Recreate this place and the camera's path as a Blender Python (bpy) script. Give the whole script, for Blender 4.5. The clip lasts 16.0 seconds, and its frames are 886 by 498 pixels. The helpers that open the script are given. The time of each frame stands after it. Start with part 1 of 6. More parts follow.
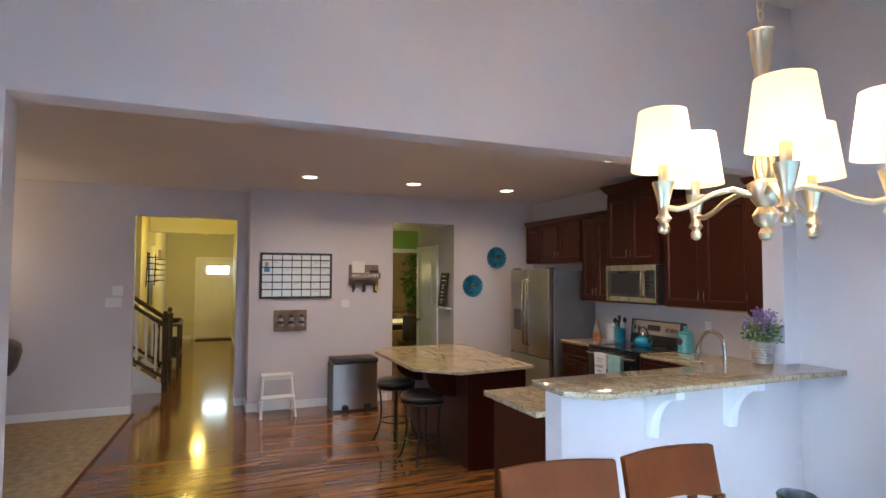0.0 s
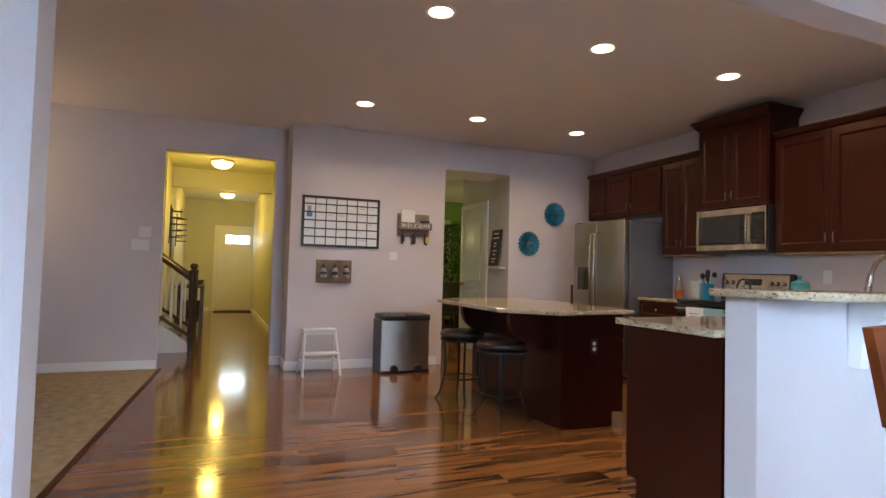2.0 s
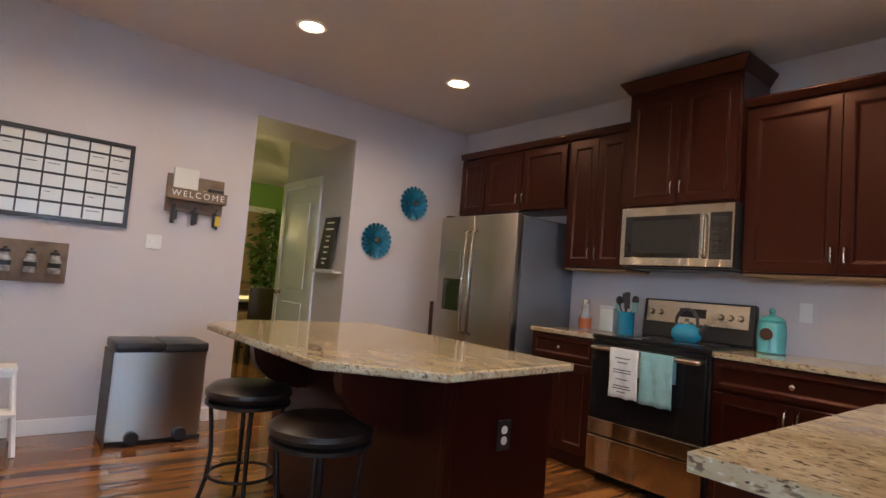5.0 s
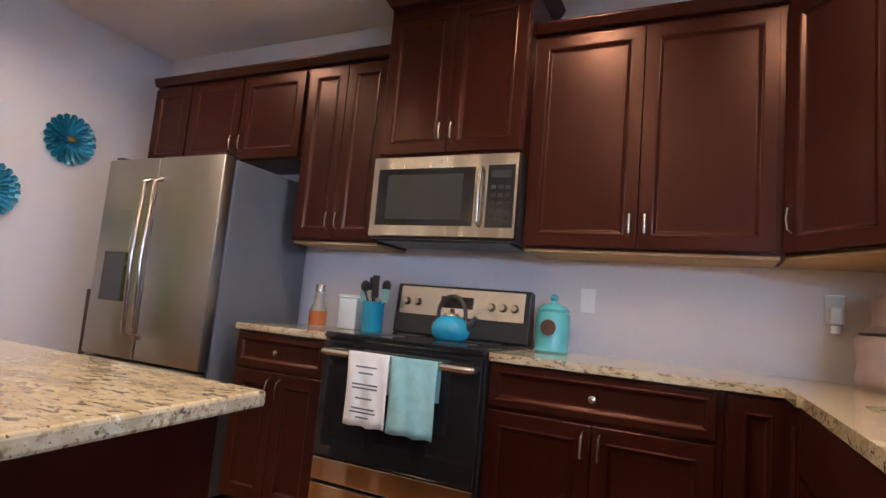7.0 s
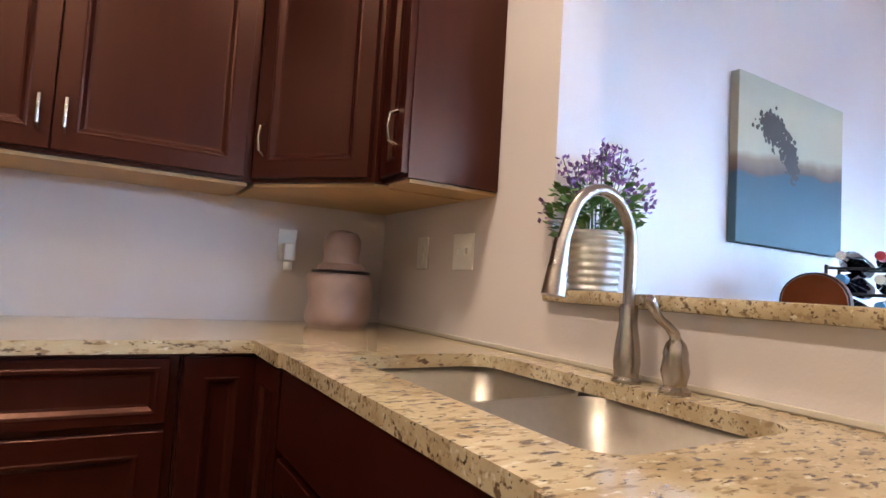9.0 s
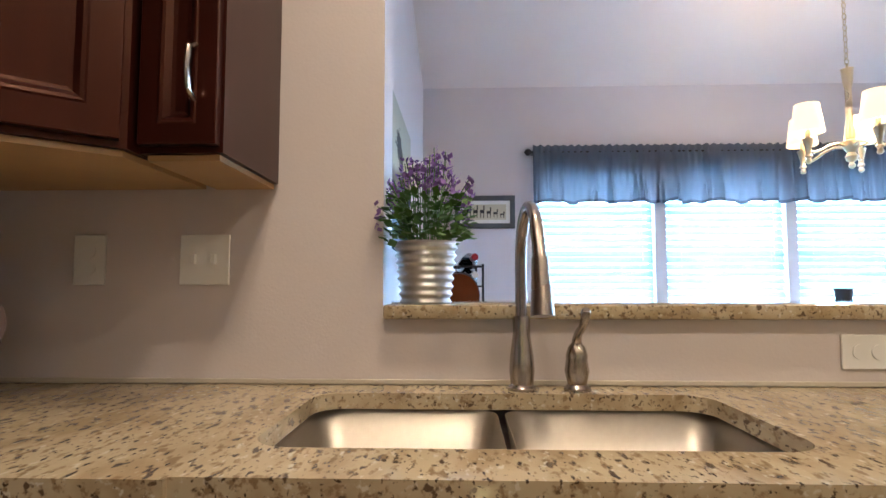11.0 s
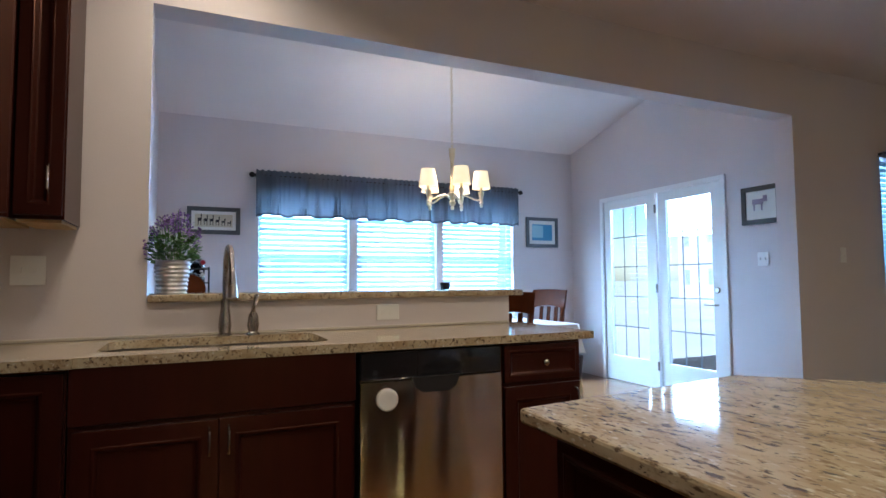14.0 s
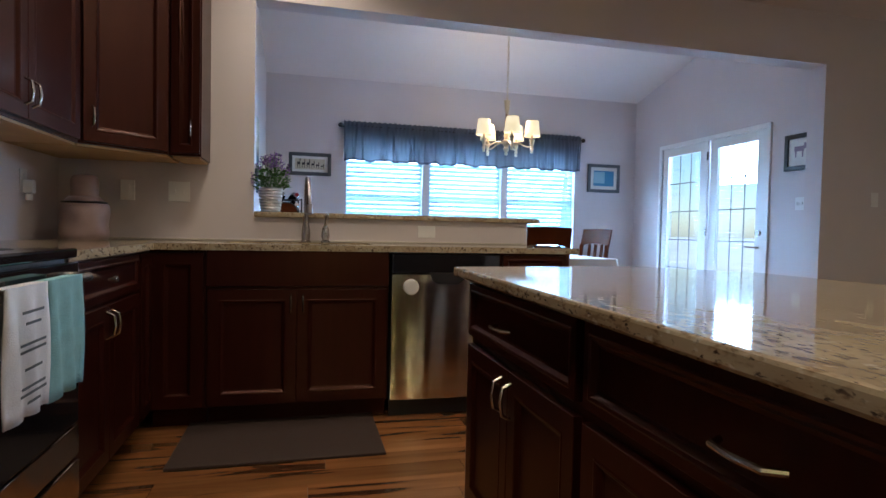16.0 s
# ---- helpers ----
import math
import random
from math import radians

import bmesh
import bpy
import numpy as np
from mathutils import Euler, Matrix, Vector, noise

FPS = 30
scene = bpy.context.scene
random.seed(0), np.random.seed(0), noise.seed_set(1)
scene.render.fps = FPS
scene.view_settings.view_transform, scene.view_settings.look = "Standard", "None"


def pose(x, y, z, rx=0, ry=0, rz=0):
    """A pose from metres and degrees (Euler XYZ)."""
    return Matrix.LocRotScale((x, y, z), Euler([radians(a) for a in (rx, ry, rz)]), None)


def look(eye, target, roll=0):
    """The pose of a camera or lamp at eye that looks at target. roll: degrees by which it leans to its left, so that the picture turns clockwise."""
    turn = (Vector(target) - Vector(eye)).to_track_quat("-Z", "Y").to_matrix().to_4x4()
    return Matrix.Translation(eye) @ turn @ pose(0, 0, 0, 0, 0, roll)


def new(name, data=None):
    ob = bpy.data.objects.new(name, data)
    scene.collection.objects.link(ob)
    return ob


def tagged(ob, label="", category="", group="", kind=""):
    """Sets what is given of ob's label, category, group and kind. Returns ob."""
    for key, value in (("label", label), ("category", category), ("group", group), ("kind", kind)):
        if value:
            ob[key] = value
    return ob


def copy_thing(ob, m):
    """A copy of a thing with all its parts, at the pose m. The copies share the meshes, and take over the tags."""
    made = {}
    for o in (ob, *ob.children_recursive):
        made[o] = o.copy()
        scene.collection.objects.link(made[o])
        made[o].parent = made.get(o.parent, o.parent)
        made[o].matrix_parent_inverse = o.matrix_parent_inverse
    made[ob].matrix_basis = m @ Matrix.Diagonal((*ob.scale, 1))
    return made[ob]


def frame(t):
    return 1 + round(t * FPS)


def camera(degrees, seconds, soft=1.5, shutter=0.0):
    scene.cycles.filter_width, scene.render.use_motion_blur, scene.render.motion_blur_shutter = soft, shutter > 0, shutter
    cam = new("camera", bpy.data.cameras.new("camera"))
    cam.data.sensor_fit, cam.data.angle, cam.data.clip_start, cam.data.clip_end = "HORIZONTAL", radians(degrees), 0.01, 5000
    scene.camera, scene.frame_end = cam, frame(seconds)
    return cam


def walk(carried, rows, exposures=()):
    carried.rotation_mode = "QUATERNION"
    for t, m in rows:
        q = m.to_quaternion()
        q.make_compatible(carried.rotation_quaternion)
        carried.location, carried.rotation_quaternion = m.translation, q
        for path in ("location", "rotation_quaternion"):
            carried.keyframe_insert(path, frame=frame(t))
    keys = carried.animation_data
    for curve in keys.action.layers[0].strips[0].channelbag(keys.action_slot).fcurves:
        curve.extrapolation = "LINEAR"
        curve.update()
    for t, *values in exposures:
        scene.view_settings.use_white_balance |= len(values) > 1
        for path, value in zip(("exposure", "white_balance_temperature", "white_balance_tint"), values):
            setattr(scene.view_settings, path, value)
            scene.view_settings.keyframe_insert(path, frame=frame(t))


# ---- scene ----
cam = camera(77.0, 16.0)
PATH = [
    (0, (0.346, 0.502, 1.667), (1.126, 2.341, 1.761), 0.2),
    (0.5, (0.256, 0.644, 1.59), (1.041, 2.481, 1.692), 0.6),
    (1, (0.121, 0.867, 1.453), (0.913, 2.7, 1.562), 0.9),
    (1.5, (0.018, 1.109, 1.261), (0.806, 2.944, 1.372), 1.3),
    (2, (0.056, 1.412, 1.136), (0.819, 3.259, 1.214), 1.5),
    (2.5, (0.129, 1.762, 1.076), (0.869, 3.62, 1.124), 1.7),
    (3, (0.294, 2.103, 1.096), (1.027, 3.963, 1.134), 2.0),
    (3.2, (0.359, 2.234, 1.099), (1.091, 4.095, 1.136), 1.9),
    (5.3, (1.271, 3.506, 1.162), (2.642, 4.955, 1.308), 4.9),
    (5.5, (1.372, 3.607, 1.171), (2.811, 4.989, 1.322), 4.9),
    (6, (1.646, 3.773, 1.192), (3.209, 5.009, 1.364), 5.0),
    (6.5, (1.917, 3.924, 1.144), (3.614, 4.963, 1.342), 5.1),
    (7, (2.182, 4.019, 1.056), (3.973, 4.882, 1.277), 5.1),
    (7.5, (2.403, 4.093, 0.995), (4.315, 4.608, 1.272), 5.8),
    (8, (2.435, 4.072, 1.054), (4.42, 3.962, 1.277), 5.2),
    (8.5, (2.568, 4.087, 1.057), (4.455, 3.446, 1.225), 3.6),
    (9, (2.766, 4.122, 1.087), (4.485, 3.107, 1.213), 3.5),
    (9.5, (2.971, 4.129, 1.129), (4.382, 2.716, 1.25), 2.8),
    (9.7, (3.052, 4.126, 1.139), (4.322, 2.586, 1.262), 2.5),
    (11.8, (3.847, 4.663, 1.083), (3.431, 2.712, 1.226), -0.7),
    (12, (3.826, 4.713, 1.045), (3.371, 2.771, 1.191), -0.6),
    (12.5, (3.751, 4.964, 1.07), (3.244, 3.034, 1.206), -0.4),
    (13, (3.634, 5.22, 1.119), (3.04, 3.315, 1.244), -0.3),
    (13.5, (3.594, 5.52, 1.152), (2.903, 3.647, 1.272), -0.4),
    (14, (3.676, 5.804, 1.141), (2.857, 3.983, 1.256), -0.4),
    (14.5, (3.634, 6.054, 1.141), (2.806, 4.237, 1.246), -0.1),
    (15, (3.646, 6.268, 1.054), (2.867, 4.428, 1.138), 0.2),
    (15.5, (3.652, 6.429, 0.981), (2.954, 4.555, 1.021), 0.6),
    (16, (3.558, 6.675, 0.999), (3.072, 4.736, 0.934), 1.2),
]
EXPOSURES = [(0, 0.66, 6750, 11), (3, 0.7, 7150, 14), (5.5, 0.93, 6550, 11), (7, 1.4, 6200, 12), (8.2, 1.58, 6100, 11), (9.5, 1.35, 6150, 10), (12, 0.87, 5950, 6), (14.3, 0.35, 5600, 5), (15, 0.16, 5600, 5), (16, 0.28, 5650, 6)]
walk(cam, [(t, look(eye, target, roll)) for t, eye, target, roll in PATH], EXPOSURES)

# ---- world and light ----
DAY = (0.46, 0.70, 1.0)
world = bpy.data.worlds.new("sky")
scene.world = world
world.use_nodes = True
sky = world.node_tree.nodes.new("ShaderNodeTexSky")
sky.sky_type, sky.sun_disc = "NISHITA", False
sky.sun_elevation, sky.sun_rotation = radians(41), radians(73)
sky.air_density, sky.dust_density = 1.2, 0.6
tint = world.node_tree.nodes.new("ShaderNodeMix")
tint.data_type, tint.blend_type = "RGBA", "MULTIPLY"
tint.inputs[0].default_value = 1.0
tint.inputs[7].default_value = (0.80, 0.94, 1.15, 1)
world.node_tree.links.new(sky.outputs[0], tint.inputs[6])
world.node_tree.links.new(tint.outputs[2], world.node_tree.nodes["Background"].inputs[0])
world.node_tree.nodes["Background"].inputs[1].default_value = 0.15
scene.view_settings.exposure = 0.0


def lamp(name, kind, place, power, color, size=0.1, aim=None, spread=None):
    data = bpy.data.lights.new(name, kind)
    data.energy, data.color = power, color
    if kind == "AREA":
        data.shape, data.size = "DISK", size
        if spread:
            data.spread = radians(spread)
    elif kind == "SUN":
        data.angle = size
    else:
        data.shadow_soft_size = size
    ob = new(name, data)
    ob.matrix_world = look(place, aim or (place[0] + 0.001, place[1], place[2] - 1))
    return tagged(ob, kind="structure")


lamp("sun", "SUN", (10, 3, 9), 5.0, (1.0, 0.98, 0.94), radians(1), aim=(0, 0, 0))


def window_light(name, x, y, z, w, h, aim, power):
    ob = lamp(name, "AREA", (x, y, z), power, DAY, aim=aim)
    ob.data.shape, ob.data.size, ob.data.size_y = "RECTANGLE", w, h
    return ob


window_light("window_light", 1.6, -0.42, 1.5, 3.0, 1.4, (1.6, 3, 1.1), 640)
window_light("door_light", -2.3, 1.1, 2.35, 2.2, 1.3, (4.5, 3.9, 0.9), 300)
window_light("living_light", -2.1, 2.60, 1.45, 1.3, 1.4, (-2.1, 6, 1.2), 30)

WARM = (1.0, 0.77, 0.54)
CANS = [(1.305, 4.57), (2.55, 4.585), (3.79, 4.60), (1.37, 6.67), (2.575, 6.65), (3.83, 6.655), (3.60, 3.62)]
for cx, cy in CANS:
    lamp("can_lamp", "AREA", (cx, cy, 2.722), 5.6, WARM, 0.13, spread=150)
YELLOW = (0.98, 0.71, 0.15)
lamp("chandelier_lamp", "POINT", (1.632, 1.465, 2.09), 16, (1.0, 0.80, 0.62), 0.1)
lamp("hall_lamp", "POINT", (0.12, 10.3, 2.1), 17, YELLOW, 0.1)
lamp("hall_lamp", "POINT", (0.25, 13.9, 2.1), 19, YELLOW, 0.1)
lamp("study_lamp", "POINT", (3.45, 10.8, 1.75), 34, (1.0, 0.80, 0.38), 0.08)
lamp("living_lamp", "POINT", (-2.35, 7.45, 1.75), 13, (1.0, 0.78, 0.55), 0.1)


# ---- materials ----
def material(name, color, rough=0.5, metal=0.0, noise_scale=0.0, amount=0.1, bump=0.0, bump_scale=80.0, coat=0.0, emit=0.0, alpha=1.0):
    m = bpy.data.materials.new(name)
    m.use_nodes = True
    n, l = m.node_tree.nodes, m.node_tree.links
    b = n["Principled BSDF"]
    b.inputs["Base Color"].default_value = (*color, 1)
    b.inputs["Roughness"].default_value = rough
    b.inputs["Metallic"].default_value = metal
    b.inputs["Coat Weight"].default_value = coat
    if emit:
        b.inputs["Emission Color"].default_value = (*color, 1)
        b.inputs["Emission Strength"].default_value = emit
    tc = n.new("ShaderNodeTexCoord")
    if noise_scale:
        t = n.new("ShaderNodeTexNoise")
        t.inputs["Scale"].default_value, t.inputs["Detail"].default_value = noise_scale, 5
        l.new(tc.outputs["Object"], t.inputs["Vector"])
        r = n.new("ShaderNodeValToRGB")
        r.color_ramp.elements[0].position, r.color_ramp.elements[1].position = 0.3, 0.7
        r.color_ramp.elements[0].color = (*[c * (1 - amount) for c in color], 1)
        r.color_ramp.elements[1].color = (*[min(1, c * (1 + amount)) for c in color], 1)
        l.new(t.outputs[0], r.inputs[0])
        l.new(r.outputs[0], b.inputs["Base Color"])
        mr = n.new("ShaderNodeMapRange")
        mr.inputs[3].default_value, mr.inputs[4].default_value = max(0.02, rough * 0.85), min(1, rough * 1.15)
        l.new(t.outputs[0], mr.inputs[0])
        l.new(mr.outputs[0], b.inputs["Roughness"])
    if bump:
        t = n.new("ShaderNodeTexNoise")
        t.inputs["Scale"].default_value, t.inputs["Detail"].default_value = bump_scale, 4
        l.new(tc.outputs["Object"], t.inputs["Vector"])
        u = n.new("ShaderNodeBump")
        u.inputs["Strength"].default_value, u.inputs["Distance"].default_value = bump, 0.004
        l.new(t.outputs[0], u.inputs["Height"])
        l.new(u.outputs[0], b.inputs["Normal"])
    return m


PAINT = material("wall_paint", (0.60, 0.55, 0.558), 0.6, 0, 1.3, 0.03, 0.12, 160)
HALLPAINT = material("hall_paint", (0.62, 0.60, 0.45), 0.6, 0, 1.3, 0.03, 0.1, 160)
GREENPAINT = material("green_paint", (0.24, 0.42, 0.12), 0.6, 0, 1.3, 0.04, 0.1, 160)
CEIL = material("ceiling_paint", (0.72, 0.66, 0.64), 0.75, 0, 1.0, 0.03, 0.2, 120)
WHITE = material("white_trim_paint", (0.80, 0.80, 0.80), 0.35, 0, 3, 0.02, 0.03, 60)
PLASTIC = material("white_plastic", (0.75, 0.75, 0.74), 0.35)
FRIDGE = material("satin_stainless_steel", (0.40, 0.375, 0.345), 0.36, 1.0, 1.2, 0.05)
STEEL = material("stainless_steel", (0.60, 0.56, 0.51), 0.26, 1.0, 1.2, 0.03)
SINKSTEEL = material("satin_sink_steel", (0.42, 0.385, 0.34), 0.42, 1.0, 60, 0.04)
STEELSIDE = material("grey_side_paint", (0.16, 0.16, 0.17), 0.5, 0.3, 3, 0.05, 0.05)
BINSTEEL = material("bin_steel", (0.46, 0.425, 0.38), 0.33, 1.0, 1.5, 0.05)
NICKEL = material("brushed_nickel", (0.52, 0.47, 0.41), 0.25, 1.0, 40, 0.05)
CHAMPAGNE = material("champagne_nickel", (0.66, 0.55, 0.38), 0.28, 1.0, 3, 0.02)
DULLNICKEL = material("dull_nickel", (0.38, 0.34, 0.31), 0.27, 1.0, 3, 0.02)
BLACKGLASS = material("black_glass", (0.012, 0.012, 0.014), 0.06, 0, 3, 0.1, coat=0.5)
BLACK = material("black_plastic", (0.02, 0.02, 0.022), 0.35, 0, 20, 0.1)
IRON = material("black_iron", (0.03, 0.026, 0.024), 0.4, 0.6, 30, 0.15)
LEATHER = material("dark_leather", (0.028, 0.017, 0.013), 0.32, 0, 8, 0.2, 0.25, 90)
BROWNLEATHER = material("brown_leather", (0.055, 0.026, 0.018), 0.4, 0, 6, 0.25, 0.3, 60)
TEAL = material("teal_glaze", (0.015, 0.23, 0.37), 0.16, 0, 6, 0.15, coat=0.4)
TEALMETAL = material("teal_enamel", (0.01, 0.17, 0.27), 0.35, 0.2, 14, 0.4, 0.2, 60)
AQUA = material("aqua_cloth", (0.25, 0.47, 0.49), 0.9, 0, 30, 0.1, 0.5, 300)
CLOTH = material("white_cloth", (0.75, 0.75, 0.76), 0.9, 0, 30, 0.05, 0.4, 300)
SHADE = material("lit_shade", (1.0, 0.78, 0.46), 0.8, emit=0.7)
GLOW = material("lit_lens", (1.0, 0.80, 0.52), 0.6, emit=9)
GLOWY = material("lit_dome", (1.0, 0.78, 0.30), 0.6, emit=3)
GREYFRAME = material("dark_grey_frame", (0.07, 0.08, 0.09), 0.45, 0, 12, 0.15)
PAPER = material("paper", (0.72, 0.71, 0.68), 0.8, 0, 5, 0.05)
PLANKWOOD = material("weathered_wood", (0.20, 0.14, 0.10), 0.75, 0, 12, 0.3, 0.3, 40)
UNDERPLY = material("maple_underside", (0.42, 0.27, 0.13), 0.6, 0, 6, 0.12)
ESPRESSO = material("espresso_rail", (0.045, 0.022, 0.014), 0.35, 0, 10, 0.2)
RUBBERMAT = material("brown_mat", (0.042, 0.024, 0.018), 0.85, 0, 20, 0.15, 0.3, 120)
CARPET = material("beige_carpet", (0.37, 0.28, 0.175), 0.95, 0, 14, 0.25, 0.9, 260)
LEAF = material("leaf_green", (0.08, 0.17, 0.035), 0.6, 0, 20, 0.3)
LILAC = material("lilac_petal", (0.24, 0.13, 0.36), 0.7, 0, 30, 0.3)
GALV = material("ribbed_zinc", (0.62, 0.62, 0.62), 0.3, 1.0, 20, 0.1)
AMBER = material("amber_liquid", (0.35, 0.09, 0.02), 0.15, 0, 5, 0.2, coat=0.5)
JARGLASS = material("filled_jar_glass", (0.33, 0.32, 0.31), 0.12, 0, 30, 0.5, coat=0.6)
BOARD = material("whiteboard", (0.72, 0.72, 0.70), 0.3)
CHALK = material("chalkboard", (0.03, 0.028, 0.028), 0.7, 0, 8, 0.3)
BLUE = material("muted_blue", (0.05, 0.22, 0.42), 0.6)
YELLOWP = material("yellow_tag", (0.6, 0.42, 0.04), 0.5)
PINK = material("dusky_pink_ceramic", (0.33, 0.235, 0.22), 0.4, 0, 9, 0.15)


STEELDOOR = material("wavy_stainless_steel", (0.60, 0.54, 0.46), 0.21, 1.0, 1.2, 0.03)
n, l = STEELDOOR.node_tree.nodes, STEELDOOR.node_tree.links
tc, mp, wv, bu = n.new("ShaderNodeTexCoord"), n.new("ShaderNodeMapping"), n.new("ShaderNodeTexNoise"), n.new("ShaderNodeBump")
mp.inputs["Scale"].default_value = (1.0, 1.0, 0.08)
wv.inputs["Scale"].default_value, wv.inputs["Detail"].default_value = 8, 0
bu.inputs["Strength"].default_value, bu.inputs["Distance"].default_value = 1.0, 0.03
l.new(tc.outputs["Object"], mp.inputs[0])
l.new(mp.outputs[0], wv.inputs["Vector"])
l.new(wv.outputs[0], bu.inputs["Height"])
l.new(bu.outputs[0], n["Principled BSDF"].inputs["Normal"])


def cherry():
    m = material("dark_cherry_wood", (0.05, 0.014, 0.009), 0.31, coat=0.0)
    m.node_tree.nodes["Principled BSDF"].inputs["Specular Tint"].default_value = (1.0, 0.52, 0.38, 1)
    n, l = m.node_tree.nodes, m.node_tree.links
    b = n["Principled BSDF"]
    tc, mp = n.new("ShaderNodeTexCoord"), n.new("ShaderNodeMapping")
    mp.inputs["Scale"].default_value = (14, 14, 1.2)
    t, r = n.new("ShaderNodeTexNoise"), n.new("ShaderNodeValToRGB")
    t.inputs["Scale"].default_value, t.inputs["Detail"].default_value = 2.0, 6
    l.new(tc.outputs["Object"], mp.inputs[0])
    l.new(mp.outputs[0], t.inputs["Vector"])
    l.new(t.outputs[0], r.inputs[0])
    r.color_ramp.elements[0].color, r.color_ramp.elements[1].color = (0.018, 0.0031, 0.0023, 1), (0.028, 0.0049, 0.0033, 1)
    r.color_ramp.elements[0].position, r.color_ramp.elements[1].position = 0.3, 0.75
    l.new(r.outputs[0], b.inputs["Base Color"])
    u = n.new("ShaderNodeBump")
    u.inputs["Strength"].default_value, u.inputs["Distance"].default_value = 0.02, 0.001
    l.new(t.outputs[0], u.inputs["Height"])
    l.new(u.outputs[0], b.inputs["Normal"])
    return m


CHERRY = cherry()
CHAIRWOOD = material("reddish_brown_wood", (0.075, 0.017, 0.0045), 0.45, 0, 4, 0.4)
CHAIRWOOD.node_tree.nodes["Principled BSDF"].inputs["Specular Tint"].default_value = (1.0, 0.6, 0.4, 1)
CHAIRWOOD.node_tree.nodes["Principled BSDF"].inputs["Specular IOR Level"].default_value = 0.14


def granite():
    m = bpy.data.materials.new("speckled_granite")
    m.use_nodes = True
    n, l = m.node_tree.nodes, m.node_tree.links
    b = n["Principled BSDF"]
    b.inputs["Roughness"].default_value = 0.07
    tc, mp = n.new("ShaderNodeTexCoord"), n.new("ShaderNodeMapping")
    mp.inputs["Scale"].default_value = (1.0, 0.42, 1.0)
    mp.inputs["Rotation"].default_value = (0, 0, 0.5)
    l.new(tc.outputs["Object"], mp.inputs[0])
    last = None
    for scale, detail, lo, hi, color in ((14, 6, 0.42, 0.62, (0.34, 0.26, 0.16)), (75, 5, 0.55, 0.66, (0.24, 0.17, 0.10)), (90, 3, 0.61, 0.71, (0.55, 0.50, 0.40)), (66, 6, 0.60, 0.66, (0.115, 0.080, 0.055)), (135, 3, 0.62, 0.69, (0.065, 0.045, 0.034))):
        t, r, x = n.new("ShaderNodeTexNoise"), n.new("ShaderNodeValToRGB"), n.new("ShaderNodeMix")
        x.data_type = "RGBA"
        t.inputs["Scale"].default_value, t.inputs["Detail"].default_value = scale, detail
        off = n.new("ShaderNodeVectorMath")
        off.inputs[1].default_value = (scale * 0.37, scale * 0.11, scale * 0.05)
        l.new(mp.outputs[0], off.inputs[0])
        l.new(off.outputs[0], t.inputs["Vector"])
        r.color_ramp.elements[0].position, r.color_ramp.elements[1].position = lo, hi
        l.new(t.outputs[0], r.inputs[0])
        l.new(r.outputs[0], x.inputs[0])
        if last:
            l.new(last, x.inputs[6])
        else:
            x.inputs[6].default_value = (0.45, 0.375, 0.255, 1)
        x.inputs[7].default_value = (*color, 1)
        last = x.outputs[2]
    l.new(last, b.inputs["Base Color"])
    return m


GRANITE = granite()


def floor_wood():
    m = bpy.data.materials.new("streaked_laminate")
    m.use_nodes = True
    n, l = m.node_tree.nodes, m.node_tree.links
    b = n["Principled BSDF"]
    tc, info, mp = n.new("ShaderNodeTexCoord"), n.new("ShaderNodeObjectInfo"), n.new("ShaderNodeMapping")
    geo = n.new("ShaderNodeNewGeometry")
    add = n.new("ShaderNodeVectorMath")
    mul = n.new("ShaderNodeMath")
    mul.operation = "MULTIPLY"
    mul.inputs[1].default_value = 40
    su = n.new("ShaderNodeMath")
    l.new(info.outputs["Random"], su.inputs[0])
    l.new(geo.outputs["Random Per Island"], su.inputs[1])
    l.new(su.outputs[0], mul.inputs[0])
    l.new(tc.outputs["Object"], add.inputs[0])
    l.new(mul.outputs[0], add.inputs[1])
    mp.inputs["Scale"].default_value = (0.9, 9.0, 1.0)
    l.new(add.outputs[0], mp.inputs[0])
    t, r = n.new("ShaderNodeTexNoise"), n.new("ShaderNodeValToRGB")
    t.inputs["Scale"].default_value, t.inputs["Detail"].default_value, t.inputs["Distortion"].default_value = 1.4, 3, 0.6
    l.new(mp.outputs[0], t.inputs["Vector"])
    l.new(t.outputs[0], r.inputs[0])
    e = r.color_ramp.elements
    e[0].position, e[0].color = 0.36, (0.045, 0.017, 0.008, 1)
    e[1].position, e[1].color = 0.45, (0.21, 0.086, 0.028, 1)
    x = e.new(0.72)
    x.color = (0.33, 0.148, 0.050, 1)
    hue = n.new("ShaderNodeHueSaturation")
    mr = n.new("ShaderNodeMapRange")
    mr.inputs[3].default_value, mr.inputs[4].default_value = 0.75, 1.15
    l.new(info.outputs["Random"], mr.inputs[0])
    l.new(mr.outputs[0], hue.inputs["Value"])
    l.new(r.outputs[0], hue.inputs["Color"])
    l.new(hue.outputs[0], b.inputs["Base Color"])
    b.inputs["Roughness"].default_value = 0.13
    b.inputs["Coat Weight"].default_value = 0.3
    b.inputs["Coat Roughness"].default_value = 0.08
    return m


FLOORWOOD = floor_wood()


def glass():
    m = bpy.data.materials.new("clear_glass")
    m.use_nodes = True
    b = m.node_tree.nodes["Principled BSDF"]
    b.inputs["Transmission Weight"].default_value, b.inputs["Roughness"].default_value, b.inputs["IOR"].default_value = 1, 0.0, 1.45
    return m


GLASS = glass()


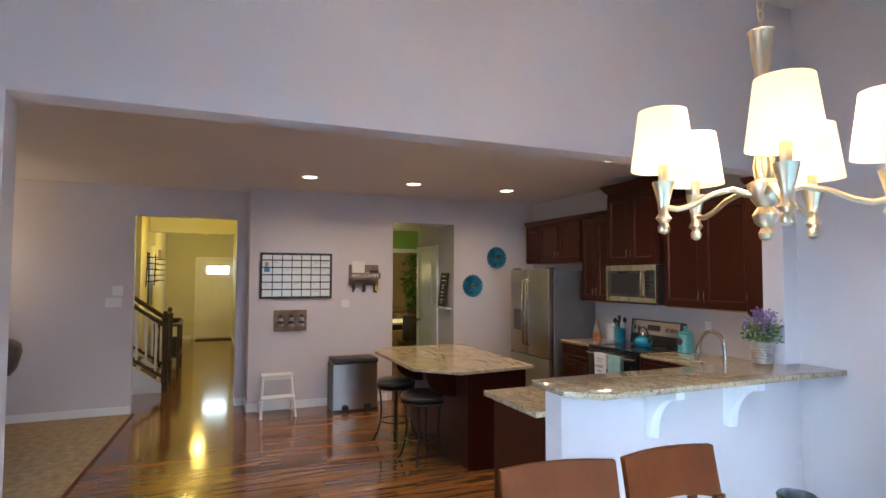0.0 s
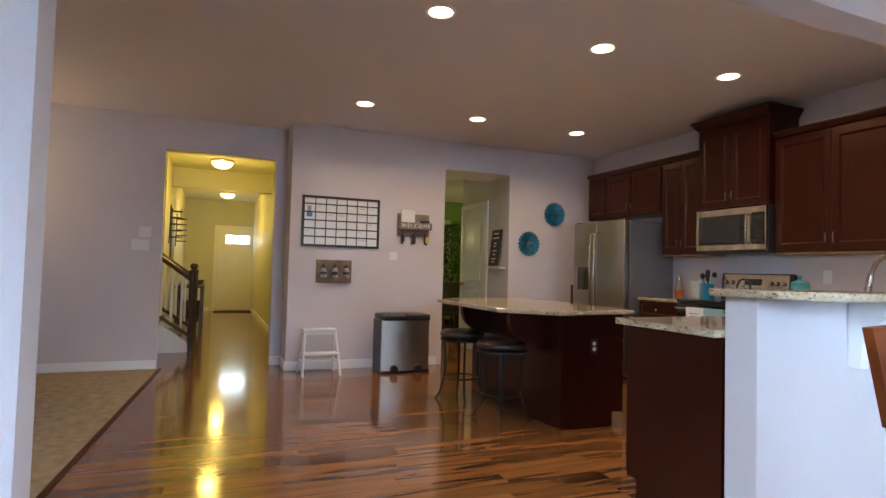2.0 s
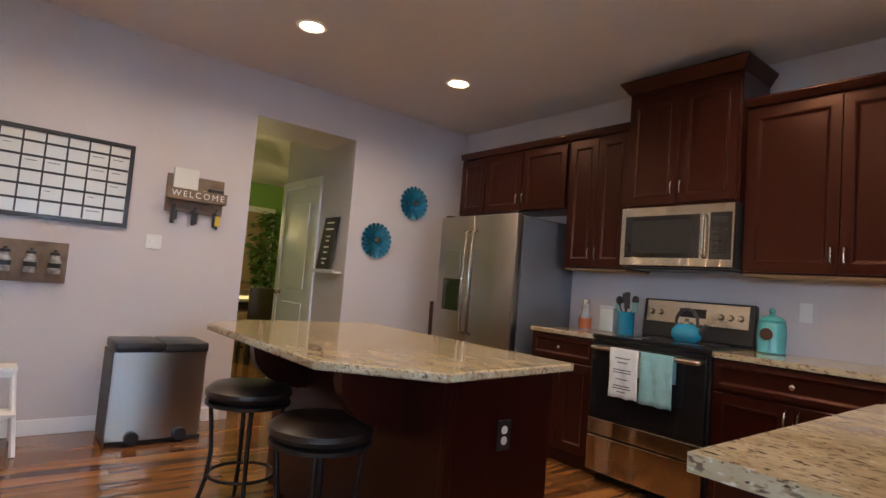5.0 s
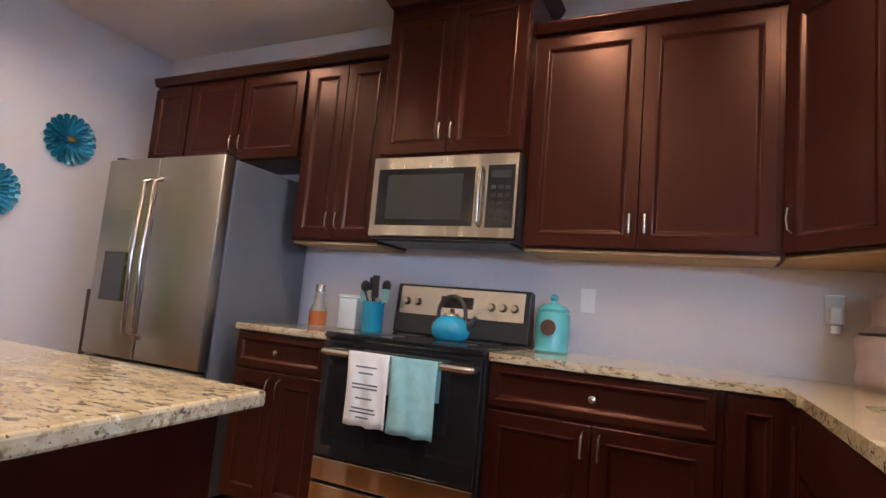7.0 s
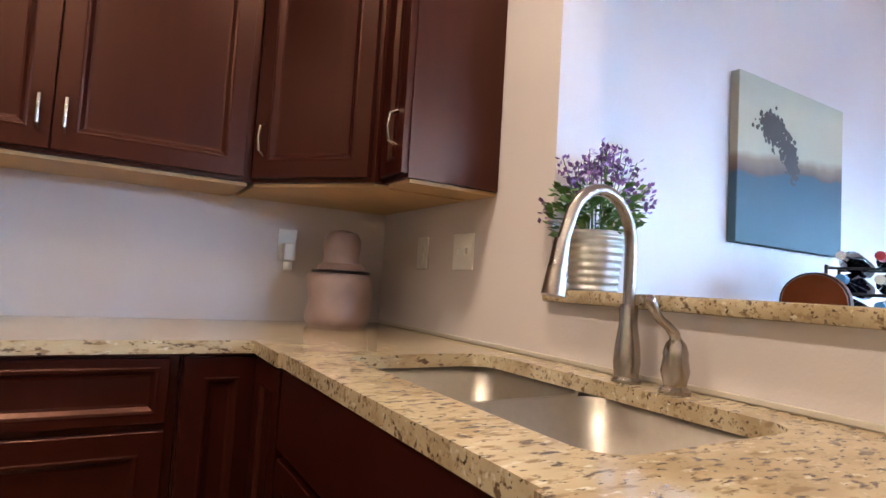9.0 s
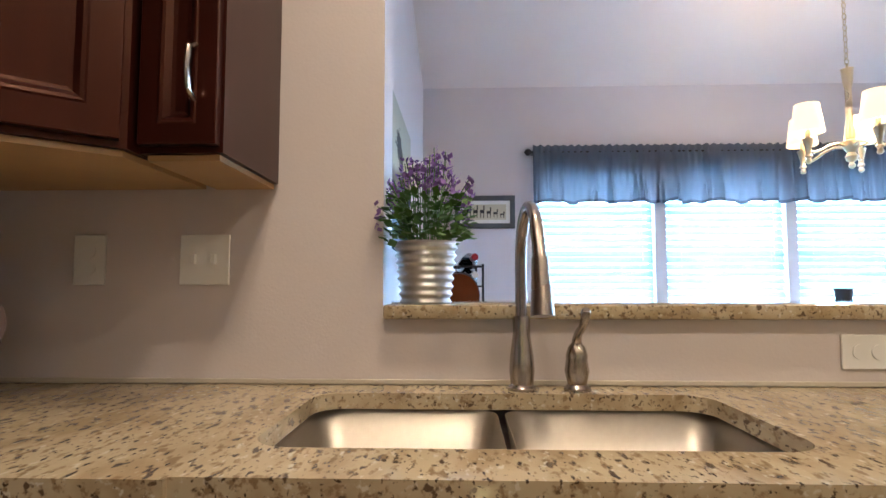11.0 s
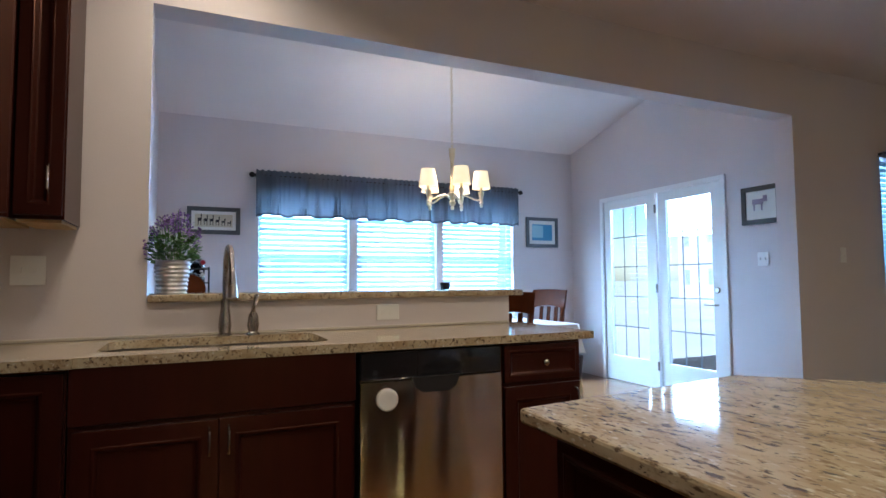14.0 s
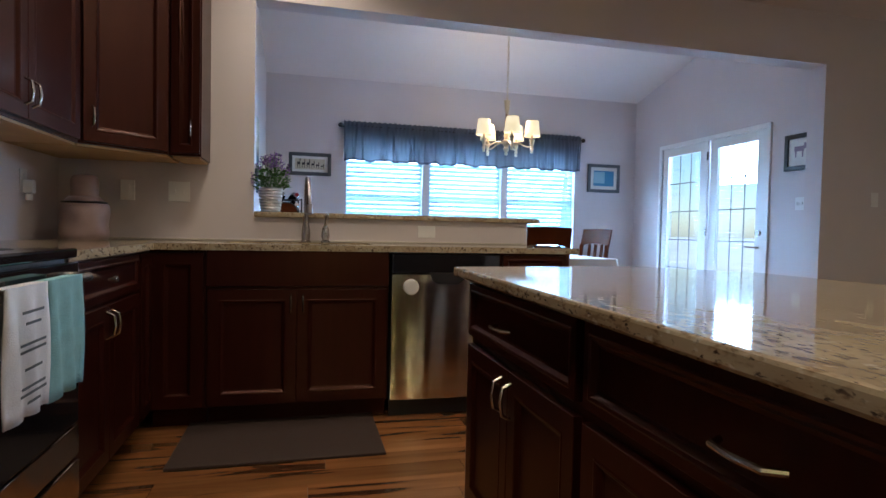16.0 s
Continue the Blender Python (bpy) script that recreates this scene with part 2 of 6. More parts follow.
def sheer(name, color, share, emit=0.0):
    m = bpy.data.materials.new(name)
    m.use_nodes = True
    n, l = m.node_tree.nodes, m.node_tree.links
    d, t, x = n.new("ShaderNodeBsdfDiffuse"), n.new("ShaderNodeBsdfTranslucent"), n.new("ShaderNodeMixShader")
    d.inputs[0].default_value = t.inputs[0].default_value = (*color, 1)
    x.inputs[0].default_value = share
    l.new(d.outputs[0], x.inputs[1])
    l.new(t.outputs[0], x.inputs[2])
    l.new(x.outputs[0], n["Material Output"].inputs[0])
    return m


# White slats; the blue cast of the daylight is mixed into their colour.
BLIND = sheer("daylight_tinted_blind", (0.52, 0.66, 0.72), 0.24)
VALANCE = sheer("slate_blue_cloth", (0.135, 0.145, 0.17), 0.42)
VALANCEHEM = sheer("slate_blue_hem", (0.075, 0.08, 0.095), 0.2)
DRAPE = sheer("grey_patterned_cloth", (0.16, 0.17, 0.20), 0.6)


# ---- builders ----
def box(bm, x0, x1, y0, y1, z0, z1):
    v = [bm.verts.new((x, y, z)) for x in (x0, x1) for y in (y0, y1) for z in (z0, z1)]
    for f in ((0, 1, 3, 2), (4, 6, 7, 5), (0, 4, 5, 1), (2, 3, 7, 6), (0, 2, 6, 4), (1, 5, 7, 3)):
        bm.faces.new([v[i] for i in f])
    return bm


def lathe(bm, profile, seg=24, x=0.0, y=0.0):
    """A turned body from (radius, height) pairs, closed at both ends."""
    rings = []
    for r, z in profile:
        rings.append([bm.verts.new((x + r * math.cos(2 * math.pi * i / seg), y + r * math.sin(2 * math.pi * i / seg), z)) for i in range(seg)])
    for a, b in zip(rings, rings[1:]):
        for i in range(seg):
            bm.faces.new((a[i], a[(i + 1) % seg], b[(i + 1) % seg], b[i]))
    bm.faces.new(rings[0][::-1])
    bm.faces.new(rings[-1])
    return bm


def tube(bm, pts, radius, seg=10):
    """A round bar along points; radius may be one number or one for each point."""
    pts = [Vector(p) for p in pts]
    rad = radius if isinstance(radius, (list, tuple)) else [radius] * len(pts)
    rings, up = [], Vector((0, 0, 1))
    for i, p in enumerate(pts):
        d = (pts[min(i + 1, len(pts) - 1)] - pts[max(i - 1, 0)]).normalized()
        side = d.cross(up)
        if side.length < 0.05:
            side = d.cross(Vector((1, 0, 0)))
        side.normalize()
        other = side.cross(d).normalized()
        up = other
        rings.append([bm.verts.new(p + rad[i] * (math.cos(2 * math.pi * k / seg) * side + math.sin(2 * math.pi * k / seg) * other)) for k in range(seg)])
    for a, b in zip(rings, rings[1:]):
        for k in range(seg):
            bm.faces.new((a[k], a[(k + 1) % seg], b[(k + 1) % seg], b[k]))
    bm.faces.new(rings[0][::-1])
    bm.faces.new(rings[-1])
    return bm


def prism(bm, outline, z0, z1):
    """A slab over an outline of (x, y)."""
    low, high = [[bm.verts.new((x, y, z)) for x, y in outline] for z in (z0, z1)]
    n = len(outline)
    for i in range(n):
        bm.faces.new((low[i], low[(i + 1) % n], high[(i + 1) % n], high[i]))
    bm.faces.new(low[::-1])
    bm.faces.new(high)
    return bm


def B():
    return bmesh.new()


def finish(name, bm, mat, bevel=0.0, smooth=False, segments=2):
    bmesh.ops.recalc_face_normals(bm, faces=bm.faces)
    if bevel:
        edges = [e for e in bm.edges if len(e.link_faces) == 2 and e.calc_face_angle(0) > 0.6]
        bmesh.ops.bevel(bm, geom=edges, offset=bevel, segments=segments, affect="EDGES", profile=0.5, clamp_overlap=True)
    me = bpy.data.meshes.new(name)
    bm.to_mesh(me)
    bm.free()
    me.materials.append(mat)
    if smooth:
        me.shade_smooth()
        me.set_sharp_from_angle(angle=radians(40))
    return new(name, me)


def part(name, bm, mat, parent, label="", bevel=0.0, smooth=False, at=None):
    ob = finish(name, bm, mat, bevel, smooth)
    ob.parent = parent
    if at:
        ob.matrix_basis = pose(*at)
    return tagged(ob, label)


def thing(name, m, label, category, group=""):
    ob = new(name)
    ob.empty_display_size = 0.1
    ob.matrix_basis = m
    return tagged(ob, label, category, group)


def single(name, bm, mat, label, category, group="", bevel=0.0, smooth=False, at=None):
    ob = finish(name, bm, mat, bevel, smooth)
    if at:
        ob.matrix_basis = pose(*at)
    return tagged(ob, label, category, group)


def setting(name, bm, mat, bevel=0.0, parent=None, label=""):
    ob = finish(name, bm, mat, bevel)
    if parent:
        ob.parent = parent
    return tagged(ob, label, kind="structure")


def slab(name, mat, *b, bevel=0.0):
    return setting(name, box(B(), *b), mat, bevel)


# ---- plan ----
H = 2.74          # flat ceilings
RX = 4.88         # range wall
YK, YD = 3.16, 3.01   # header wall, kitchen face and dining face
YF, YH = 7.705, 8.13  # far wall, and the wall with the hall opening
XW = -0.75        # dining room, wall with the glass doors
XD = 3.99         # dining room, wall with the canvas
OX0, OX1, OZ = -0.355, 3.85, 2.35
LX = -5.2         # living room, end wall
SLOPE0, SLOPE = 2.755, 0.245


def slope(y):
    return SLOPE0 + SLOPE * y


# ---- shell ----
slab("floor_base", PLANKWOOD, LX - 0.2, 6.5, -0.3, 17.2, -0.2, -0.012)
setting("carpet_floor", prism(B(), [(LX, YK), (-0.78, YK), (-0.44, YH), (LX, YH)], -0.012, 0.008), CARPET)
setting("carpet_strip", prism(B(), [(-0.778, YK), (-0.745, YK), (-0.405, YH), (-0.438, YH)], -0.012, 0.006), CHAIRWOOD)
slab("ceiling_kitchen", CEIL, LX - 0.2, RX + 0.2, YK, YH, H, H + 0.15)
w = B()
box(w, LX - 0.2, -2.78, YD, YK, 0, H)
box(w, -2.78, -1.43, YD, YK, 0, 0.62)
box(w, -2.78, -1.43, YD, YK, 2.13, H)
box(w, -1.43, OX0, YD, YK, 0, H)
box(w, OX0, OX1, YD, YK, OZ, 4.1)
box(w, OX1, RX + 0.2, YD, YK, 0, H)
box(w, OX1, XD + 0.2, YD, YK, H, 4.1)
box(w, XW - 0.2, OX0, YD, YK, H, 4.1)
setting("wall_header", w, PAINT)
slab("wall_range", PAINT, RX, RX + 0.15, YK, YF, 0, H)
w = B()
box(w, 0.83, 2.664, YF, YF + 0.16, 0, H)
box(w, 3.569, RX + 0.15, YF, YF + 0.16, 0, H)
box(w, 2.664, 3.569, YF, YF + 0.16, 2.385, H)
box(w, 0.83, 0.99, YF + 0.16, YH + 0.14, 0, H)
setting("wall_far", w, PAINT)
w = B()
box(w, LX - 0.2, -0.457, YH, YH + 0.14, 0, H)
box(w, -0.457, 0.70, YH, YH + 0.14, 2.381, H)
box(w, 0.70, 0.83, YH, YH + 0.14, 0, H)
setting("wall_hall_opening", w, PAINT, 0.0)
slab("wall_living_end", PAINT, LX - 0.2, LX, YK, YH, 0, H)

# dining room
w = B()
gaps = [(0.13, 1.061), (1.143, 2.075), (2.159, 3.084)]
box(w, XW - 0.2, 0.13, -0.15, 0, 0, 3.0)
box(w, 3.084, XD + 0.2, -0.15, 0, 0, 3.0)
box(w, 0.13, 3.084, -0.15, 0, 0, 0.72)
box(w, 0.13, 3.084, -0.15, 0, 2.10, 3.0)
box(w, 1.061, 1.143, -0.15, 0, 0.72, 2.10)
box(w, 2.075, 2.159, -0.15, 0, 0.72, 2.10)
setting("wall_windows", w, PAINT)
slab("wall_canvas", PAINT, XD, XD + 0.15, 0, YD, 0, 4.1)
w = B()
box(w, XW - 0.15, XW, 0, 0.60, 0, 4.1)
box(w, XW - 0.15, XW, 2.212, YD, 0, 4.1)
box(w, XW - 0.15, XW, 0.60, 2.212, 2.07, 4.1)
setting("wall_glass_doors", w, PAINT)
c = B()
v = [c.verts.new(p) for p in ((XW - 0.2, -0.2, slope(-0.2)), (XD + 0.2, -0.2, slope(-0.2)), (XD + 0.2, YD, slope(YD)), (XW - 0.2, YD, slope(YD)))]
u = [c.verts.new(p.co + Vector((0, 0, 0.15))) for p in v]
c.faces.new(v)
c.faces.new(u)
for i in range(4):
    c.faces.new((v[i], v[(i + 1) % 4], u[(i + 1) % 4], u[i]))
setting("ceiling_dining", c, CEIL)

# hall
HX0 = -0.60
w = B()
box(w, HX0 - 0.1, HX0, YH + 0.14, 9.36, 0, H)
box(w, HX0 - 0.1, HX0, 10.34, 16.32, 0, H)
box(w, HX0 - 1.6, HX0 - 0.1, 9.26, 9.36, 0, H)
box(w, HX0 - 1.6, HX0 - 0.1, 10.34, 10.44, 0, H)
box(w, HX0 - 1.7, HX0 - 1.6, 9.26, 10.44, 0, H)
setting("wall_hall_left", w, HALLPAINT)
slab("ceiling_stairs", HALLPAINT, HX0 - 1.7, HX0, 9.26, 10.44, H, H + 0.1)
slab("wall_hall_right", HALLPAINT, 0.99, 1.09, YH + 0.14, 16.32, 0, H)
slab("wall_front", HALLPAINT, HX0 - 0.1, 1.09, 16.32, 16.5, 0, H)
slab("ceiling_hall", HALLPAINT, HX0, 1.09, YH + 0.14, 16.5, H, H + 0.1)
slab("beam_hall", HALLPAINT, HX0, 0.99, 11.6, 11.8, 2.42, H)

# study and passage beyond the kitchen
slab("wall_study_left", GREENPAINT, 1.09, 1.19, YF + 0.16, 13.3, 0, H)
slab("wall_study_end", GREENPAINT, 1.19, 6.6, 13.3, 13.4, 0, H)
slab("wall_study_right", GREENPAINT, 6.5, 6.6, 9.16, 13.3, 0, H)
slab("wall_passage", PAINT, 3.569, 3.70, YF + 0.16, 9.16, 0, H)
slab("wall_study_near", GREENPAINT, 3.70, 6.5, 9.06, 9.16, 0, H)
slab("ceiling_study", CEIL, 1.09, 6.6, YF + 0.16, 13.4, H, H + 0.1)
slab("passage_soffit", PAINT, 2.50, 3.569, YF + 0.16, 8.3, 2.385, 2.60)

# baseboards
w = B()
for b in ((0.83, 2.60, YF - 0.014, YF), (0.816, 0.83, YF - 0.014, YH), (0.70, 0.83, YH - 0.014, YH), (LX, -0.457, YH - 0.014, YH), (3.64, RX, YF - 0.014, YF),
          (XW, XW + 0.014, 2.26, YD), (XW, XD, 0, 0.014), (HX0, 0.0, 16.306, 16.32), (0.976, 0.99, YH + 0.14, 16.3), (-1.3, OX0, YK, YK + 0.014)):
    box(w, *b, 0, 0.10)
setting("baseboard", w, WHITE, 0.004)

# ---- cabinets ----
def bar_handle(parent, x, z, upright=True, length=0.098):
    a = [(-length / 2, 0), (-length / 2 + 0.012, -0.024), (0, -0.030), (length / 2 - 0.012, -0.024), (length / 2, 0)]
    pts = [(x, y - 0.02, z + s) if upright else (x + s, y - 0.02, z) for s, y in a]
    part("handle", tube(B(), pts, 0.0055, 8), NICKEL, parent, "brushed nickel handle", smooth=True)


def knob(parent, x, z):
    bm = tube(B(), [(x, -0.018, z), (x, -0.032, z), (x, -0.034, z), (x, -0.046, z), (x, -0.049, z)], [0.006, 0.006, 0.014, 0.014, 0.009], 14)
    part("knob", bm, NICKEL, parent, "brushed nickel knob", smooth=True)


def panel_door(parent, x0, x1, z0, z1, name="door", rail=0.06):
    """A cabinet door with a raised frame and a recessed field; its back lies in the plane y = 0."""
    rail = min(rail, (x1 - x0) / 3.2, (z1 - z0) / 3.2)
    x0, x1, z0, z1 = x0 + 0.002, x1 - 0.002, z0 + 0.002, z1 - 0.002
    bm, rings = B(), []
    for d, y in ((0, 0), (0, -0.0185), (0.0015, -0.020), (rail - 0.010, -0.020), (rail - 0.006, -0.0215), (rail, -0.020), (rail + 0.009, -0.010), (rail + 0.016, -0.0085)):
        rings.append([bm.verts.new((x0 + d if a else x1 - d, y, z0 + d if b else z1 - d)) for a, b in ((1, 1), (0, 1), (0, 0), (1, 0))])
    for p, q in zip(rings, rings[1:]):
        for i in range(4):
            bm.faces.new((p[i], p[(i + 1) % 4], q[(i + 1) % 4], q[i]))
    bm.faces.new(rings[0])
    bm.faces.new(rings[-1])
    return part(name, bm, CHERRY, parent)


def cabinet(m, w, d, z0, z1, doors, drawers=(), label="", name="base_cabinet", toe=0.1, handles="up", group="", under=False, inset=0.03, lift=0.10):
    """Local: front at y = 0, looking to -y, x to its right. doors: (x0, x1, z0, z1, side of the handle)."""
    t = thing(name, m, label, "cabinet", group)
    bm = box(B(), 0, w, 0, d, z0 + toe, z1)
    if toe:
        box(bm, 0.0, w, 0.07, d, z0, z0 + toe)
    part("body", bm, CHERRY, t)
    if under:
        part("underside", box(B(), 0.01, w - 0.01, 0.01, d, z0 - 0.012, z0 - 0.001), UNDERPLY, t, "pale maple underside")
    for x0, x1, a, b, side in doors:
        panel_door(t, x0, x1, a, b)
        if side:
            hz = a + lift if handles == "low" else b - 0.075
            bar_handle(t, x1 - inset if side == "r" else x0 + inset, hz)
    for x0, x1, a, b, kind in drawers:
        panel_door(t, x0, x1, a, b, "drawer_front", 0.03)
        if kind == "knob":
            knob(t, (x0 + x1) / 2, (a + b) / 2)
        elif kind:
            bar_handle(t, (x0 + x1) / 2, (a + b) / 2, False)
    return t


CT = 0.914   # counter top
CB = CT - 0.032
FX = 4.275   # face of the base cabinets on the range wall
UX = 4.57    # face of the wall cabinets
BF = 3.76   # face of the base cabinets of the sink run


def east(y, x):
    return pose(x, y, 0, 0, 0, -90)


cabinet(east(4.78, FX), 0.82, RX - FX - 0.003, 0, CB, [(0.01, 0.405, 0.11, 0.70, "r"), (0.405, 0.80, 0.11, 0.70, "l")], [(0.01, 0.80, 0.715, 0.872, "knob")],
        "dark cherry base cabinet with one wide drawer over two doors")
cabinet(east(3.958, FX), 0.195, RX - FX - 0.003, 0, CB, [(0.005, 0.19, 0.11, 0.872, "")], (), "narrow dark cherry corner base cabinet with a plain panel door")
cabinet(east(6.095, FX), 0.55, RX - FX - 0.003, 0, CB, [(0.01, 0.275, 0.11, 0.70, "r"), (0.275, 0.54, 0.11, 0.70, "l")], [(0.01, 0.54, 0.715, 0.872, "knob")],
        "dark cherry base cabinet between the fridge and the stove")
U0, U1 = 1.368, 2.374
cabinet(east(4.78, UX), 1.01, RX - UX - 0.003, U0, U1, [(0.012, 0.49, U0 + 0.01, U1 - 0.03, "r"), (0.49, 0.985, U0 + 0.01, U1 - 0.03, "l")], (),
        "tall dark cherry wall cabinet with two wide doors, over the worktop", "wall_cabinet", 0, "low", under=True)
cabinet(east(6.095, UX), 0.552, RX - UX - 0.003, U0, U1, [(0.012, 0.275, U0 + 0.01, U1 - 0.03, "r"), (0.275, 0.538, U0 + 0.01, U1 - 0.03, "l")], (),
        "dark cherry wall cabinet with two narrow doors, beside the fridge", "wall_cabinet", 0, "low", under=True)
cabinet(east(7.378, UX), 1.28, RX - UX - 0.003, 1.83, U1, [(0.012, 0.34, 1.84, U1 - 0.03, ""), (0.355, 0.79, 1.84, U1 - 0.03, "r"), (0.80, 1.265, 1.84, U1 - 0.03, "l")], (),
        "low dark cherry wall cabinets over the fridge", "wall_cabinet", 0, "low")
hood = cabinet(east(5.540, 4.50), 0.758, RX - 4.50 - 0.003, 1.785, 2.595, [(0.012, 0.379, 1.80, 2.54, "r"), (0.379, 0.746, 1.80, 2.54, "l")], (),
               "tall dark cherry cabinet with a flared crown over the microwave", "wall_cabinet", 0, "low")


def crown(parent, w, d, z, out=0.05, h=0.07, left=True, right=True):
    bm = B()
    a, b = (out if left else 0), (out if right else 0)
    low = [bm.verts.new(p) for p in ((-0.004, -0.004 - 0.02, z - 0.01), (w + 0.004, -0.024, z - 0.01), (w + 0.004, d, z - 0.01), (-0.004, d, z - 0.01))]
    mid = [bm.verts.new(p) for p in ((-a, -out - 0.02, z + h), (w + b, -out - 0.02, z + h), (w + b, d, z + h), (-a, d, z + h))]
    top = [bm.verts.new(p.co + Vector((0, 0, 0.012))) for p in mid]
    for p, q in ((low, mid), (mid, top)):
        for i in range(4):
            bm.faces.new((p[i], p[(i + 1) % 4], q[(i + 1) % 4], q[i]))
    bm.faces.new(low[::-1])
    bm.faces.new(top)
    part("crown", bm, CHERRY, parent, bevel=0.003)


crown(hood, 0.758, RX - 4.50 - 0.003, 2.595, 0.05, 0.06)
for o in [o for o in scene.objects if o.name.startswith("wall_cabinet") and o is not hood and not o.parent]:
    body = [q for q in o.children if q.name.startswith("body")][0]
    crown(o, max(v.co.x for v in body.data.vertices), RX - UX - 0.003, U1, 0.022, 0.03, False, False)

# diagonal corner cabinet and the end cabinet on the sink wall
diag = thing("corner_wall_cabinet", pose(0, 0, 0), "dark cherry diagonal corner wall cabinet with one door", "cabinet")
part("body", prism(B(), [(RX - 0.003, YK + 0.003), (RX - 0.003, 3.768), (UX, 3.768), (4.25, 3.49), (4.25, YK + 0.003)], U0, U1), CHERRY, diag)
part("underside", prism(B(), [(RX - 0.01, YK + 0.01), (RX - 0.01, 3.76), (UX + 0.005, 3.76), (4.26, 3.485), (4.26, YK + 0.01)], U0 - 0.012, U0 - 0.001), UNDERPLY, diag, "pale maple underside")
ang = math.degrees(math.atan2(3.49 - 3.768, 4.25 - UX))
face = new("door_panel")
face.parent = diag
face.matrix_basis = pose(UX, 3.768, 0, 0, 0, ang)
dl = math.hypot(UX - 4.25, 3.768 - 3.49)
panel_door(face, 0.012, dl - 0.012, U0 + 0.01, U1 - 0.03)
bar_handle(face, 0.05, U0 + 0.13)
endc = cabinet(pose(4.246, 3.46, 0, 0, 0, 180), 0.152, 0.297, U0, U1, [(0.004, 0.148, U0 + 0.01, U1 - 0.03, "r")], (), "narrow dark cherry wall cabinet beside the sink", "wall_cabinet", 0, "low", under=True, inset=0.042, lift=0.13)
crown(endc, 0.152, 0.297, U1, 0.022, 0.03, False, True)

# sink run
cabinet(pose(4.270, BF, 0, 0, 0, 180), 0.25, 0.58, 0, CB, [(0.008, 0.245, 0.11, 0.872, "")], (), "narrow dark cherry corner base cabinet beside the sink")
cabinet(pose(4.015, BF, 0, 0, 0, 180), 0.895, 0.58, 0, 0.70, [(0.01, 0.428, 0.11, 0.69, "r"), (0.428, 0.885, 0.11, 0.69, "l")], (),
        "dark cherry sink base cabinet with two doors", "base_cabinet")
single("sink_front_rail", box(B(), 3.12, 4.015, BF - 0.018, BF + 0.018, 0.705, CB), CHERRY, "dark cherry false front below the sink", "cabinet", bevel=0.002)
cabinet(pose(2.50, BF, 0, 0, 0, 180), 0.405, 0.585, 0, CB, [(0.01, 0.395, 0.11, 0.70, "r")], [(0.01, 0.395, 0.715, 0.872, "knob")],
        "dark cherry end base cabinet with a drawer, beside the dishwasher")

# half wall and bar ledge
slab("wall_bar", PAINT, 2.095, OX1, YD, YK, 0, 1.0605)


def rounded(x0, x1, y0, y1, r, corners="abcd", n=5):
    """A rectangle's outline with round corners: a south-west, b south-east, c north-east, d north-west."""
    out = []
    for key, cx, cy, sx, sy, a0 in (("a", x0, y0, 1, 1, 180), ("b", x1, y0, -1, 1, 270), ("c", x1, y1, -1, -1, 0), ("d", x0, y1, 1, -1, 90)):
        if key in corners:
            for i in range(n + 1):
                a = radians(a0 + 90 * i / n)
                out.append((cx + sx * r + r * math.cos(a), cy + sy * r + r * math.sin(a)))
        else:
            out.append((cx, cy))
    return out


ledge = prism(B(), [(2.0, 2.85), (2.14, 2.71), (XD - 0.004, 2.71), (XD - 0.004, YD - 0.004), (OX1 - 0.004, YD - 0.004), (OX1 - 0.004, YK + 0.03), (2.03, YK + 0.03), (2.0, YK)], 1.06, 1.092)
single("bar_ledge", ledge, GRANITE, "speckled beige granite bar ledge on the half wall", "worktop", bevel=0.006, smooth=True)

# worktops
wt = thing("worktop", pose(0, 0, 0), "speckled beige granite worktop round the sink corner", "worktop")
bm = B()
SX0, SX1, SY0, SY1 = 3.185, 3.965, 3.265, 3.66
for b in ((2.035, SX0 - 0.04, YK + 0.004, 3.792), (SX1 + 0.04, RX - 0.004, YK + 0.004, 3.792)):
    box(bm, *b, CB, CT)
hole, edge = rounded(SX0, SX1, SY0, SY1, 0.06, n=6), []
for k, (x, y) in enumerate(hole):
    ox = SX0 - 0.04 if k // 7 in (0, 3) else SX1 + 0.04
    oy = YK + 0.004 if k // 7 in (0, 1) else 3.782
    side_x = (k % 7 == 6) if k // 7 in (0, 2) else (k % 7 == 0)
    side_y = (k % 7 == 0) if k // 7 in (0, 2) else (k % 7 == 6)
    edge.append((x if side_x else ox, y if side_y else oy))
rings_ = [[bm.verts.new((x, y, z)) for x, y in o] for o in (hole, edge) for z in (CB, CT)]
for k in range(len(hole)):
    q = (k + 1) % len(hole)
    for a, b in ((1, 3), (0, 2), (0, 1), (2, 3)):
        corners = [rings_[a][k], rings_[a][q], rings_[b][q], rings_[b][k]]
        places = {tuple(round(c, 5) for c in v.co) for v in corners}
        if len(places) == 4:
            bm.faces.new(corners)
        elif len(places) == 3 and edge[k] == edge[q]:
            bm.faces.new(corners[:3])
box(bm, 4.245, RX - 0.004, 3.792, 4.775, CB, CT)
bmesh.ops.remove_doubles(bm, verts=bm.verts, dist=0.0005)
part("slab", bm, GRANITE, wt)
bs = B()
box(bs, 2.10, 4.86, YK + 0.001, YK + 0.007, CT + 0.001, CT + 0.012)
single("backsplash_strip", bs, material("beige_sealant", (0.50, 0.46, 0.40), 0.5), "thin beige sealing strip behind the sink worktop", "trim", bevel=0.002)
single("worktop", box(B(), 4.245, RX - 0.004, 5.548, 6.10, CB, CT), GRANITE, "speckled beige granite worktop between fridge and stove", "worktop", bevel=0.006)

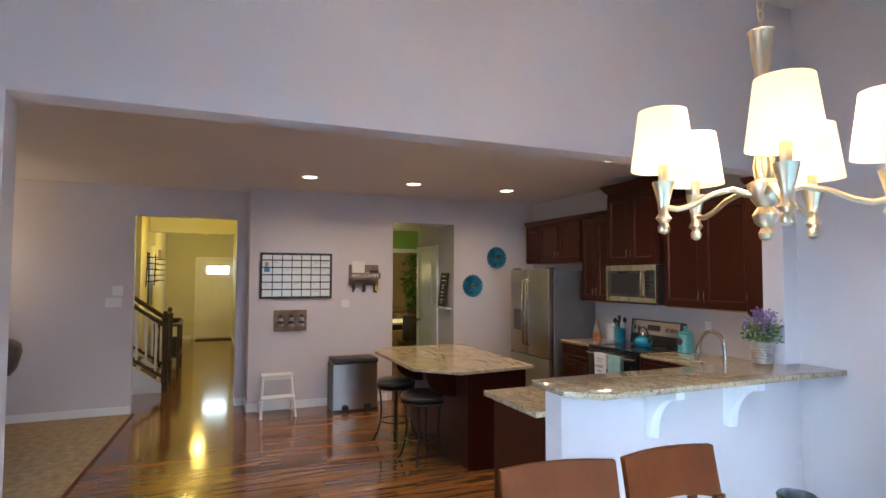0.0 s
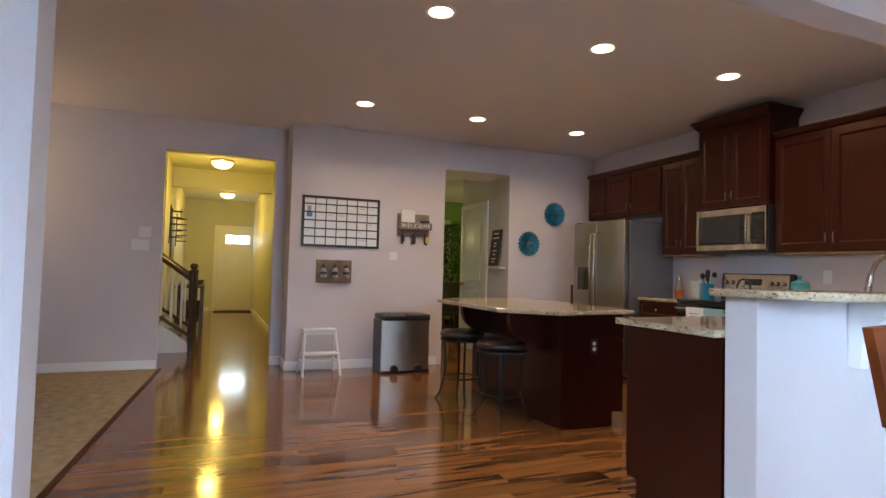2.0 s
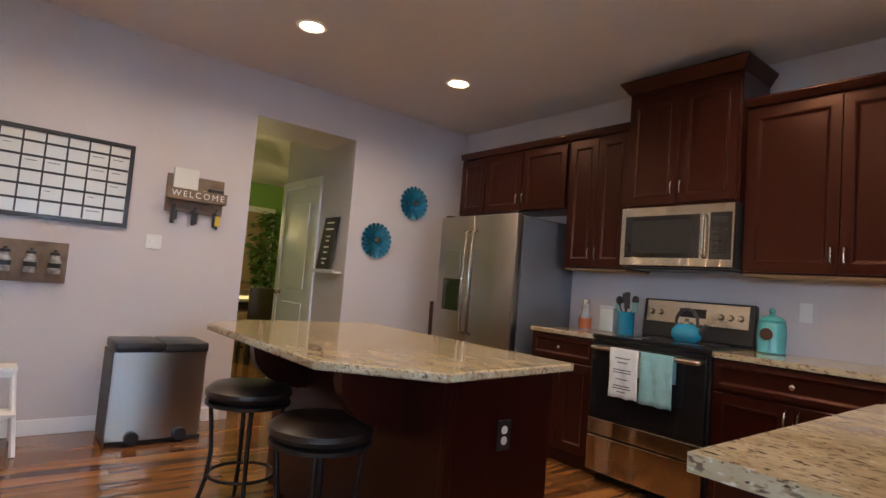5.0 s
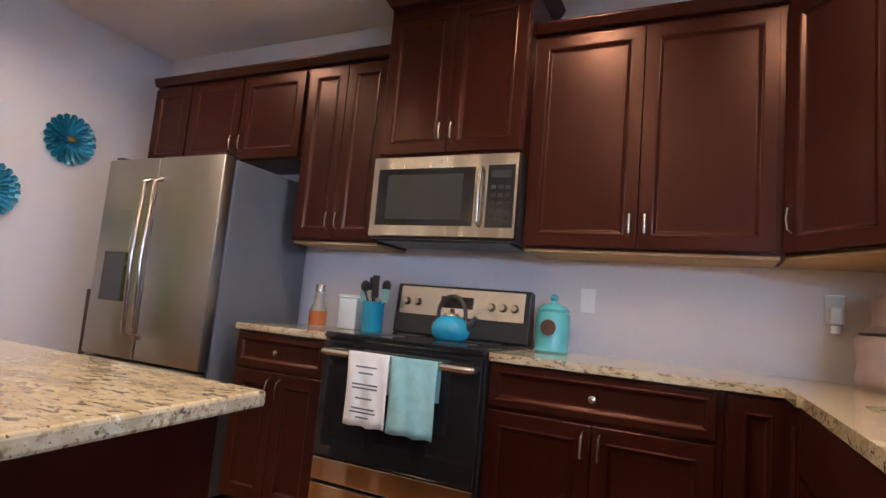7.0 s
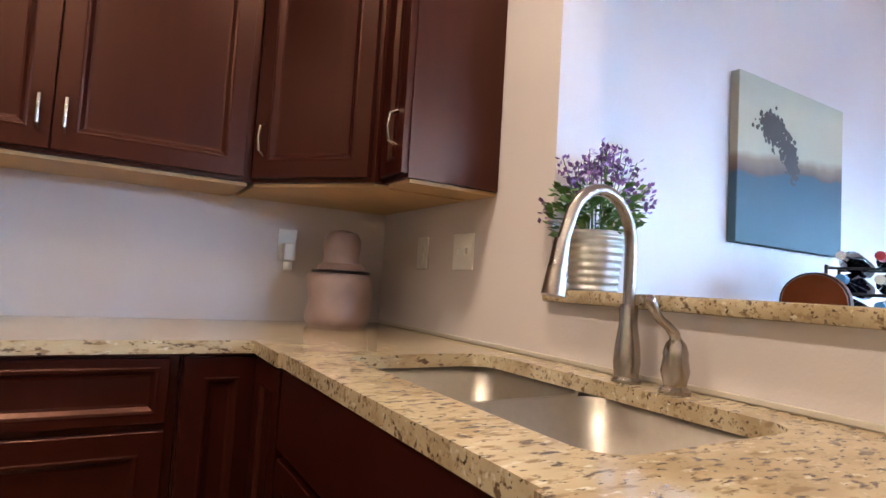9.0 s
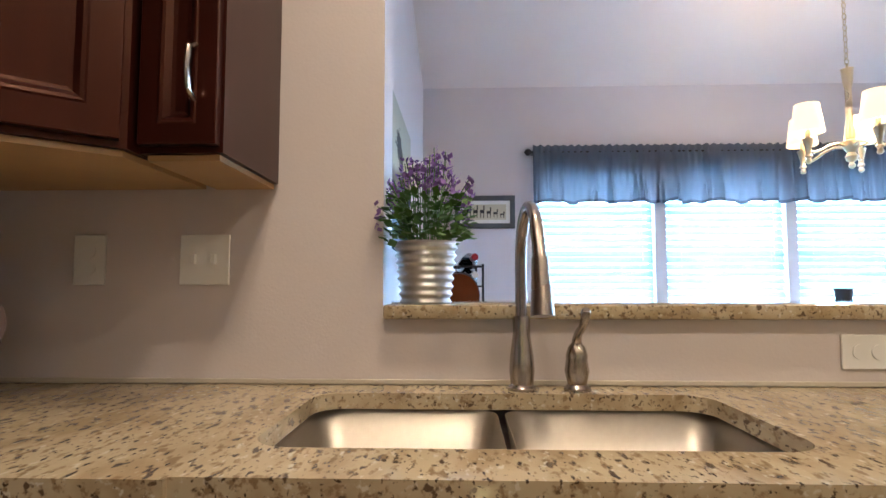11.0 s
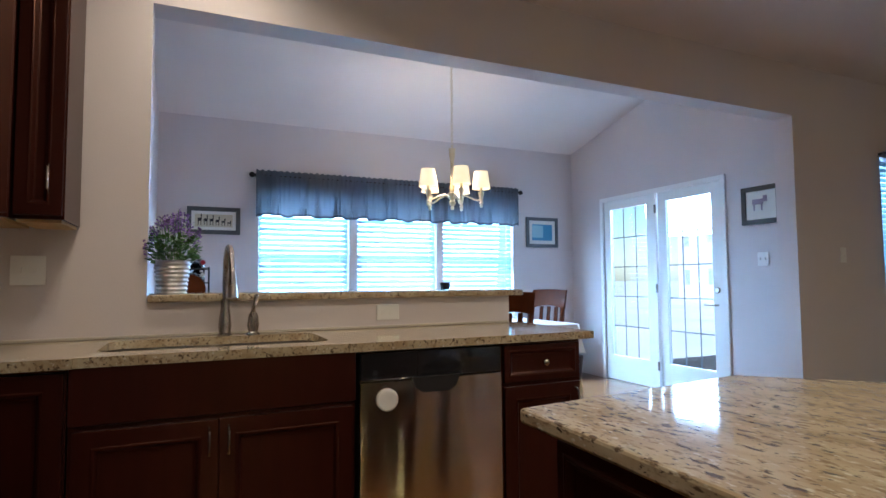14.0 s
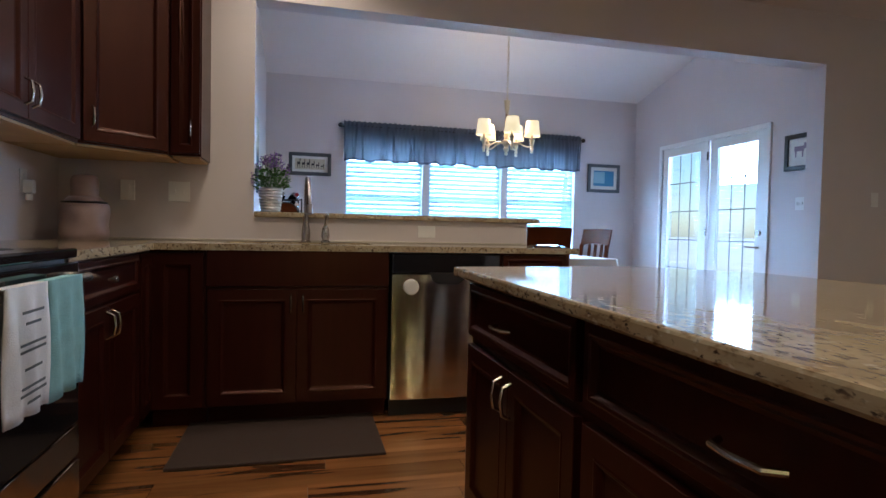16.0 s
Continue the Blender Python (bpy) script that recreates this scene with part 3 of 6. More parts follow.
# ---- island ----
IT = 0.874   # island top
isl = thing("kitchen_island", pose(0, 0, 0), "dark cherry kitchen island with drawers and seating overhang", "kitchen island")
part("body", box(box(B(), 2.44, 2.90, 4.855, 6.36, 0.0, 0.1), 2.44, 2.99, 4.855, 6.36, 0.1, IT - 0.033), CHERRY, isl)
part("corner_post", box(B(), 2.428, 2.46, 4.843, 4.875, 0.0, IT - 0.034), CHERRY, isl, bevel=0.003)
single("island_top", prism(B(), [(2.29, 4.70), (2.65, 4.74), (3.045, 4.785), (3.09, 6.44), (2.26, 6.46), (1.99, 6.20), (1.98, 5.02)], IT - 0.032, IT), GRANITE, "large speckled beige granite island top with clipped corners", "worktop", bevel=0.007)
side = new("drawer_side")
side.parent = isl
side.matrix_basis = pose(2.99, 4.85, -0.024, 0, 0, 90)
for a, b in ((0.015, 0.785), (0.815, 1.53)):
    panel_door(side, a, b, 0.672, 0.850, "drawer_front", 0.03)
    bar_handle(side, 0.355 if a < 0.5 else 1.25, 0.750, False, 0.11)
    panel_door(side, a, (a + b) / 2, 0.11, 0.645)
    panel_door(side, (a + b) / 2, b, 0.11, 0.645)
    bar_handle(side, (a + b) / 2 - 0.045, 0.565)
    bar_handle(side, (a + b) / 2 + 0.025, 0.565)

# ---- kitchen appliances ----
def appliance(name, m, label, category):
    return thing(name, m, label, category)


mw = appliance("microwave", east(5.535, 4.475), "stainless steel over-range microwave with a black window", "microwave")
part("body", box(B(), 0, 0.75, 0.02, RX - 4.479, 1.385, 1.782), BLACK, mw, "black body")
part("door", box(B(), 0.0, 0.75, -0.012, 0.018, 1.392, 1.78), STEELDOOR, mw, "brushed steel front", bevel=0.004)
part("window", box(B(), 0.035, 0.545, -0.015, -0.011, 1.445, 1.72), BLACKGLASS, mw, "black glass window")
part("window_screen", box(B(), 0.09, 0.49, -0.0165, -0.0152, 1.475, 1.69), BLACK, mw)
part("handle", tube(B(), [(0.582, -0.012, 1.45), (0.582, -0.045, 1.462), (0.582, -0.052, 1.58), (0.582, -0.045, 1.70), (0.582, -0.012, 1.712)], 0.011, 10), NICKEL, mw, "bright curved handle", smooth=True)
part("control_panel", box(B(), 0.61, 0.735, -0.015, -0.011, 1.44, 1.725), BLACKGLASS, mw, "black control panel")
bm = B()
for i in range(5):
    for j in range(3):
        box(bm, 0.628 + j * 0.034, 0.652 + j * 0.034, -0.0165, -0.0153, 1.47 + i * 0.036, 1.488 + i * 0.036)
tagged(part("buttons", bm, BLACK, mw, "black buttons"), kind="stuff")
part("display", box(B(), 0.625, 0.72, -0.0165, -0.0153, 1.665, 1.70), BLACK, mw, "unlit display")
part("badge", lathe(B(), [(0.012, 0), (0.012, 0.002)], 16), NICKEL, mw, "round badge", at=(0.36, -0.012, 1.752, 90))
part("vent", box(B(), 0.03, 0.72, 0.03, 0.30, 1.372, 1.384), BLACK, mw, "black vent grille")

st = appliance("stove", east(5.535, 4.232), "stainless steel electric stove with black glass oven door", "stove")
SD = RX - 4.235
part("body", box(B(), 0.0, 0.75, 0.02, SD, 0.05, 0.895), BLACK, st, "black side panels")
part("cooktop", box(B(), -0.002, 0.752, -0.015, SD - 0.08, 0.896, 0.925), BLACKGLASS, st, "black glass cooktop", bevel=0.006)
for x, y, r in ((0.19, 0.16, 0.10), (0.56, 0.16, 0.085), (0.19, 0.43, 0.075), (0.56, 0.43, 0.10)):
    part("burner", lathe(B(), [(r, 0.9252), (r, 0.9258)], 32, x, y), BLACK, st, "dark burner ring")
part("oven_door", box(B(), 0.004, 0.746, -0.02, 0.018, 0.40, 0.885), BLACKGLASS, st, "black glass oven door", bevel=0.004)
part("oven_handle", tube(B(), [(0.03, -0.02, 0.842), (0.03, -0.052, 0.842), (0.06, -0.062, 0.842), (0.69, -0.062, 0.842), (0.72, -0.052, 0.842), (0.72, -0.02, 0.842)], 0.014, 12), STEEL, st, "long steel oven handle", smooth=True)
part("lower_panel", box(B(), 0.004, 0.746, -0.02, 0.018, 0.30, 0.394), STEELDOOR, st, "brushed steel strip", bevel=0.003)
part("storage_drawer", box(B(), 0.004, 0.746, -0.022, 0.018, 0.07, 0.288), STEELDOOR, st, "brushed steel drawer", bevel=0.004)
bg = B()
v0 = [(0.0, SD - 0.085, 0.926), (0.0, SD - 0.002, 0.926), (0.0, SD - 0.002, 1.178), (0.0, SD - 0.055, 1.188)]
a = [bg.verts.new(p) for p in v0]
b = [bg.verts.new((p[0] + 0.75, p[1], p[2])) for p in v0]
bg.faces.new(a)
bg.faces.new(b)
for i in range(4):
    bg.faces.new((a[i], a[(i + 1) % 4], b[(i + 1) % 4], b[i]))
part("backguard", bg, BLACK, st, "black backguard", bevel=0.008)
panel = part("control_strip", box(B(), 0.03, 0.72, -0.004, 0.0, 0.0, 0.145), STEEL, st, "brushed steel control strip", at=(0, SD - 0.080, 1.03, -7))
for x in (0.07, 0.135, 0.55, 0.61, 0.67):
    part("knob", lathe(B(), [(0.021, 0), (0.021, 0.006), (0.016, 0.02), (0.014, 0.024)], 16), NICKEL, st, "round steel knob", smooth=True, at=(x, SD - 0.074, 1.095, 83))
part("clock", box(B(), 0.27, 0.45, -0.003, 0.0, 0.0, 0.06), BLACKGLASS, st, "black clock window", at=(0, SD - 0.0785, 1.075, -7))

fr = appliance("refrigerator", east(7.13, 4.16), "stainless steel side-by-side refrigerator with water dispenser", "refrigerator")
part("body", box(B(), 0.005, 0.905, 0.075, RX - 4.18, 0.03, 1.735), STEELSIDE, fr, "dark grey side panels", bevel=0.006)
part("door", box(B(), 0.003, 0.425, 0.0, 0.065, 0.66, 1.745), FRIDGE, fr, "brushed steel door", bevel=0.012, smooth=True)
part("door", box(B(), 0.433, 0.907, 0.0, 0.065, 0.66, 1.745), FRIDGE, fr, "brushed steel door", bevel=0.012, smooth=True)
part("freezer_drawer", box(B(), 0.003, 0.907, 0.0, 0.065, 0.06, 0.65), FRIDGE, fr, "brushed steel drawer", bevel=0.012, smooth=True)
for x in (0.392, 0.468):
    part("handle", tube(B(), [(x, 0.0, 0.78), (x, -0.045, 0.80), (x, -0.062, 1.2), (x, -0.045, 1.60), (x, 0.0, 1.62)], 0.013, 10), NICKEL, fr, "long bowed steel handle", smooth=True)
part("dispenser", box(B(), 0.09, 0.30, -0.006, 0.002, 0.955, 1.22), BLACKGLASS, fr, "black water dispenser", bevel=0.003)
part("dispenser_panel", box(B(), 0.10, 0.29, -0.008, 0.002, 1.225, 1.46), FRIDGE, fr, "grey dispenser panel", bevel=0.003)
for x in (0.03, 0.82):
    part("hinge_cover", box(B(), x, x + 0.06, 0.02, 0.12, 1.746, 1.762), BLACK, fr, "black hinge cover", bevel=0.004)
single("broom_handle", tube(B(), [(4.35, 7.40, 0.0), (4.35, 7.42, 1.0)], 0.018, 10), ESPRESSO, "dark wooden board end beside the refrigerator", "broom", smooth=True)

dw = appliance("dishwasher", pose(3.105, 3.782, 0, 0, 0, 180), "stainless steel dishwasher with a black control strip", "dishwasher")
part("body", box(B(), 0.0, 0.596, 0.02, 0.58, 0.09, 0.872), BLACK, dw)
bow = [(0.596 * i / 16, -0.004 - 0.010 * math.sin(math.pi * i / 16) ** 0.6) for i in range(17)] + [(0.596, 0.022), (0, 0.022)]
part("door", prism(B(), bow, 0.10, 0.765), STEELDOOR, dw, "brushed steel door", smooth=True)
part("control_strip", box(B(), 0.0, 0.596, -0.004, 0.022, 0.77, 0.874), BLACKGLASS, dw, "glossy black control strip", bevel=0.004)
pk = B()
for q_ in ([(0.20, 0.01), (0.215, -0.03), (0.245, -0.05), (0.355, -0.05), (0.385, -0.03), (0.40, 0.01)],):
    fa = [pk.verts.new((x, -0.009, z)) for x, z in q_]
    fb = [pk.verts.new((x, 0.002, z)) for x, z in q_]
    pk.faces.new(fa)
    pk.faces.new(fb)
    for i in range(6):
        pk.faces.new((fa[i], fa[(i + 1) % 6], fb[(i + 1) % 6], fb[i]))
part("pocket_handle", pk, BLACK, dw, "black scooped handle", at=(0, -0.009, 0.765, 0))
part("magnet", lathe(B(), [(0.042, 0), (0.042, 0.006), (0.036, 0.009)], 28), PLASTIC, dw, "round white magnet sign", at=(0.10, -0.013, 0.70, 90))
part("toe_panel", box(B(), 0.0, 0.596, 0.05, 0.06, 0.0, 0.09), BLACK, dw)

# sink
sk = thing("sink", pose(0, 0, 0), "double-bowl stainless steel sink set in the granite", "sink")
for x0, x1 in ((SX0 - 0.005, 3.588), (3.602, SX1 + 0.005)):
    bm = B()
    o = rounded(x0, x1, SY0 - 0.005, SY1 + 0.005, 0.05)
    i_ = rounded(x0 + 0.03, x1 - 0.03, SY0 + 0.025, SY1 - 0.025, 0.05)
    top = [bm.verts.new((x, y, CB - 0.001)) for x, y in o]
    low = [bm.verts.new((x, y, CB - 0.18)) for x, y in i_]
    for k in range(len(o)):
        bm.faces.new((top[k], top[(k + 1) % len(o)], low[(k + 1) % len(o)], low[k]))
    bm.faces.new(low)
    bowl = part("bowl", bm, SINKSTEEL, sk, "brushed steel bowl", smooth=True)
    so = bowl.modifiers.new("wall", "SOLIDIFY")
    so.thickness = 0.002
part("drain", lathe(B(), [(0.04, CB - 0.179), (0.04, CB - 0.174), (0.02, CB - 0.176)], 20, 3.40, 3.46), NICKEL, sk, "round drain")
part("drain", lathe(B(), [(0.04, CB - 0.179), (0.04, CB - 0.174), (0.02, CB - 0.176)], 20, 3.78, 3.46), NICKEL, sk, "round drain")

fc = thing("faucet", pose(3.545, 3.218, CT, 0, 0, 4), "brushed nickel gooseneck faucet behind the sink", "faucet")
part("base", lathe(B(), [(0.030, 0), (0.030, 0.006), (0.024, 0.012), (0.027, 0.04), (0.025, 0.07), (0.018, 0.12), (0.019, 0.145), (0.017, 0.155)], 24), DULLNICKEL, fc, smooth=True)
neck = [(0, 0, 0.15), (0, 0, 0.27)] + [(0, 0.095 - 0.095 * math.cos(radians(a)), 0.27 + 0.105 * math.sin(radians(a))) for a in range(15, 171, 15)] + [(0, 0.20, 0.262)]
part("neck", tube(B(), neck, 0.0125, 14), DULLNICKEL, fc, smooth=True)
part("spray_head", tube(B(), [(0, 0.200, 0.268), (0, 0.206, 0.235), (0, 0.213, 0.195), (0, 0.218, 0.165)], [0.0155, 0.017, 0.02, 0.022], 16), DULLNICKEL, fc, "tapered spray head", smooth=True)
lv = thing("faucet_lever", pose(3.43, 3.222, CT), "brushed nickel faucet lever on a bell-shaped base", "faucet")
part("base", lathe(B(), [(0.028, 0), (0.028, 0.006), (0.020, 0.014), (0.026, 0.04), (0.022, 0.065), (0.023, 0.072), (0.018, 0.09), (0.008, 0.102)], 22), DULLNICKEL, lv, smooth=True)
part("lever", tube(B(), [(0, 0, 0.092), (0, 0.006, 0.108), (0, 0.024, 0.122), (-0.002, 0.048, 0.133), (-0.004, 0.066, 0.148), (-0.004, 0.080, 0.168), (-0.004, 0.084, 0.172)], [0.011, 0.010, 0.0085, 0.008, 0.009, 0.0105, 0.007], 12), DULLNICKEL, lv, "curled lever", smooth=True)


# ---- things on the worktops ----
kt = thing("kettle", pose(4.585, 5.10, 0.926), "glossy teal enamel kettle with a black handle on the stove", "kettle")
part("body", lathe(B(), [(0.070, 0), (0.088, 0.02), (0.094, 0.045), (0.088, 0.075), (0.062, 0.102), (0.04, 0.112)], 32), TEAL, kt, "glossy teal body", smooth=True)
part("lid", lathe(B(), [(0.04, 0.112), (0.036, 0.12), (0.012, 0.126), (0.014, 0.14), (0.008, 0.146)], 24), STEEL, kt, "steel lid", smooth=True)
part("spout", tube(B(), [(0, -0.08, 0.06), (0, -0.11, 0.09), (0, -0.125, 0.115)], [0.022, 0.016, 0.012], 12), BLACK, kt, "black spout", smooth=True)
part("handle", tube(B(), [(0, 0.065, 0.09)] + [(0, 0.07 * math.cos(radians(a)), 0.12 + 0.085 * math.sin(radians(a))) for a in range(0, 181, 20)] + [(0, -0.065, 0.09)], 0.010, 10), BLACK, kt, "arched black handle", smooth=True)

cn = thing("canister", pose(4.705, 4.65, CT), "turquoise ceramic canister with a knobbed lid and dark label", "canister")
part("jar", lathe(B(), [(0.072, 0), (0.078, 0.008), (0.074, 0.02), (0.078, 0.10), (0.074, 0.17), (0.068, 0.182)], 32), material("turquoise_glaze", (0.075, 0.33, 0.36), 0.2, 0, 8, 0.12, coat=0.4), cn, smooth=True)
TURQ = bpy.data.materials["turquoise_glaze"]
part("lid", lathe(B(), [(0.070, 0.183), (0.072, 0.195), (0.05, 0.212), (0.015, 0.222), (0.012, 0.232), (0.02, 0.245), (0.014, 0.26), (0.003, 0.264)], 28), TURQ, cn, smooth=True)
part("plaque", lathe(B(), [(0.036, 0), (0.036, 0.006)], 12), BROWNLEATHER, cn, "dark brown oval label", at=(-0.077, 0, 0.112, 0, -88, 0))

ck = thing("utensil_crock", pose(4.72, 5.62, CT), "teal utensil crock full of dark cooking utensils", "utensil crock")
part("crock", lathe(B(), [(0.054, 0), (0.058, 0.01), (0.058, 0.15), (0.062, 0.16), (0.056, 0.161)], 28), TEAL, ck, smooth=True)
for i, (dx, dy, h, kind) in enumerate(((-0.02, 0.05, 0.27, "a"), (0.02, 0.03, 0.29, "b"), (-0.03, -0.02, 0.25, "b"), (0.03, -0.05, 0.28, "a"), (0.0, 0.0, 0.30, "b"), (0.01, 0.075, 0.22, "c"), (-0.01, -0.07, 0.23, "c"))):
    bm = tube(B(), [(dx * 0.3, dy * 0.3, 0.12), (dx, dy, h - 0.06)], 0.005, 8)
    if kind == "a":
        lathe(bm, [(0.004, h - 0.065), (0.022, h - 0.05), (0.026, h - 0.03), (0.018, h - 0.008), (0.004, h)], 12, dx, dy)
    else:
        box(bm, dx - 0.004, dx + 0.004, dy - 0.02, dy + 0.02, h - 0.07, h)
    part("utensil", bm, AQUA if kind == "c" else BLACK, ck, "aqua spatula" if kind == "c" else "black spoon")

jr = thing("glass_jar", pose(4.76, 5.78, CT), "clear storage jar with pale contents and a lid", "jar")
part("jar", box(B(), -0.05, 0.05, -0.06, 0.06, 0, 0.17), material("frosted_jar", (0.55, 0.60, 0.62), 0.25, coat=0.5), jr, bevel=0.012, smooth=True)
part("lid", box(B(), -0.052, 0.052, -0.062, 0.062, 0.171, 0.187), PLASTIC, jr, "pale lid", bevel=0.004)
bt = thing("bottle", pose(4.62, 5.90, CT), "glass bottle of amber liquid with a steel cap", "bottle")
part("bottle", lathe(B(), [(0.044, 0), (0.046, 0.01), (0.046, 0.09), (0.03, 0.125), (0.028, 0.17), (0.024, 0.185)], 24), material("smoky_glass", (0.22, 0.20, 0.19), 0.12, coat=0.6), bt, "clear glass bottle", smooth=True)
part("contents", lathe(B(), [(0.0475, 0.008), (0.0475, 0.085)], 24), AMBER, bt, "amber band", smooth=True)
part("cap", lathe(B(), [(0.026, 0.186), (0.026, 0.22), (0.022, 0.226)], 20), STEEL, bt, "steel cap", smooth=True)

pg = thing("cookie_jar", pose(4.66, 3.42, CT, 0, 0, 40), "dusky pink ceramic cookie jar in the corner", "cookie jar")
rnd = random.Random(8)
jb = lathe(B(), [(0.098, 0), (0.108, 0.012)] + [(0.111 + 0.002 * math.sin(k), 0.012 + 0.0165 * k) for k in range(1, 11)] + [(0.100, 0.188)], 40)
for v in jb.verts:
    swirl = 0.006 * math.sin(3 * math.atan2(v.co.y, v.co.x) + v.co.z * 34) + 0.003 * math.sin(7 * math.atan2(v.co.y, v.co.x) - v.co.z * 50)
    v.co.x, v.co.y = v.co.x * (1 + swirl * 6), v.co.y * (1 + swirl * 6)
part("jar", jb, PINK, pg, smooth=True)
part("rim", lathe(B(), [(0.100, 0.189), (0.106, 0.194), (0.100, 0.199)], 32), BLACK, pg, "dark rim", smooth=True)
part("lid", lathe(B(), [(0.088, 0.200), (0.082, 0.212), (0.066, 0.224), (0.062, 0.25), (0.066, 0.28), (0.064, 0.31), (0.052, 0.332), (0.020, 0.342)], 28), PINK, pg, "domed lid with a broad knob", smooth=True)


def towel(name, y0, y1, z_low, mat, label, bars=False):
    t = thing(name, pose(0, 0, 0), label, "towel")
    bm = B()
    n, m = 14, 10
    grid = []
    for j in range(m + 1):
        row_ = []
        for i in range(n + 1):
            y = y0 + (y1 - y0) * i / n
            z = 0.86 - (0.86 - z_low - 0.003 * math.sin(i * 0.9)) * j / m
            x = 4.149 - 0.006 * math.sin(i * 1.1 + j * 0.3) * min(1, j / 3)
            row_.append(bm.verts.new((x, y, z)))
        grid.append(row_)
    back = [bm.verts.new((4.189, y0 + (y1 - y0) * i / n, 0.70)) for i in range(n + 1)]
    top = [bm.verts.new((4.187, y0 + (y1 - y0) * i / n, 0.858)) for i in range(n + 1)]
    rows_ = [back, top] + grid
    for a_, b_ in zip(rows_, rows_[1:]):
        for i in range(n):
            bm.faces.new((a_[i], a_[i + 1], b_[i + 1], b_[i]))
    ob = part("cloth", bm, mat, t, smooth=True)
    so_ = ob.modifiers.new("thickness", "SOLIDIFY")
    so_.thickness = 0.004
    if bars:
        b2 = B()
        for k, (w_, z) in enumerate(((0.10, 0.80), (0.07, 0.775), (0.12, 0.73), (0.12, 0.715), (0.08, 0.675), (0.11, 0.635), (0.12, 0.62), (0.06, 0.60))):
            box(b2, 4.1375, 4.1385, (y0 + y1) / 2 - w_ / 2, (y0 + y1) / 2 + w_ / 2, z, z + 0.006)
        part("print", b2, GREYFRAME, t, "grey printed lines")


towel("printed_towel", 5.16, 5.355, 0.565, CLOTH, "white printed dish towel hanging on the oven handle", True)
towel("dish_towel", 4.945, 5.152, 0.56, AQUA, "soft aqua dish towel hanging on the oven handle")

nl = thing("plug_in_freshener", pose(RX - 0.007, 3.56, 1.175, 0, 0, -90), "small white plug-in air freshener in the wall outlet", "air freshener")
part("body", box(B(), -0.022, 0.022, -0.045, 0, -0.035, 0.030), PLASTIC, nl, bevel=0.008, smooth=True)
part("bottle", lathe(B(), [(0.014, -0.07), (0.016, -0.066), (0.016, -0.040), (0.010, -0.036)], 16, 0, -0.022), PAPER, nl, "small pale bottle", smooth=True)

# flower pot on the bar ledge
pt = thing("potted_flowers", pose(3.757, 3.105, 1.092), "ribbed zinc bucket of lilac flowers and green leaves", "potted plant")
prof = []
for i in range(65):
    z = i * 0.145 / 64
    prof.append((0.058 + 0.016 * z / 0.145 + 0.0028 * math.sin(2 * math.pi * z / 0.0181), z))
part("bucket", lathe(B(), prof + [(0.068, 0.145), (0.066, 0.12)], 32), GALV, pt, "ribbed zinc bucket", smooth=True)
rnd = random.Random(5)
st_, lf, fl = B(), B(), B()


def leafy(bm, c, r, dirn):
    d = Vector(dirn).normalized()
    s_ = d.cross(Vector((rnd.random() - 0.5, rnd.random() - 0.5, rnd.random() + 0.2))).normalized() * r * 0.35
    c = Vector(c)
    v_ = [bm.verts.new(p) for p in (c, c + d * r * 0.5 + s_, c + d * r, c + d * r * 0.5 - s_)]
    bm.faces.new(v_)


for k in range(46):
    a_, e_ = rnd.uniform(0, 2 * math.pi), rnd.uniform(0.1, 1.0)
    tip = Vector((0.13 * e_ * math.cos(a_), 0.13 * e_ * math.sin(a_), 0.36 - 0.10 * e_ ** 2 + rnd.uniform(-0.05, 0.02)))
    base = Vector((0.03 * math.cos(a_), 0.03 * math.sin(a_), 0.13))
    tube(st_, [base, (base + tip) / 2 + Vector((0, 0, 0.02)), tip], 0.0012, 4)
    for q in range(14):
        p = tip + Vector((rnd.uniform(-0.009, 0.009), rnd.uniform(-0.009, 0.009), -rnd.uniform(0, 0.06)))
        leafy(fl, p, rnd.uniform(0.012, 0.020), (rnd.uniform(-1, 1), rnd.uniform(-1, 1), rnd.uniform(0, 1)))
for k in range(430):
    a_, rr = rnd.uniform(0, 2 * math.pi), 0.105 * math.sqrt(rnd.random())
    p = (rr * math.cos(a_), rr * math.sin(a_), rnd.uniform(0.14, 0.25) - 0.15 * max(0, rr - 0.08))
    leafy(lf, p, rnd.uniform(0.018, 0.034), (math.cos(a_), math.sin(a_), rnd.uniform(-0.4, 0.8)))
part("stalk", st_, LEAF, pt, "thin green stems")
part("leaves", lf, LEAF, pt, "small green leaves")
part("blossoms", fl, LILAC, pt, "lilac blossoms")

# corbels under the ledge
for cx in (2.685, 3.305):
    c = B()
    out = [(0, 0), (0, -0.30)] + [(-0.05, -0.30)] + [(-0.055 - 0.185 * (1 - math.cos(radians(a))), -0.265 + 0.215 * math.sin(radians(a))) for a in range(0, 91, 10)] + [(-0.24, 0)]
    prism(c, [(p[0], p[1]) for p in out], -0.03, 0.03)
    cb = single("corbel", c, WHITE, "white curved bracket under the bar ledge", "bracket", "brackets under the bar ledge", bevel=0.004)
    cb.matrix_basis = Matrix.Translation((cx, YD - 0.002, 1.056)) @ Matrix(((0, 0, 1, 0), (1, 0, 0, 0), (0, 1, 0, 0), (0, 0, 0, 1)))


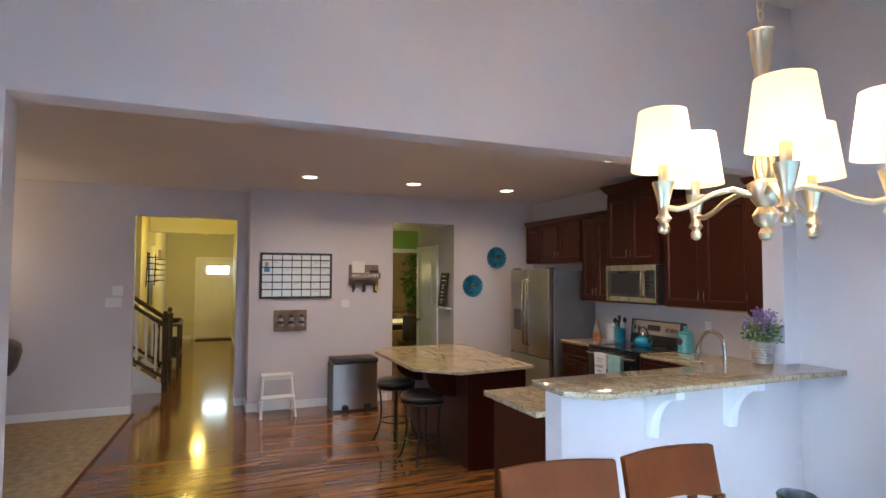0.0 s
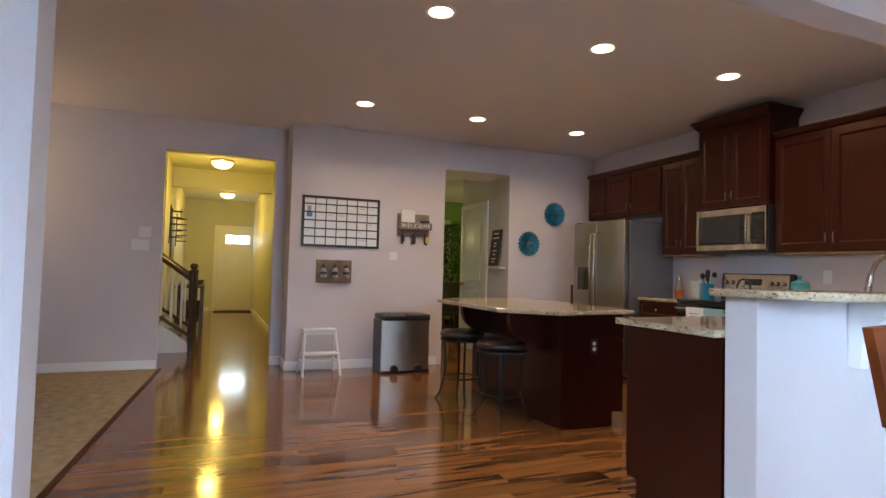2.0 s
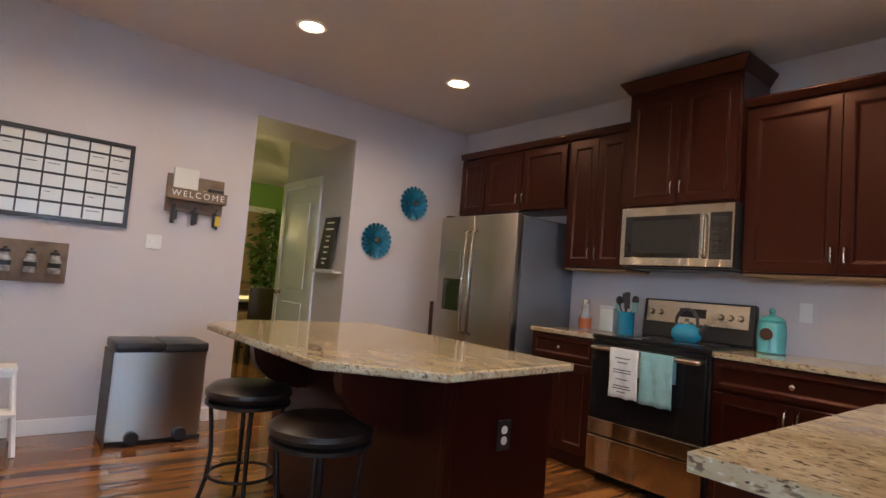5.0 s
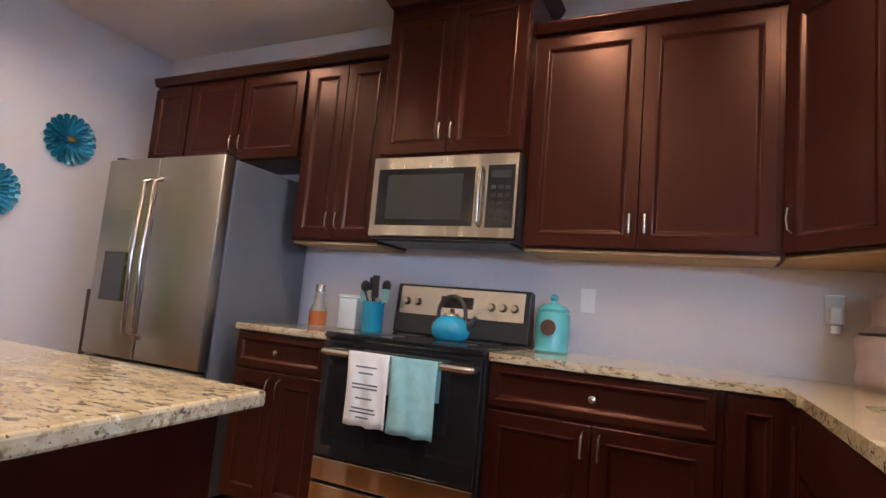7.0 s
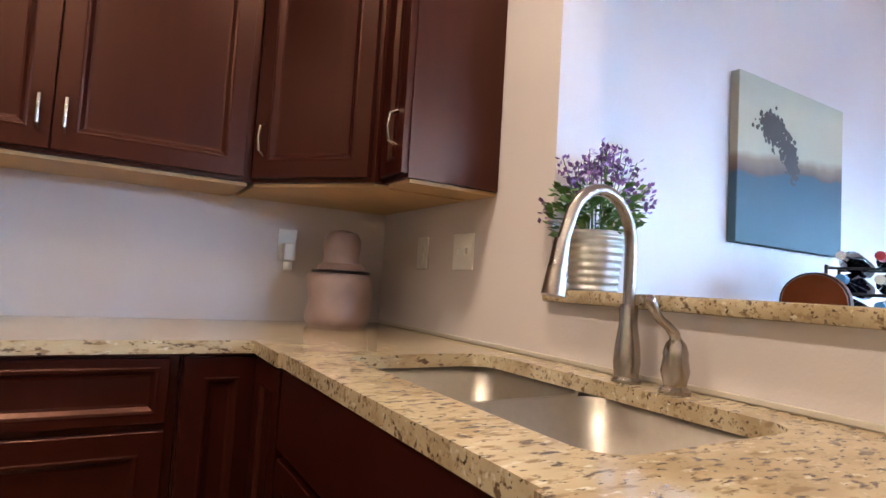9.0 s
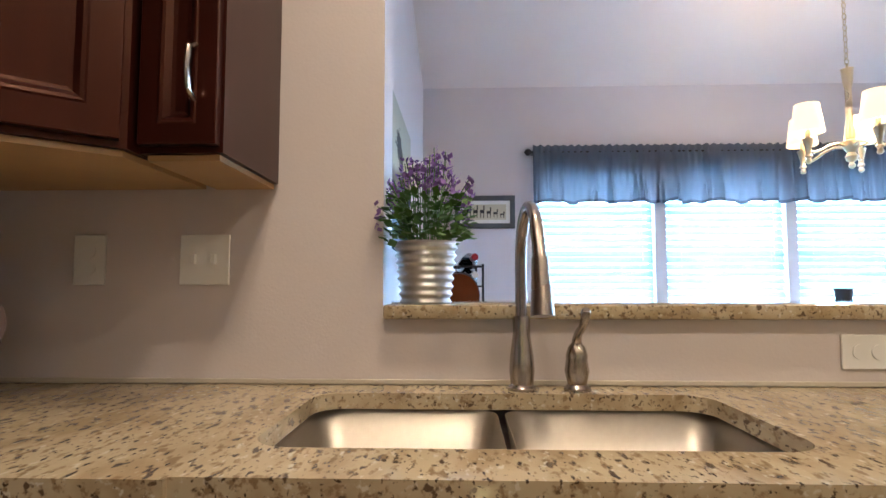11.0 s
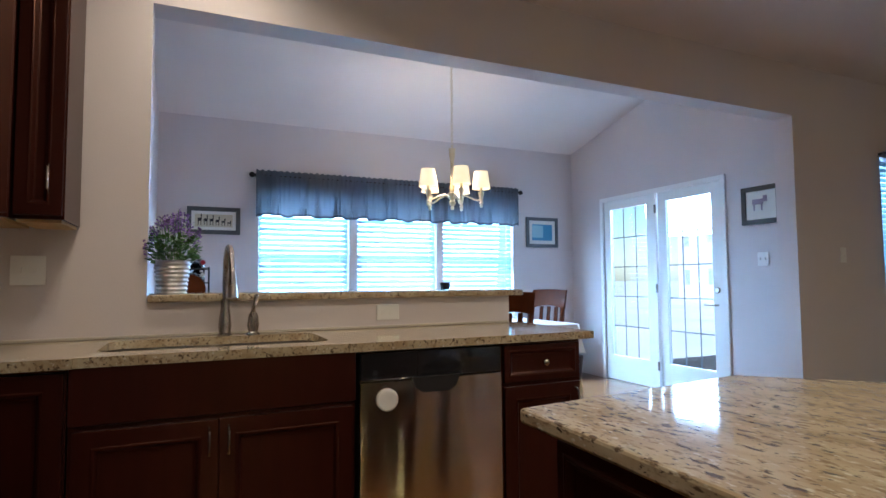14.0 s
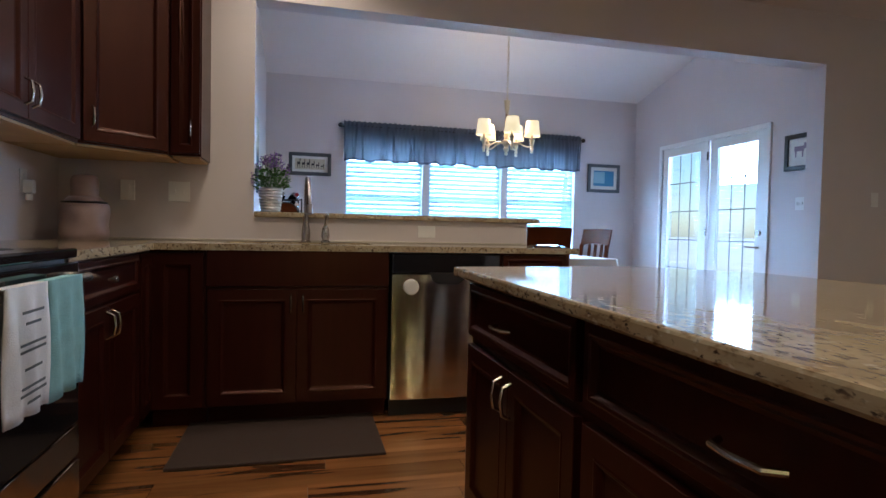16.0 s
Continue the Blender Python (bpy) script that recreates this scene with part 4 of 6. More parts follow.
def plate(name, m, holes=2, w=0.115, h=0.115, label="white double light switch plate", mat=None):
    t = thing(name, m, label, "outlet" if "outlet" in name else "switch")
    part("plate", box(B(), -w / 2, w / 2, -0.006, 0, -h / 2, h / 2), mat or PLASTIC, t, bevel=0.002)
    for i in range(holes):
        x = (i - (holes - 1) / 2) * 0.046
        if "outlet" in name:
            for z in (-0.02, 0.02):
                part("socket", lathe(B(), [(0.016, 0), (0.016, 0.002)], 14), PLASTIC, t, at=(x, -0.0062, z, 90))
        else:
            part("toggle", box(B(), x - 0.005, x + 0.005, -0.016, -0.006, -0.010, 0.012), PLASTIC, t, bevel=0.001)


plate("wall_outlet", pose(RX - 0.001, 4.53, 1.165, 0, 0, -90), 1, 0.07, 0.115, "white wall outlet above the worktop")
# The second outlet holds the unlit air freshener; no lamp is plugged in.
plate("wall_outlet", pose(RX - 0.001, 3.56, 1.20, 0, 0, -90), 1, 0.07, 0.115, "white wall outlet behind the plug-in air freshener")
plate("wall_switch", pose(4.26, YK + 0.001, 1.194, 0, 0, 180), 2, label="white double wall switch beside the sink")
plate("wall_outlet", pose(4.53, YK + 0.001, 1.194, 0, 0, 180), 1, 0.075, 0.115, "white wall outlet in the sink corner")
plate("wall_outlet", pose(2.79, YK + 0.001, 0.99, 0, 90, 180), 1, 0.075, 0.115, "white horizontal outlet on the bar half wall")
plate("wall_switch", pose(2.02, YF - 0.001, 1.295), 2, 0.10, 0.10, "white double wall switch below the key shelf")
plate("wall_switch", pose(-0.62, YH - 0.001, 1.47), 2, 0.115, 0.115, "white double wall switch beside the hall")
plate("wall_switch", pose(-0.66, YH - 0.001, 1.33), 3, 0.17, 0.115, "white triple wall switch beside the hall")
plate("wall_switch", pose(XW + 0.001, 2.605, 1.31, 0, 0, 90), 2, 0.10, 0.115, "white wall switch beside the glass doors")
plate("wall_switch", pose(-0.886, YK + 0.001, 1.32, 0, 0, 180), 1, 0.07, 0.115, "beige wall switch beside the living room window")
plate("wall_outlet", pose(2.72, 4.853, 0.60), 1, 0.07, 0.115, "black outlet plate with white sockets on the island", BLACK)

single("floor_mat", box(B(), 3.19, 4.10, 3.69, 4.25, 0.0, 0.012), RUBBERMAT, "brown rectangular floor mat in front of the sink", "mat", bevel=0.004)

# island brackets
for by in (5.15, 6.0):
    c = B()
    out = [(0, 0), (0, -0.26), (-0.05, -0.26)] + [(-0.05 - 0.24 * math.sin(radians(a)), -0.25 + 0.20 * (1 - math.cos(radians(a)))) for a in range(10, 91, 10)] + [(-0.29, 0)]
    prism(c, out, -0.03, 0.03)
    ib = single("bracket", c, CHERRY, "dark cherry bracket under the island overhang", "bracket", "brackets under the island top", bevel=0.003)
    ib.matrix_basis = Matrix.Translation((2.438, by, IT - 0.033)) @ Matrix(((1, 0, 0, 0), (0, 0, 1, 0), (0, 1, 0, 0), (0, 0, 0, 1)))


# ---- stools ----
def bar_stool():
    t = thing("bar_stool", pose(0, 0, 0), "backless bar stool with dark leather seat and black iron legs", "bar stool", "stools at the island")
    part("seat", lathe(B(), [(0.12, 0.535), (0.185, 0.545), (0.20, 0.565), (0.198, 0.585), (0.17, 0.607), (0.10, 0.617), (0.02, 0.618)], 36), LEATHER, t, "dark brown leather cushion", smooth=True)
    part("seat_ring", lathe(B(), [(0.19, 0.515), (0.196, 0.518), (0.196, 0.532), (0.19, 0.535)], 36), IRON, t, "iron ring under the seat", smooth=True)
    for k in range(4):
        a = radians(45 + 90 * k)
        c, s = math.cos(a), math.sin(a)
        pts = [(0.15, 0.52), (0.165, 0.50), (0.155, 0.42), (0.145, 0.30), (0.155, 0.18), (0.185, 0.07), (0.215, 0.012), (0.235, 0.012)]
        part("leg", tube(B(), [(r * c, r * s, z) for r, z in pts], 0.0105, 10), IRON, t, "curved iron leg", smooth=True)
    ring = [(0.15 * math.cos(radians(x)), 0.15 * math.sin(radians(x)), 0.19) for x in range(0, 361, 15)]
    part("foot_ring", tube(B(), ring, 0.008, 8), IRON, t, "iron foot ring", smooth=True)
    return t


stool = bar_stool()
stool.matrix_basis = pose(2.18, 5.29, 0, 0, 0, 12)
copy_thing(stool, pose(2.16, 6.0, 0, 0, 0, 30))

# ---- far wall ----
tc_ = thing("trash_can", pose(2.065, 7.44, 0), "stainless steel double pedal bin with a black lid", "trash can")
bm = B()
o_ = []
for i in range(13):
    a = i / 12
    o_.append((-0.275 + 0.55 * a, -0.15 - 0.035 * math.sin(math.pi * a)))
o_ += [(0.275, 0.16), (-0.275, 0.16)]
part("body", prism(B(), o_, 0.03, 0.575), BINSTEEL, tc_, "brushed steel body", smooth=True)
part("base", box(B(), -0.28, 0.28, -0.17, 0.165, 0.0, 0.03), BLACK, tc_, "black base")
for x in (-0.139, 0.139):
    part("lid", box(B(), x - 0.137, x + 0.137, -0.19, 0.165, 0.577, 0.64), BLACK, tc_, "black plastic lid", bevel=0.015, smooth=True)
    part("pedal", lathe(B(), [(0.042, 0), (0.042, 0.03), (0.036, 0.035)], 20), BLACK, tc_, "round black pedal", at=(x, -0.18, 0.052, 90))
part("side_trim", box(B(), -0.283, -0.276, -0.15, 0.16, 0.03, 0.575), GREYFRAME, tc_)

sp = thing("step_stool", pose(1.148, 7.46, 0), "small white wooden two-step stool", "step stool")
for x in (-0.175, 0.175):
    part("front_leg", tube(B(), [(x * 1.12, -0.19, 0), (x * 0.92, -0.02, 0.46)], 0.016, 6), WHITE, sp)
    part("back_leg", tube(B(), [(x * 1.12, 0.17, 0), (x * 0.92, 0.06, 0.46)], 0.014, 6), WHITE, sp)
    part("side_rail", tube(B(), [(x * 1.06, -0.14, 0.14), (x * 1.06, 0.14, 0.14)], 0.010, 6), WHITE, sp)
part("top_step", box(B(), -0.18, 0.18, -0.06, 0.12, 0.455, 0.478), WHITE, sp, bevel=0.004)
part("lower_step", box(B(), -0.19, 0.19, -0.20, -0.03, 0.222, 0.242), WHITE, sp, bevel=0.004)
part("apron", box(B(), -0.16, 0.16, -0.045, -0.03, 0.42, 0.454), WHITE, sp)
part("brace", box(B(), -0.17, 0.17, 0.115, 0.13, 0.12, 0.145), WHITE, sp)

cal = thing("wall_calendar", pose(0, YF - 0.001, 0), "black-framed whiteboard month calendar on the wall", "calendar")
CX0, CX1, CZ0, CZ1 = 0.950, 1.838, 1.368, 1.94
part("board", box(B(), CX0 + 0.02, CX1 - 0.02, -0.012, 0, CZ0 + 0.02, CZ1 - 0.02), BOARD, cal, "white board")
fm = B()
box(fm, CX0, CX1, -0.02, 0, CZ1 - 0.028, CZ1)
box(fm, CX0, CX1, -0.02, 0, CZ0, CZ0 + 0.028)
box(fm, CX0, CX0 + 0.028, -0.0198, 0, CZ0 + 0.028, CZ1 - 0.028)
box(fm, CX1 - 0.028, CX1, -0.0198, 0, CZ0 + 0.028, CZ1 - 0.028)
part("frame", fm, BLACK, cal, "thin black frame")
for i in range(1, 7):
    x = CX0 + 0.03 + (CX1 - CX0 - 0.06) * i / 7
    part("column_line", box(B(), x - 0.0055, x + 0.0055, -0.0145, -0.0122, CZ0 + 0.03, CZ1 - 0.03), BLACK, cal, "black column line")
rowz = [CZ1 - 0.028 - 0.06 - (CZ1 - CZ0 - 0.056 - 0.06) * i / 5 for i in range(5)]
for z in rowz:
    part("row_line", box(B(), CX0 + 0.03, CX1 - 0.03, -0.0148, -0.0122, z - 0.012, z + 0.003), BLACK, cal, "black row line")
g = B()
rnd = random.Random(3)
for i in range(7):
    for z in rowz:
        if rnd.random() < 0.45:
            x = CX0 + 0.05 + (CX1 - CX0 - 0.06) * i / 7
            w_ = rnd.uniform(0.03, 0.08)
            box(g, x, x + w_, -0.0135, -0.0122, z - 0.035, z - 0.031)
part("notes", g, GREYFRAME, cal, "faint written notes")
part("sticker", box(B(), CX0 + 0.05, CX0 + 0.115, -0.0145, -0.0122, 1.70, 1.76), BLUE, cal, "small blue sticker")
part("sticker", box(B(), CX0 + 0.06, CX0 + 0.10, -0.0145, -0.0122, 1.765, 1.82), PINK, cal, "small pale sticker")

ks = thing("key_shelf", pose(2.26, YF - 0.001, 0), "weathered wooden key shelf with mail and hanging keys", "shelf")
part("back_board", box(B(), -0.20, 0.20, -0.018, 0, 1.53, 1.80), PLANKWOOD, ks, bevel=0.002)
part("front_board", box(B(), -0.205, 0.205, -0.10, -0.085, 1.615, 1.695), PLANKWOOD, ks, bevel=0.002)
part("shelf_board", box(B(), -0.20, 0.20, -0.085, -0.018, 1.615, 1.63), PLANKWOOD, ks)
part("mail", box(B(), -0.165, 0.0, -0.06, -0.03, 1.632, 1.845), PAPER, ks, "white envelopes")
part("mail", box(B(), 0.03, 0.06, -0.07, -0.02, 1.632, 1.70), PAPER, ks, "small white bottle")
part("pouch", box(B(), 0.075, 0.19, -0.07, -0.025, 1.632, 1.73), BLACK, ks, "black pouch", bevel=0.012)
wel = bpy.data.curves.new("lettering", "FONT")
wel.body, wel.size, wel.extrude, wel.align_x, wel.align_y, wel.space_character = "WELCOME", 0.062, 0.001, "CENTER", "CENTER", 1.35
wo = new("lettering", wel)
wo.parent = ks
wel.materials.append(PLASTIC)
wo.matrix_basis = pose(0, -0.1015, 1.655, 90)
tagged(wo, "white painted word")
for x, kind in ((-0.14, 0), (0.0, 1), (0.15, 2)):
    part("hook", tube(B(), [(x, -0.018, 1.57), (x, -0.05, 1.56), (x, -0.055, 1.58)], 0.004, 6), BLACK, ks, "black hook")
    bm = B()
    box(bm, x - 0.022, x + 0.006, -0.045, -0.035, 1.44, 1.555)
    box(bm, x + 0.004, x + 0.026, -0.034, -0.026, 1.47 - 0.02 * kind, 1.54)
    part("keys", bm, BLACK, ks, "bunch of dark keys", bevel=0.004)
part("key_tag", box(B(), 0.145, 0.185, -0.056, -0.047, 1.455, 1.53), YELLOWP, ks, "yellow key tag", bevel=0.003)

br_ = thing("bottle_rack", pose(1.325, YF - 0.001, 0), "weathered wooden board holding three dark lidded jars", "wall rack")
part("board", box(B(), -0.20, 0.20, -0.02, 0, 0.965, 1.225), PLANKWOOD, br_, bevel=0.002)
for x in (-0.125, 0.005, 0.13):
    jar = part("jar", lathe(B(), [(0.034, 1.025), (0.038, 1.035), (0.038, 1.10), (0.027, 1.125), (0.027, 1.14)], 20, x, -0.062), JARGLASS, br_, "clear glass jar", smooth=True)
    part("jar_label", lathe(B(), [(0.0385, 1.062), (0.0385, 1.092)], 20, x, -0.062), BLACK, br_, "black band")
    part("jar_lid", lathe(B(), [(0.029, 1.141), (0.029, 1.158), (0.012, 1.165), (0.012, 1.175)], 16, x, -0.062), BLACK, br_, "black lid")
    part("clamp", tube(B(), [(x, -0.02, 1.12), (x, -0.024, 1.12), (x, -0.03, 1.12)], 0.012, 8), NICKEL, br_)


def medallion(x, z, r):
    t = thing("wall_flower", pose(x, YF - 0.001, z, 90), "teal enamelled metal flower with a brass centre on the wall", "wall decoration", "metal flowers on the wall")
    n = 20
    for layer, (rr, zz) in enumerate(((r, 0.006), (r * 0.8, 0.018), (r * 0.56, 0.030))):
        bm = B()
        for k in range(n):
            a = 2 * math.pi * (k + 0.5 * layer) / n
            c, s = math.cos(a), math.sin(a)
            h = rr * math.pi / n * 0.74
            p = [(0.02, 0, zz), (rr * 0.6, -h * 0.95, zz + 0.004), (rr * 0.93, -h, zz + 0.016), (rr, 0, zz + 0.012), (rr * 0.93, h, zz + 0.016), (rr * 0.6, h * 0.95, zz + 0.004)]
            v = [bm.verts.new((u * c - w * s, u * s + w * c, q)) for u, w, q in p]
            m = bm.verts.new((rr * 0.6 * c, rr * 0.6 * s, zz - 0.012))
            for i in range(6):
                bm.faces.new((v[i], v[(i + 1) % 6], m))
        part("petal_ring", bm, TEALMETAL, t, "ring of teal petals")
    part("centre", lathe(B(), [(0.022, 0.03), (0.022, 0.04), (0.014, 0.047), (0.004, 0.05)], 16), material("aged_brass", (0.25, 0.17, 0.07), 0.45, 0.8), t, "brass button", smooth=True)


medallion(4.245, 1.922, 0.166)
medallion(3.857, 1.516, 0.166)

# ---- ceiling lamps ----
first = None
for cx, cy in CANS:
    t = thing("recessed_light", pose(cx, cy, H), "round white recessed ceiling light, switched on", "ceiling light", "recessed kitchen lights")
    rim = B()
    o = [rim.verts.new((0.098 * math.cos(2 * math.pi * i / 36), 0.098 * math.sin(2 * math.pi * i / 36), -0.001)) for i in range(36)]
    q = [rim.verts.new((0.088 * math.cos(2 * math.pi * i / 36), 0.088 * math.sin(2 * math.pi * i / 36), -0.008)) for i in range(36)]
    s = [rim.verts.new((0.074 * math.cos(2 * math.pi * i / 36), 0.074 * math.sin(2 * math.pi * i / 36), -0.004)) for i in range(36)]
    for a, b in ((o, q), (q, s)):
        for i in range(36):
            rim.faces.new((a[i], a[(i + 1) % 36], b[(i + 1) % 36], b[i]))
    part("rim", rim, WHITE, t, smooth=True)
    part("lens", lathe(B(), [(0.076, -0.0035), (0.076, -0.003)], 32), GLOW, t, "glowing lens")


def dome_light(x, y):
    t = thing("dome_light", pose(x, y, H), "flush dome ceiling light glowing yellow", "ceiling light", "hall ceiling lights")
    part("collar", lathe(B(), [(0.17, 0), (0.175, -0.02), (0.16, -0.035)], 32), NICKEL, t, smooth=True)
    part("dome", lathe(B(), [(0.155, -0.036), (0.15, -0.06), (0.12, -0.10), (0.06, -0.128), (0.01, -0.135)], 32), GLOWY, t, "glowing glass dome", smooth=True)


dome_light(0.14, 10.55)
dome_light(0.31, 14.6)

# ---- hall ----
fd = thing("front_door", pose(0.62, 16.318, 0), "white front door with a small grilled window", "door")
tr = B()
box(tr, -0.54, -0.462, -0.03, 0, 0, 2.10)
box(tr, 0.462, 0.54, -0.03, 0, 0, 2.10)
box(tr, -0.54, 0.54, -0.032, 0, 2.04, 2.12)
part("door_trim", tr, WHITE, fd)
part("door_leaf", box(B(), -0.455, 0.455, -0.02, 0, 0.03, 2.035), WHITE, fd, bevel=0.003)
for x in (-0.20, 0.20):
    for z0, z1 in ((0.20, 0.80), (0.95, 1.12), (1.2, 1.56)):
        part("panel", box(B(), x - 0.13, x + 0.13, -0.028, -0.0205, z0, z1), WHITE, fd, bevel=0.006)
part("lite", box(B(), -0.27, 0.27, -0.030, -0.0205, 1.68, 1.88), material("daylit_pane", (0.62, 0.85, 1.0), 0.3, emit=10), fd, "daylit window")
gr = B()
for x in (-0.09, 0.09):
    box(gr, x - 0.006, x + 0.006, -0.036, -0.0305, 1.68, 1.88)
box(gr, -0.27, 0.27, -0.0355, -0.0305, 1.775, 1.787)
for b in ((-0.30, 0.30, 1.88, 1.91), (-0.30, 0.30, 1.65, 1.68), (-0.30, -0.27, 1.68, 1.88), (0.27, 0.30, 1.68, 1.88)):
    box(gr, b[0], b[1], -0.038, -0.0205, b[2], b[3])
part("grille", gr, WHITE, fd)
part("knob", lathe(B(), [(0.028, 0), (0.015, 0.02), (0.03, 0.05), (0.02, 0.065)], 16), NICKEL, fd, "nickel handle", at=(0.40, -0.02, 0.96, 90))
part("deadbolt", lathe(B(), [(0.026, 0), (0.024, 0.02)], 16), NICKEL, fd, "nickel deadbolt", at=(0.40, -0.02, 1.12, 90))
single("door_mat", box(B(), 0.12, 1.0 - 0.02, 15.7, 16.2, 0.0, 0.012), RUBBERMAT, "dark door mat inside the front door", "mat")

stair = setting("stairs", B(), HALLPAINT)
for i in range(7):
    x1 = HX0 + 0.30 - 0.26 * i
    bm = box(B(), max(x1 - 0.26, HX0 - 1.55), x1, 9.42, 10.28, 0, 0.185 * (i + 1))
    tagged(part("riser", bm, WHITE, stair), kind="structure")
    bm = box(B(), max(x1 - 0.26, HX0 - 1.55), x1 + 0.02, 9.42, 10.28, 0.185 * (i + 1) + 0.001, 0.185 * (i + 1) + 0.03)
    tagged(part("tread", bm, ESPRESSO, stair, "dark stained tread", bevel=0.004), kind="structure")
for yy in (9.34, 10.30):
    kn = B()
    lo = [(-0.2, 0.12), (-1.0, 0.70), (-1.0, 0), (-0.2, 0)]
    a = [kn.verts.new((x, yy, z)) for x, z in lo]
    b = [kn.verts.new((x, yy + 0.07, z)) for x, z in lo]
    kn.faces.new(a)
    kn.faces.new(b)
    for i in range(4):
        kn.faces.new((a[i], a[(i + 1) % 4], b[(i + 1) % 4], b[i]))
    sk_ = setting("wall_stair", kn, WHITE)
    rl = thing("stair_rail", pose(-0.17, yy + 0.03, 0), "dark wooden stair rail with white balusters", "stair rail", "stair rails")
    part("newel_post", lathe(B(), [(0.045, 0), (0.045, 0.30), (0.036, 0.33), (0.03, 0.45), (0.040, 0.62), (0.044, 0.66), (0.044, 1.02), (0.052, 1.03), (0.052, 1.05), (0.02, 1.07), (0.042, 1.10), (0.03, 1.14), (0.006, 1.15)], 16), ESPRESSO, rl, "turned dark newel post")
    part("handrail", tube(B(), [(0, 0, 0.93), (-0.85, 0, 1.55)], 0.034, 8), ESPRESSO, rl, "dark handrail")
    part("shoe_rail", tube(B(), [(0, 0, 0.20), (-0.85, 0, 0.79)], 0.026, 6), ESPRESSO, rl, "dark lower rail")
    for k in range(5):
        x = -0.12 - 0.12 * k
        part("baluster", box(B(), x - 0.015, x + 0.015, -0.015, 0.015, 0.20 - 0.69 * x, 0.92 - 0.72 * x), WHITE, rl, "white baluster")

ct = thing("hall_table", pose(-0.31, 12.1, 0), "dark wooden hall table with baskets below", "table")
part("tabletop", box(B(), -0.19, 0.26, -0.6, 0.6, 0.74, 0.78), ESPRESSO, ct, bevel=0.006)
for x in (-0.15, 0.22):
    for y in (-0.55, 0.55):
        part("leg", box(B(), x - 0.025, x + 0.025, y - 0.025, y + 0.025, 0.0, 0.74), ESPRESSO, ct)
part("shelf", box(B(), -0.17, 0.24, -0.57, 0.57, 0.18, 0.21), ESPRESSO, ct)
single("basket", lathe(B(), [(0.13, 0.212), (0.16, 0.25), (0.17, 0.50), (0.165, 0.52)], 20, -0.27, 11.85), BLACK, "dark woven basket on the hall table shelf", "basket")
single("hall_bowl", lathe(B(), [(0.05, 0.781), (0.09, 0.80), (0.13, 0.86), (0.12, 0.87)], 20, -0.18, 11.85), ESPRESSO, "dark bowl on the hall table", "bowl", smooth=True)
for y, z in ((11.0, 1.80), (12.6, 1.80)):
    ca = thing("wall_candle", pose(HX0 + 0.001, y, z, 0, 0, 90), "black iron wall sconce with an unlit candle", "candle holder", "wall candles in the hall")
    part("cage", tube(B(), [(0, -0.02, -0.35), (0.02, -0.03, 0), (-0.02, -0.03, 0.25)], 0.01, 6), IRON, ca)
    rg = B()
    for k in range(5):
        zz = -0.25 + 0.1 * k
        tube(rg, [(0.09 * math.cos(radians(x)), -0.11 + 0.09 * math.sin(radians(x)), zz) for x in range(0, 361, 30)], 0.008, 6)
    part("rings", rg, IRON, ca, "stacked iron rings")
    part("candle", lathe(B(), [(0.035, 0.16), (0.035, 0.34)], 14, 0, -0.11), PAPER, ca, "cream candle")
single("wall_canvas", box(B(), HX0 + 0.001, HX0 + 0.03, 11.5, 12.2, 1.1, 2.05), GREYFRAME, "narrow grey canvas in the hall", "picture")

# ---- passage and study ----
pd = thing("pantry_door", pose(3.568, 8.72, 0, 0, 0, -90), "white panelled pantry door with an arched upper panel", "door")
tr = B()
box(tr, -0.44, -0.365, -0.022, 0, 0, 2.10)
box(tr, 0.365, 0.44, -0.022, 0, 0, 2.10)
box(tr, -0.44, 0.44, -0.024, 0, 2.04, 2.12)
part("door_trim", tr, WHITE, pd, bevel=0.003)
part("door_leaf", box(B(), -0.36, 0.36, -0.012, 0, 0.01, 2.035), WHITE, pd)
for z0, z1 in ((0.18, 0.86), (1.0, 1.86)):
    part("panel", box(B(), -0.23, 0.23, -0.020, -0.0125, z0, z1), WHITE, pd, bevel=0.007)
part("knob", lathe(B(), [(0.025, 0), (0.014, 0.02), (0.028, 0.045), (0.018, 0.06)], 16), NICKEL, pd, "nickel knob", at=(-0.30, -0.012, 0.95, 90))
sh = thing("picture_ledge", pose(3.568, 7.99, 1.20, 0, 0, -90), "small white picture ledge in the passage", "shelf")
part("ledge", box(B(), -0.22, 0.22, -0.085, 0, -0.018, 0.0), WHITE, sh, bevel=0.003)
part("lip", box(B(), -0.22, 0.22, -0.088, -0.080, 0.0, 0.015), WHITE, sh)
sg = thing("menu_board", pose(3.512, 8.00, 1.202, -7, 0, -90), "black chalk menu board leaning on the ledge", "sign")
part("board", box(B(), -0.13, 0.13, -0.02, -0.002, 0, 0.50), CHALK, sg, bevel=0.002)
bm = B()
for w_, z in ((0.14, 0.44), (0.16, 0.38), (0.08, 0.31), (0.06, 0.27), (0.09, 0.21), (0.07, 0.16), (0.10, 0.10), (0.05, 0.06)):
    box(bm, -w_ / 2, w_ / 2, -0.0225, -0.0202, z, z + 0.014)
tagged(part("writing", bm, PAPER, sg, "white chalk lines"), "white chalk lines", kind="stuff")
dk = thing("study_table", pose(3.45, 10.9, 0), "dark table with a pale top in the green room", "table")
part("tabletop", box(B(), -0.75, 0.75, -0.45, 0.45, 0.74, 0.78), PAPER, dk, "pale tabletop", bevel=0.006)
